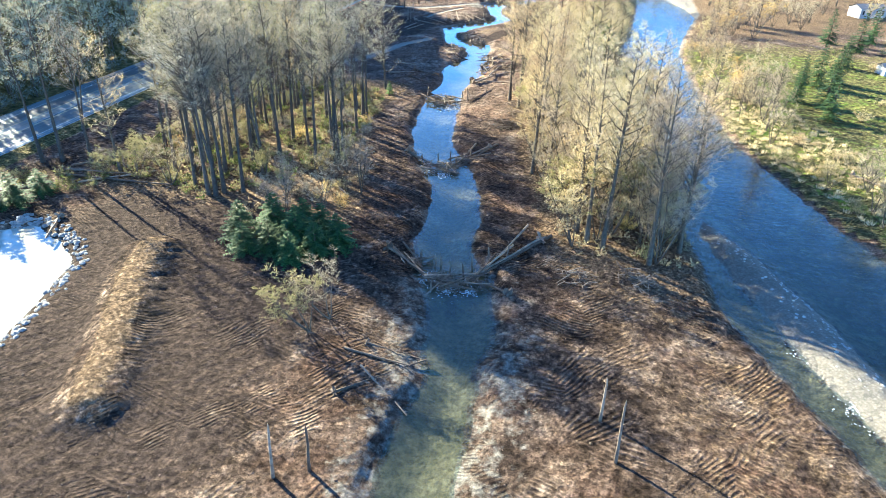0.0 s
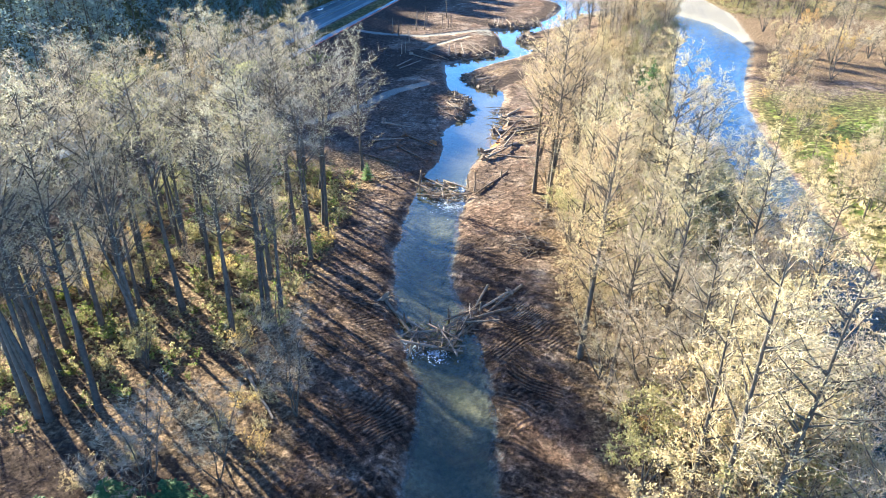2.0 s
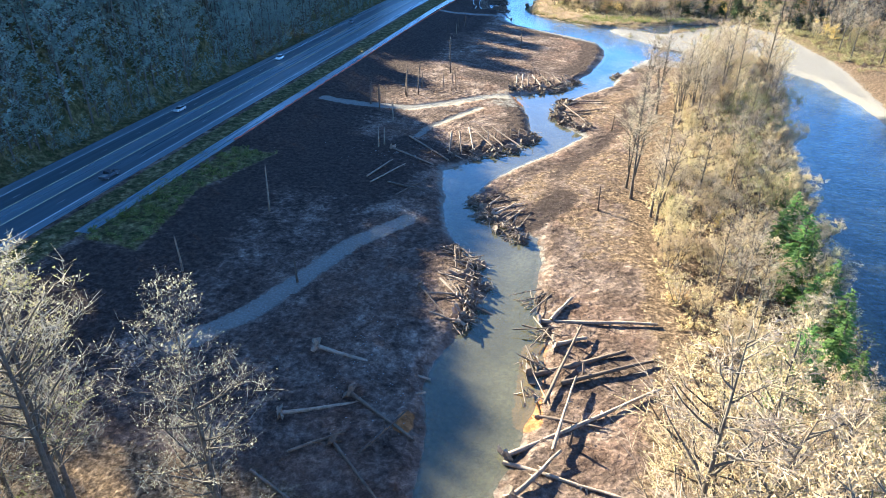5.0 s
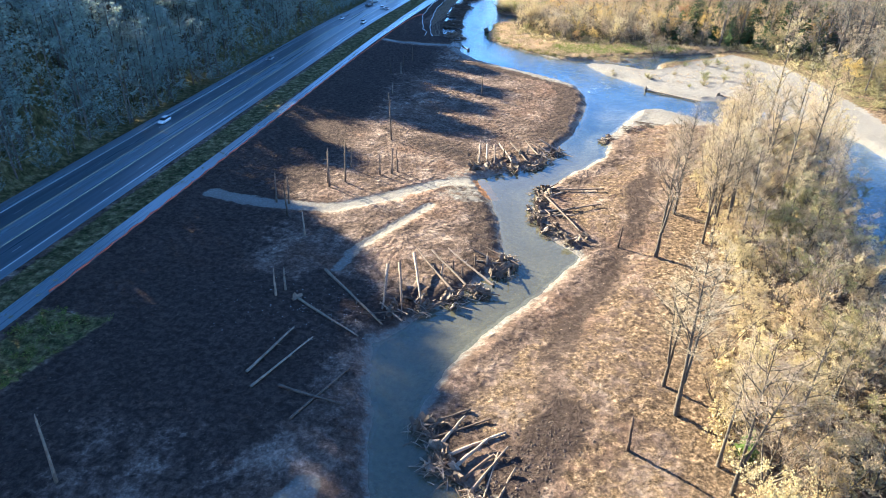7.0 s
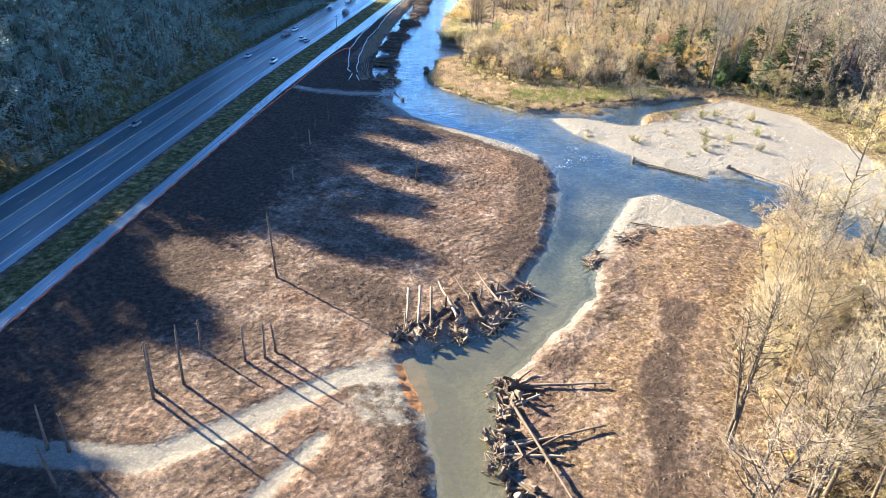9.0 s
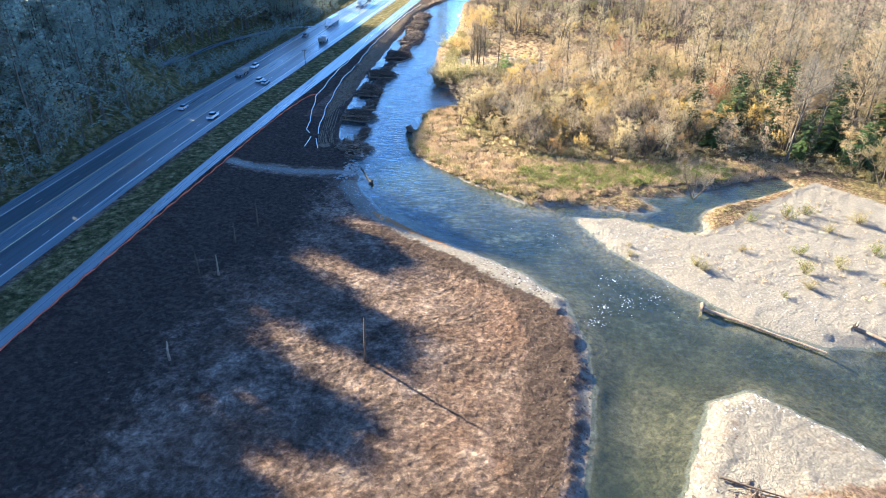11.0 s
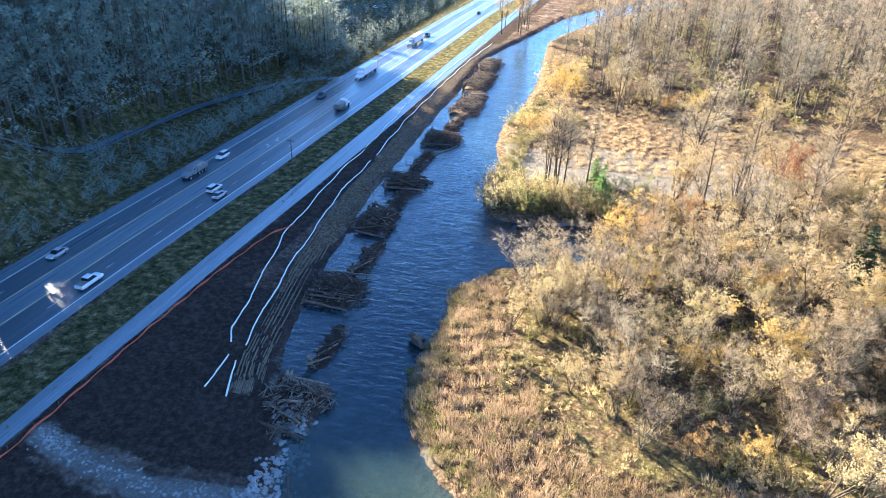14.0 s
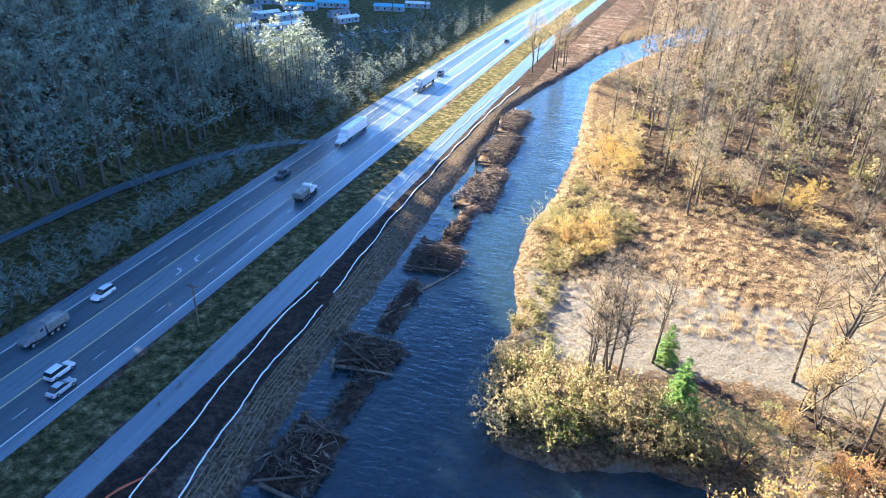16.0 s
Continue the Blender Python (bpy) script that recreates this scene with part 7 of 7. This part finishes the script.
M_MULCH = plain("dark_bank_soil", (0.035, 0.026, 0.02), (0.13, 0.095, 0.07), 0.8, 0.95, 0, 0.3)
for n, line, width, label in ((1500, [(-44, 432), (-40, 446), (-38, 462), (-37, 480), (-42, 497), (-52, 508)], 5.0, "coarse dark clods along the point bar"),
                              (900, [(-38, 312), (-41, 330), (-33, 352), (-24, 378), (-20, 402), (-14, 420)], 3.5, "coarse dark clods in a windrow"),
                              (700, [(-58, 360), (-55, 372), (-60, 384)], 4.0, "coarse dark clods on the creek bank"),
                              (700, [(-78, 423), (-70, 418), (-64, 413)], 4.5, "coarse dark clods beside the side channel"),
                              (800, [(-50, 296), (-44, 305), (-40, 314)], 4.0, "coarse dark clods on the creek bank")):
    pts = []
    for _ in range(n):
        k = R.uniform(0, len(line) - 1.001)
        j = int(k)
        x = line[j][0] + (line[j + 1][0] - line[j][0]) * (k - j) + R.gauss(0, width / 2)
        y = line[j][1] + (line[j + 1][1] - line[j][1]) * (k - j) + R.gauss(0, width / 2)
        if shore(x, y) > 0.5:
            pts.append((R.randrange(3), x, y, R.uniform(0, 6.28), 0.1 + 0.22 * R.random() ** 2))
    joined("clods", pts, CLODS, [M_MULCH], label, "soil")

# broken white water at the steps and riffles
M_FOAM = plain("white_water", (0.38, 0.41, 0.43), (0.68, 0.70, 0.71), 3.0, 0.4)
rf = random.Random(44)
for spots, n, size in (([(-41, 206, 3.2), (-38, 206, 2.5), (-44, 208, 2.5), (-40, 203, 3.0), (-39, 213, 2.0), (-36, 208, 1.8)], 2400, 0.085), ([(-24, 101, 2.0), (-19, 98.5, 2.2), (-15, 99, 1.6)], 420, 0.1),
                       ([(-35, 151, 2.0), (-31, 150.5, 2.2)], 380, 0.1), ([(-31, 490, 2.5), (-29, 495, 2.5), (-26, 505, 4), (-24, 498, 4), (-19, 500, 4)], 260, 0.07),
                       ([(-45, 529, 7), (-38, 522, 7), (-55, 538, 6)], 110, 0.05), ([(42, 95, 4), (45, 82, 3)], 400, 0.1)):
    a = Acc()
    for i in range(n):
        x, y, rad = spots[i % len(spots)]
        t, k = rf.uniform(0, 6.28), rad * abs(rf.gauss(0, 0.7))
        p = Vector((x + k * math.cos(t), y + k * math.sin(t), WATER + 0.01 + 0.02 * rf.random()))
        turn, ln, wd = rf.uniform(0, 3.14), size * rf.uniform(0.6, 2.4), rf.uniform(0.25, 0.7)
        ring = []
        for q in range(7):
            g = 6.283 * q / 7
            u, w = ln * math.cos(g) * rf.uniform(0.7, 1.2), ln * wd * math.sin(g) * rf.uniform(0.7, 1.2)
            ring.append(p + Vector((u * math.cos(turn) - w * math.sin(turn), u * math.sin(turn) + w * math.cos(turn), 0)))
        top = p + Vector((0, 0, rf.uniform(0.02, 0.06)))
        for q in range(7):
            a.tri(ring[q], ring[(q + 1) % 7], top)
    tagged(part("foam", a, M_FOAM), "broken white water on a riffle", "foam", kind="stuff")


# ---- vehicles ----
def car_paint(name, c, rough=0.3):
    m = Nodes(name, rough)
    m.bsdf.inputs["Coat Weight"].default_value = 0.5
    return m.color(m.mix(m.noise(6.0, 3), tuple(0.9 * v for v in c), c))


M_CAR = {k: car_paint("paint_" + k, c) for k, c in (("white", (0.75, 0.75, 0.75)), ("silver", (0.42, 0.44, 0.46)), ("dark", (0.05, 0.055, 0.065)), ("grey", (0.18, 0.19, 0.2)))}
M_GLASS = car_paint("dark_window_glass", (0.02, 0.025, 0.03), 0.08)
M_TYRE = plain("tyre_rubber", (0.015, 0.015, 0.016), (0.03, 0.03, 0.03), 5)
M_RIM = plain("wheel_rim", (0.4, 0.4, 0.42), (0.6, 0.6, 0.62), 5, 0.35, 0.8)
M_LAMP_W = plain("lamp_lens", (0.75, 0.75, 0.72), (0.85, 0.85, 0.82), 8, 0.15)
M_LAMP_R = plain("tail_lens", (0.45, 0.02, 0.02), (0.55, 0.04, 0.03), 8, 0.2)
M_BED = plain("steel_bed", (0.16, 0.15, 0.14), (0.30, 0.29, 0.27), 1.5, 0.6, 0.4)


def loft(acc, stations, chamfer=0.12):
    """A closed body through cross-sections (x, half width, bottom, top)."""
    n0 = len(acc.v)
    for x, w, z0, z1 in stations:
        c = min(chamfer, (z1 - z0) * 0.45, w * 0.4)
        acc.v += [Vector(q) for q in ((x, -w + c * 0.5, z0), (x, w - c * 0.5, z0), (x, w, z0 + c), (x, w * 0.97, z1 - c), (x, w * 0.97 - c, z1), (x, -w * 0.97 + c, z1), (x, -w * 0.97, z1 - c), (x, -w, z0 + c))]
    for i in range(len(stations) - 1):
        for k in range(8):
            a, b = n0 + i * 8 + k, n0 + i * 8 + (k + 1) % 8
            acc.f += [(a, b + 8, b), (a, a + 8, b + 8)]
            acc.m += [0, 0]
    for base, flip in ((n0, 0), (n0 + 8 * (len(stations) - 1), 1)):
        for k in range(1, 7):
            acc.f.append((base, base + k + 1, base + k) if flip else (base, base + k, base + k + 1))
            acc.m.append(0)


def solid(name, stations, mat, parent, chamfer=0.12):
    a = Acc()
    loft(a, stations, chamfer)
    return part(name, a, mat, parent)


def wheel(x, y, rad, width, parent):
    a = Acc()
    a.tube([Vector((x, y - width / 2, rad)), Vector((x, y - width * 0.42, rad)), Vector((x, y + width * 0.42, rad)), Vector((x, y + width / 2, rad))], [rad * 0.9, rad, rad, rad * 0.9], 14, 0, True)
    w = part("wheel", a, M_TYRE, parent)
    b = Acc()
    b.tube([Vector((x, y - width * 0.53, rad)), Vector((x, y + width * 0.53, rad))], [rad * 0.58] * 2, 10, 0, True)
    part("rim", b, M_RIM, w)


def lamps(parent, x, w, z, mat, name):
    for s in (-1, 1):
        a = Acc()
        a.box((x - 0.05, s * w - 0.16, z - 0.08), (x + 0.05, s * w + 0.16, z + 0.08))
        part(name, a, mat, parent)


def car(paint, style):
    ob = new("car" if style != "pickup" else "pickup_truck")
    if style == "suv":
        L, h, roof = 4.7, 0.98, 1.68
        body = [(-2.35, 0.8, 0.45, 0.8), (-2.25, 0.9, 0.3, 1.0), (-1.0, 0.93, 0.28, 1.02), (0.9, 0.93, 0.28, 1.0), (1.9, 0.9, 0.3, 0.92), (2.35, 0.75, 0.4, 0.72)]
        cab = [(-2.2, 0.78, 0.95, 1.3), (-1.85, 0.78, 0.95, 1.62), (0.2, 0.78, 0.95, 1.64), (1.1, 0.8, 0.95, 1.02)]
        top = [(-1.95, 0.68, 1.58, 1.68), (0.25, 0.68, 1.6, 1.70)]
    elif style == "pickup":
        L, h, roof = 5.6, 1.0, 1.8
        body = [(-2.8, 0.9, 0.5, 1.05), (-2.7, 0.95, 0.42, 1.1), (-0.9, 0.97, 0.4, 1.12), (1.0, 0.97, 0.4, 1.1), (2.4, 0.95, 0.42, 1.05), (2.8, 0.85, 0.5, 0.85)]
        cab = [(-1.0, 0.8, 1.05, 1.5), (-0.85, 0.8, 1.05, 1.78), (0.55, 0.8, 1.05, 1.8), (1.3, 0.82, 1.05, 1.12)]
        top = [(-0.9, 0.72, 1.76, 1.84), (0.6, 0.72, 1.78, 1.86)]
    else:
        L, h, roof = 4.5, 0.9, 1.45
        body = [(-2.25, 0.78, 0.45, 0.75), (-2.1, 0.87, 0.3, 0.9), (-0.9, 0.9, 0.26, 0.92), (0.9, 0.9, 0.26, 0.9), (1.8, 0.87, 0.3, 0.8), (2.25, 0.7, 0.4, 0.62)]
        cab = [(-1.75, 0.72, 0.85, 0.95), (-1.0, 0.72, 0.85, 1.38), (0.2, 0.72, 0.85, 1.4), (1.05, 0.76, 0.85, 0.92)]
        top = [(-1.05, 0.62, 1.37, 1.44), (0.22, 0.62, 1.39, 1.46)]
    solid("body", body, M_CAR[paint], ob)
    solid("glazing", cab, M_GLASS, ob, 0.08)
    solid("roof", top, M_CAR[paint], ob, 0.05)
    if style == "pickup":
        a = Acc()
        a.box((-2.65, -0.78, 1.105), (-1.05, 0.78, 1.13))
        part("bed_floor", a, M_BED, ob)
    for x in (-L * 0.3, L * 0.31):
        for y in (-0.82, 0.82):
            wheel(x, y, 0.34, 0.24, ob)
    lamps(ob, L / 2 - 0.1, 0.58, 0.68, M_LAMP_W, "headlight")
    lamps(ob, -L / 2 + 0.06, 0.62, 0.78, M_LAMP_R, "tail_light")
    return ob


def truck(kind, paint):
    ob = new("semi_truck" if kind == "semi" else "dump_truck")
    solid("chassis", [(-3.6, 0.5, 0.6, 0.95), (4.4, 0.5, 0.6, 0.95)], M_CAR["dark"], ob)
    solid("hood", [(2.2, 1.0, 0.8, 1.9), (3.9, 0.9, 0.75, 1.7), (4.4, 0.85, 0.7, 1.4)], M_CAR[paint], ob)
    solid("cab", [(0.5, 1.2, 0.8, 2.9), (1.6, 1.2, 0.8, 2.95), (2.3, 1.15, 0.8, 1.95)], M_CAR[paint], ob)
    solid("glazing", [(1.0, 1.21, 1.9, 2.6), (1.6, 1.18, 1.9, 2.75), (2.2, 1.1, 1.9, 2.1)], M_GLASS, ob)
    lamps(ob, 4.35, 0.7, 1.1, M_LAMP_W, "headlight")
    axles = [3.3, -1.6, -2.9]
    if kind == "semi":
        solid("trailer", [(-13.5, 1.28, 1.15, 4.0), (0.2, 1.28, 1.15, 4.0)], M_CAR["white"], ob, 0.06)
        solid("trailer_frame", [(-13.4, 0.5, 0.8, 1.12), (0.0, 0.5, 0.8, 1.12)], M_CAR["dark"], ob)
        axles += [-11.2, -12.5]
    else:
        solid("dump_bed", [(-4.2, 1.2, 1.05, 2.3), (-3.8, 1.25, 1.0, 2.4), (0.2, 1.25, 1.0, 2.5)], M_BED, ob)
        solid("gravel_load", [(-3.8, 1.05, 2.2, 2.45), (-1.8, 1.1, 2.2, 2.85), (-0.1, 1.05, 2.2, 2.55)], M_ROCK, ob, 0.3)
        axles += [-0.4]
    for x in axles:
        for y in (-1.05, 1.05):
            wheel(x, y, 0.5, 0.35, ob)
    return ob


def park(ob, off, y, north, label, category):
    x = float(road_x(y)) + off
    lean = math.degrees(math.atan2(float(road_x(y + 20)) - float(road_x(y - 20)), 40))
    ob.matrix_world = pose(x, y, 0.58, 0, 0, (90 if north else -90) - lean)
    tagged(ob, label, category, "vehicles on the highway")


for style, paint, off, y, north, lab in (("suv", "white", -4.9, 630, True, "white sport-utility car on the wet highway"), ("sedan", "silver", -1.6, 627, True, "silver sedan on the grey highway"),
                                         ("sedan", "silver", -15.4, 592, False, "silver sedan on the grey highway"), ("pickup", "white", -1.8, 585, True, "white pickup truck on the highway"),
                                         ("suv", "white", -15.4, 650, False, "white sport-utility car on the highway"), ("pickup", "dark", -15.4, 712, False, "dark pickup truck on the highway"),
                                         ("suv", "white", -15.6, 420, False, "white van-like car on the highway"), ("sedan", "grey", -15.6, 500, False, "grey sedan on the shaded highway"),
                                         ("pickup", "dark", -1.8, 300, True, "dark pickup truck on the shaded highway"), ("suv", "dark", -13.0, 829, False, "dark car on the sunlit highway"),
                                         ("sedan", "silver", -15.2, 350, False, "silver sedan on the shaded highway"), ("sedan", "dark", -5.0, 905, True, "dark car far along the highway")):
    park(car(paint, style), off, y, north, lab, "car")
park(truck("semi", "white"), -12.5, 742, False, "white semi truck with a box trailer", "truck")
park(truck("semi", "silver"), -13.0, 806, False, "silver semi truck with a white trailer", "truck")
park(truck("dump", "white"), -3.6, 703, True, "white dump truck loaded with gravel", "truck")
park(truck("dump", "grey"), -15.2, 637, False, "grey dump truck with a steel bed", "truck")


# ---- poles, houses ----
M_WALL = plain("pale_siding", (0.26, 0.28, 0.30), (0.40, 0.41, 0.42), 0.8)
M_ROOF = plain("white_metal_roof", (0.62, 0.64, 0.66), (0.80, 0.82, 0.84), 0.5, 0.5)
M_ROOF_TEAL = plain("teal_metal_roof", (0.10, 0.34, 0.42), (0.16, 0.44, 0.52), 0.5, 0.45)
M_ROOF_DARK = plain("grey_shingle_roof", (0.12, 0.12, 0.13), (0.24, 0.23, 0.23), 1.5)


def pole(x, y, h):
    ob = new("utility_pole")
    ob.matrix_world = pose(x, y, gz(x, y) - 0.2)
    tagged(ob, "tall brown wooden utility pole beside the road", "pole", "utility poles")
    a = Acc()
    a.tube([Vector((0, 0, 0)), Vector((0, 0, h * 0.5)), Vector((0, 0, h))], [0.16, 0.14, 0.1], 8, 0, True)
    part("post", a, M_WOOD_DARK, ob)
    b = Acc()
    b.box((-1.1, -0.06, h - 0.7), (1.1, 0.06, h - 0.55))
    part("crossarm", b, M_WOOD_DARK, ob)


pole(-133, 648, 9)
pole(-158, 890, 12)
pole(-176, 640, 12)


for x, y, k in ((-197, 838, 0.55), (-203, 850, 0.4), (-204, 742, 1.05), (-207, 700, 1.15), (-203, 693, 1.1), (-212, 706, 1.2)):
    place(COTTON_FULL, x, y, k, R.uniform(0, 360), "pale golden cottonwood rising from the shaded woods")


def house(x, y, turn, ln, wd, h, roof, label):
    ob = new("mobile_home" if wd < 6 else "house")
    ob.matrix_world = pose(x, y, gz(x, y) - 0.1, 0, 0, turn)
    tagged(ob, label, "house", "houses")
    a = Acc()
    a.box((-ln / 2, -wd / 2, 0), (ln / 2, wd / 2, h))
    part("wall", a, M_WALL, ob)
    b = Acc()
    e, rise = 0.35, wd * 0.2
    p = [Vector(q) for q in ((-ln / 2 - e, -wd / 2 - e, h), (ln / 2 + e, -wd / 2 - e, h), (ln / 2 + e, 0, h + rise), (-ln / 2 - e, 0, h + rise), (-ln / 2 - e, wd / 2 + e, h), (ln / 2 + e, wd / 2 + e, h))]
    up = Vector((0, 0, 0.15))
    for dz in (Vector((0, 0, 0.02)), up):
        b.quad(*(q + dz for q in (p[0], p[1], p[2], p[3])))
        b.quad(*(q + dz for q in (p[3], p[2], p[5], p[4])))
    b.quad(p[0], p[1], p[1] + up, p[0] + up)
    b.quad(p[4], p[5], p[5] + up, p[4] + up)
    for s in (-1, 1):
        xx = s * ln / 2
        b.tri(Vector((xx, -wd / 2, h)), Vector((xx, wd / 2, h)), Vector((xx, 0, h + rise)))
    part("roof", b, roof, ob)
    for s in (-1, 1):
        for k in range(max(2, int(ln / 4))):
            xx = -ln / 2 + ln * (k + 0.5) / max(2, int(ln / 4))
            g = Acc()
            yy = s * (wd / 2 + 0.02)
            g.box((xx - 0.5, yy - 0.02, h * 0.42), (xx + 0.5, yy + 0.02, h * 0.8))
            part("window", g, M_GLASS, ob)
    g = Acc()
    g.box((ln * 0.12, -wd / 2 - 0.05, 0.1), (ln * 0.12 + 0.9, -wd / 2, 2.1))
    part("door", g, M_ROOF_DARK, ob)


for k, (x, y, t, ln, tone) in enumerate(((-252, 887, 62, 22, 0), (-222, 833, 60, 14, 0), (-238, 847, 60, 15, 0), (-250, 857, 60, 14, 2), (-277, 912, 62, 16, 0), (-280, 896, 62, 14, 2), (-263, 914, 62, 15, 0), (-273, 945, 15, 20, 1),
                                        (-260, 962, 15, 20, 1), (-231, 920, 62, 14, 0), (-224, 967, 10, 18, 1), (-296, 925, 62, 15, 2), (-243, 935, 62, 13, 2), (-300, 955, 20, 18, 0), (-212, 985, 10, 15, 0), (-266, 873, 62, 14, 0), (-290, 875, 62, 14, 2))):
    house(x, y, t, ln, 6.8 if tone == 1 else 5.2, 2.9, (M_ROOF, M_ROOF_TEAL, M_ROOF_DARK)[tone],
          ("single-storey mobile home with a white roof", "low building with a teal metal roof", "single-storey mobile home with a grey roof")[tone])
house(152, 428, 20, 16, 10, 5, M_ROOF_DARK, "two-storey house with a grey roof")
house(118, 290, 10, 8, 6.5, 3, M_ROOF_DARK, "small shed with a grey roof")
for k in range(7):
    c = car(("white", "silver", "dark", "grey")[k % 4], ("sedan", "suv")[k % 2])
    c.matrix_world = pose(-218 + 4.2 * k, 884 + 4.6 * k, gz(-218 + 4.2 * k, 884 + 4.6 * k) + 0.02, 0, 0, 150)
    tagged(c, "parked car beside the mobile homes", "car", "parked cars")
rows = []
for _ in range(70):
    x, y = R.uniform(-340, -175), R.uniform(790, 1050)
    if -300 < x < -205 and 845 < y < 985 and R.random() < 0.85:
        continue
    rows.append((R.choice([1, 2, 3]), x, y, R.uniform(0, 6.28), R.uniform(0.4, 0.7)))
joined("woods", rows, T_FAR, [M_BARK, M_TWIG, M_LEAF_OLIVE], "scattered trees round the mobile homes", "trees")
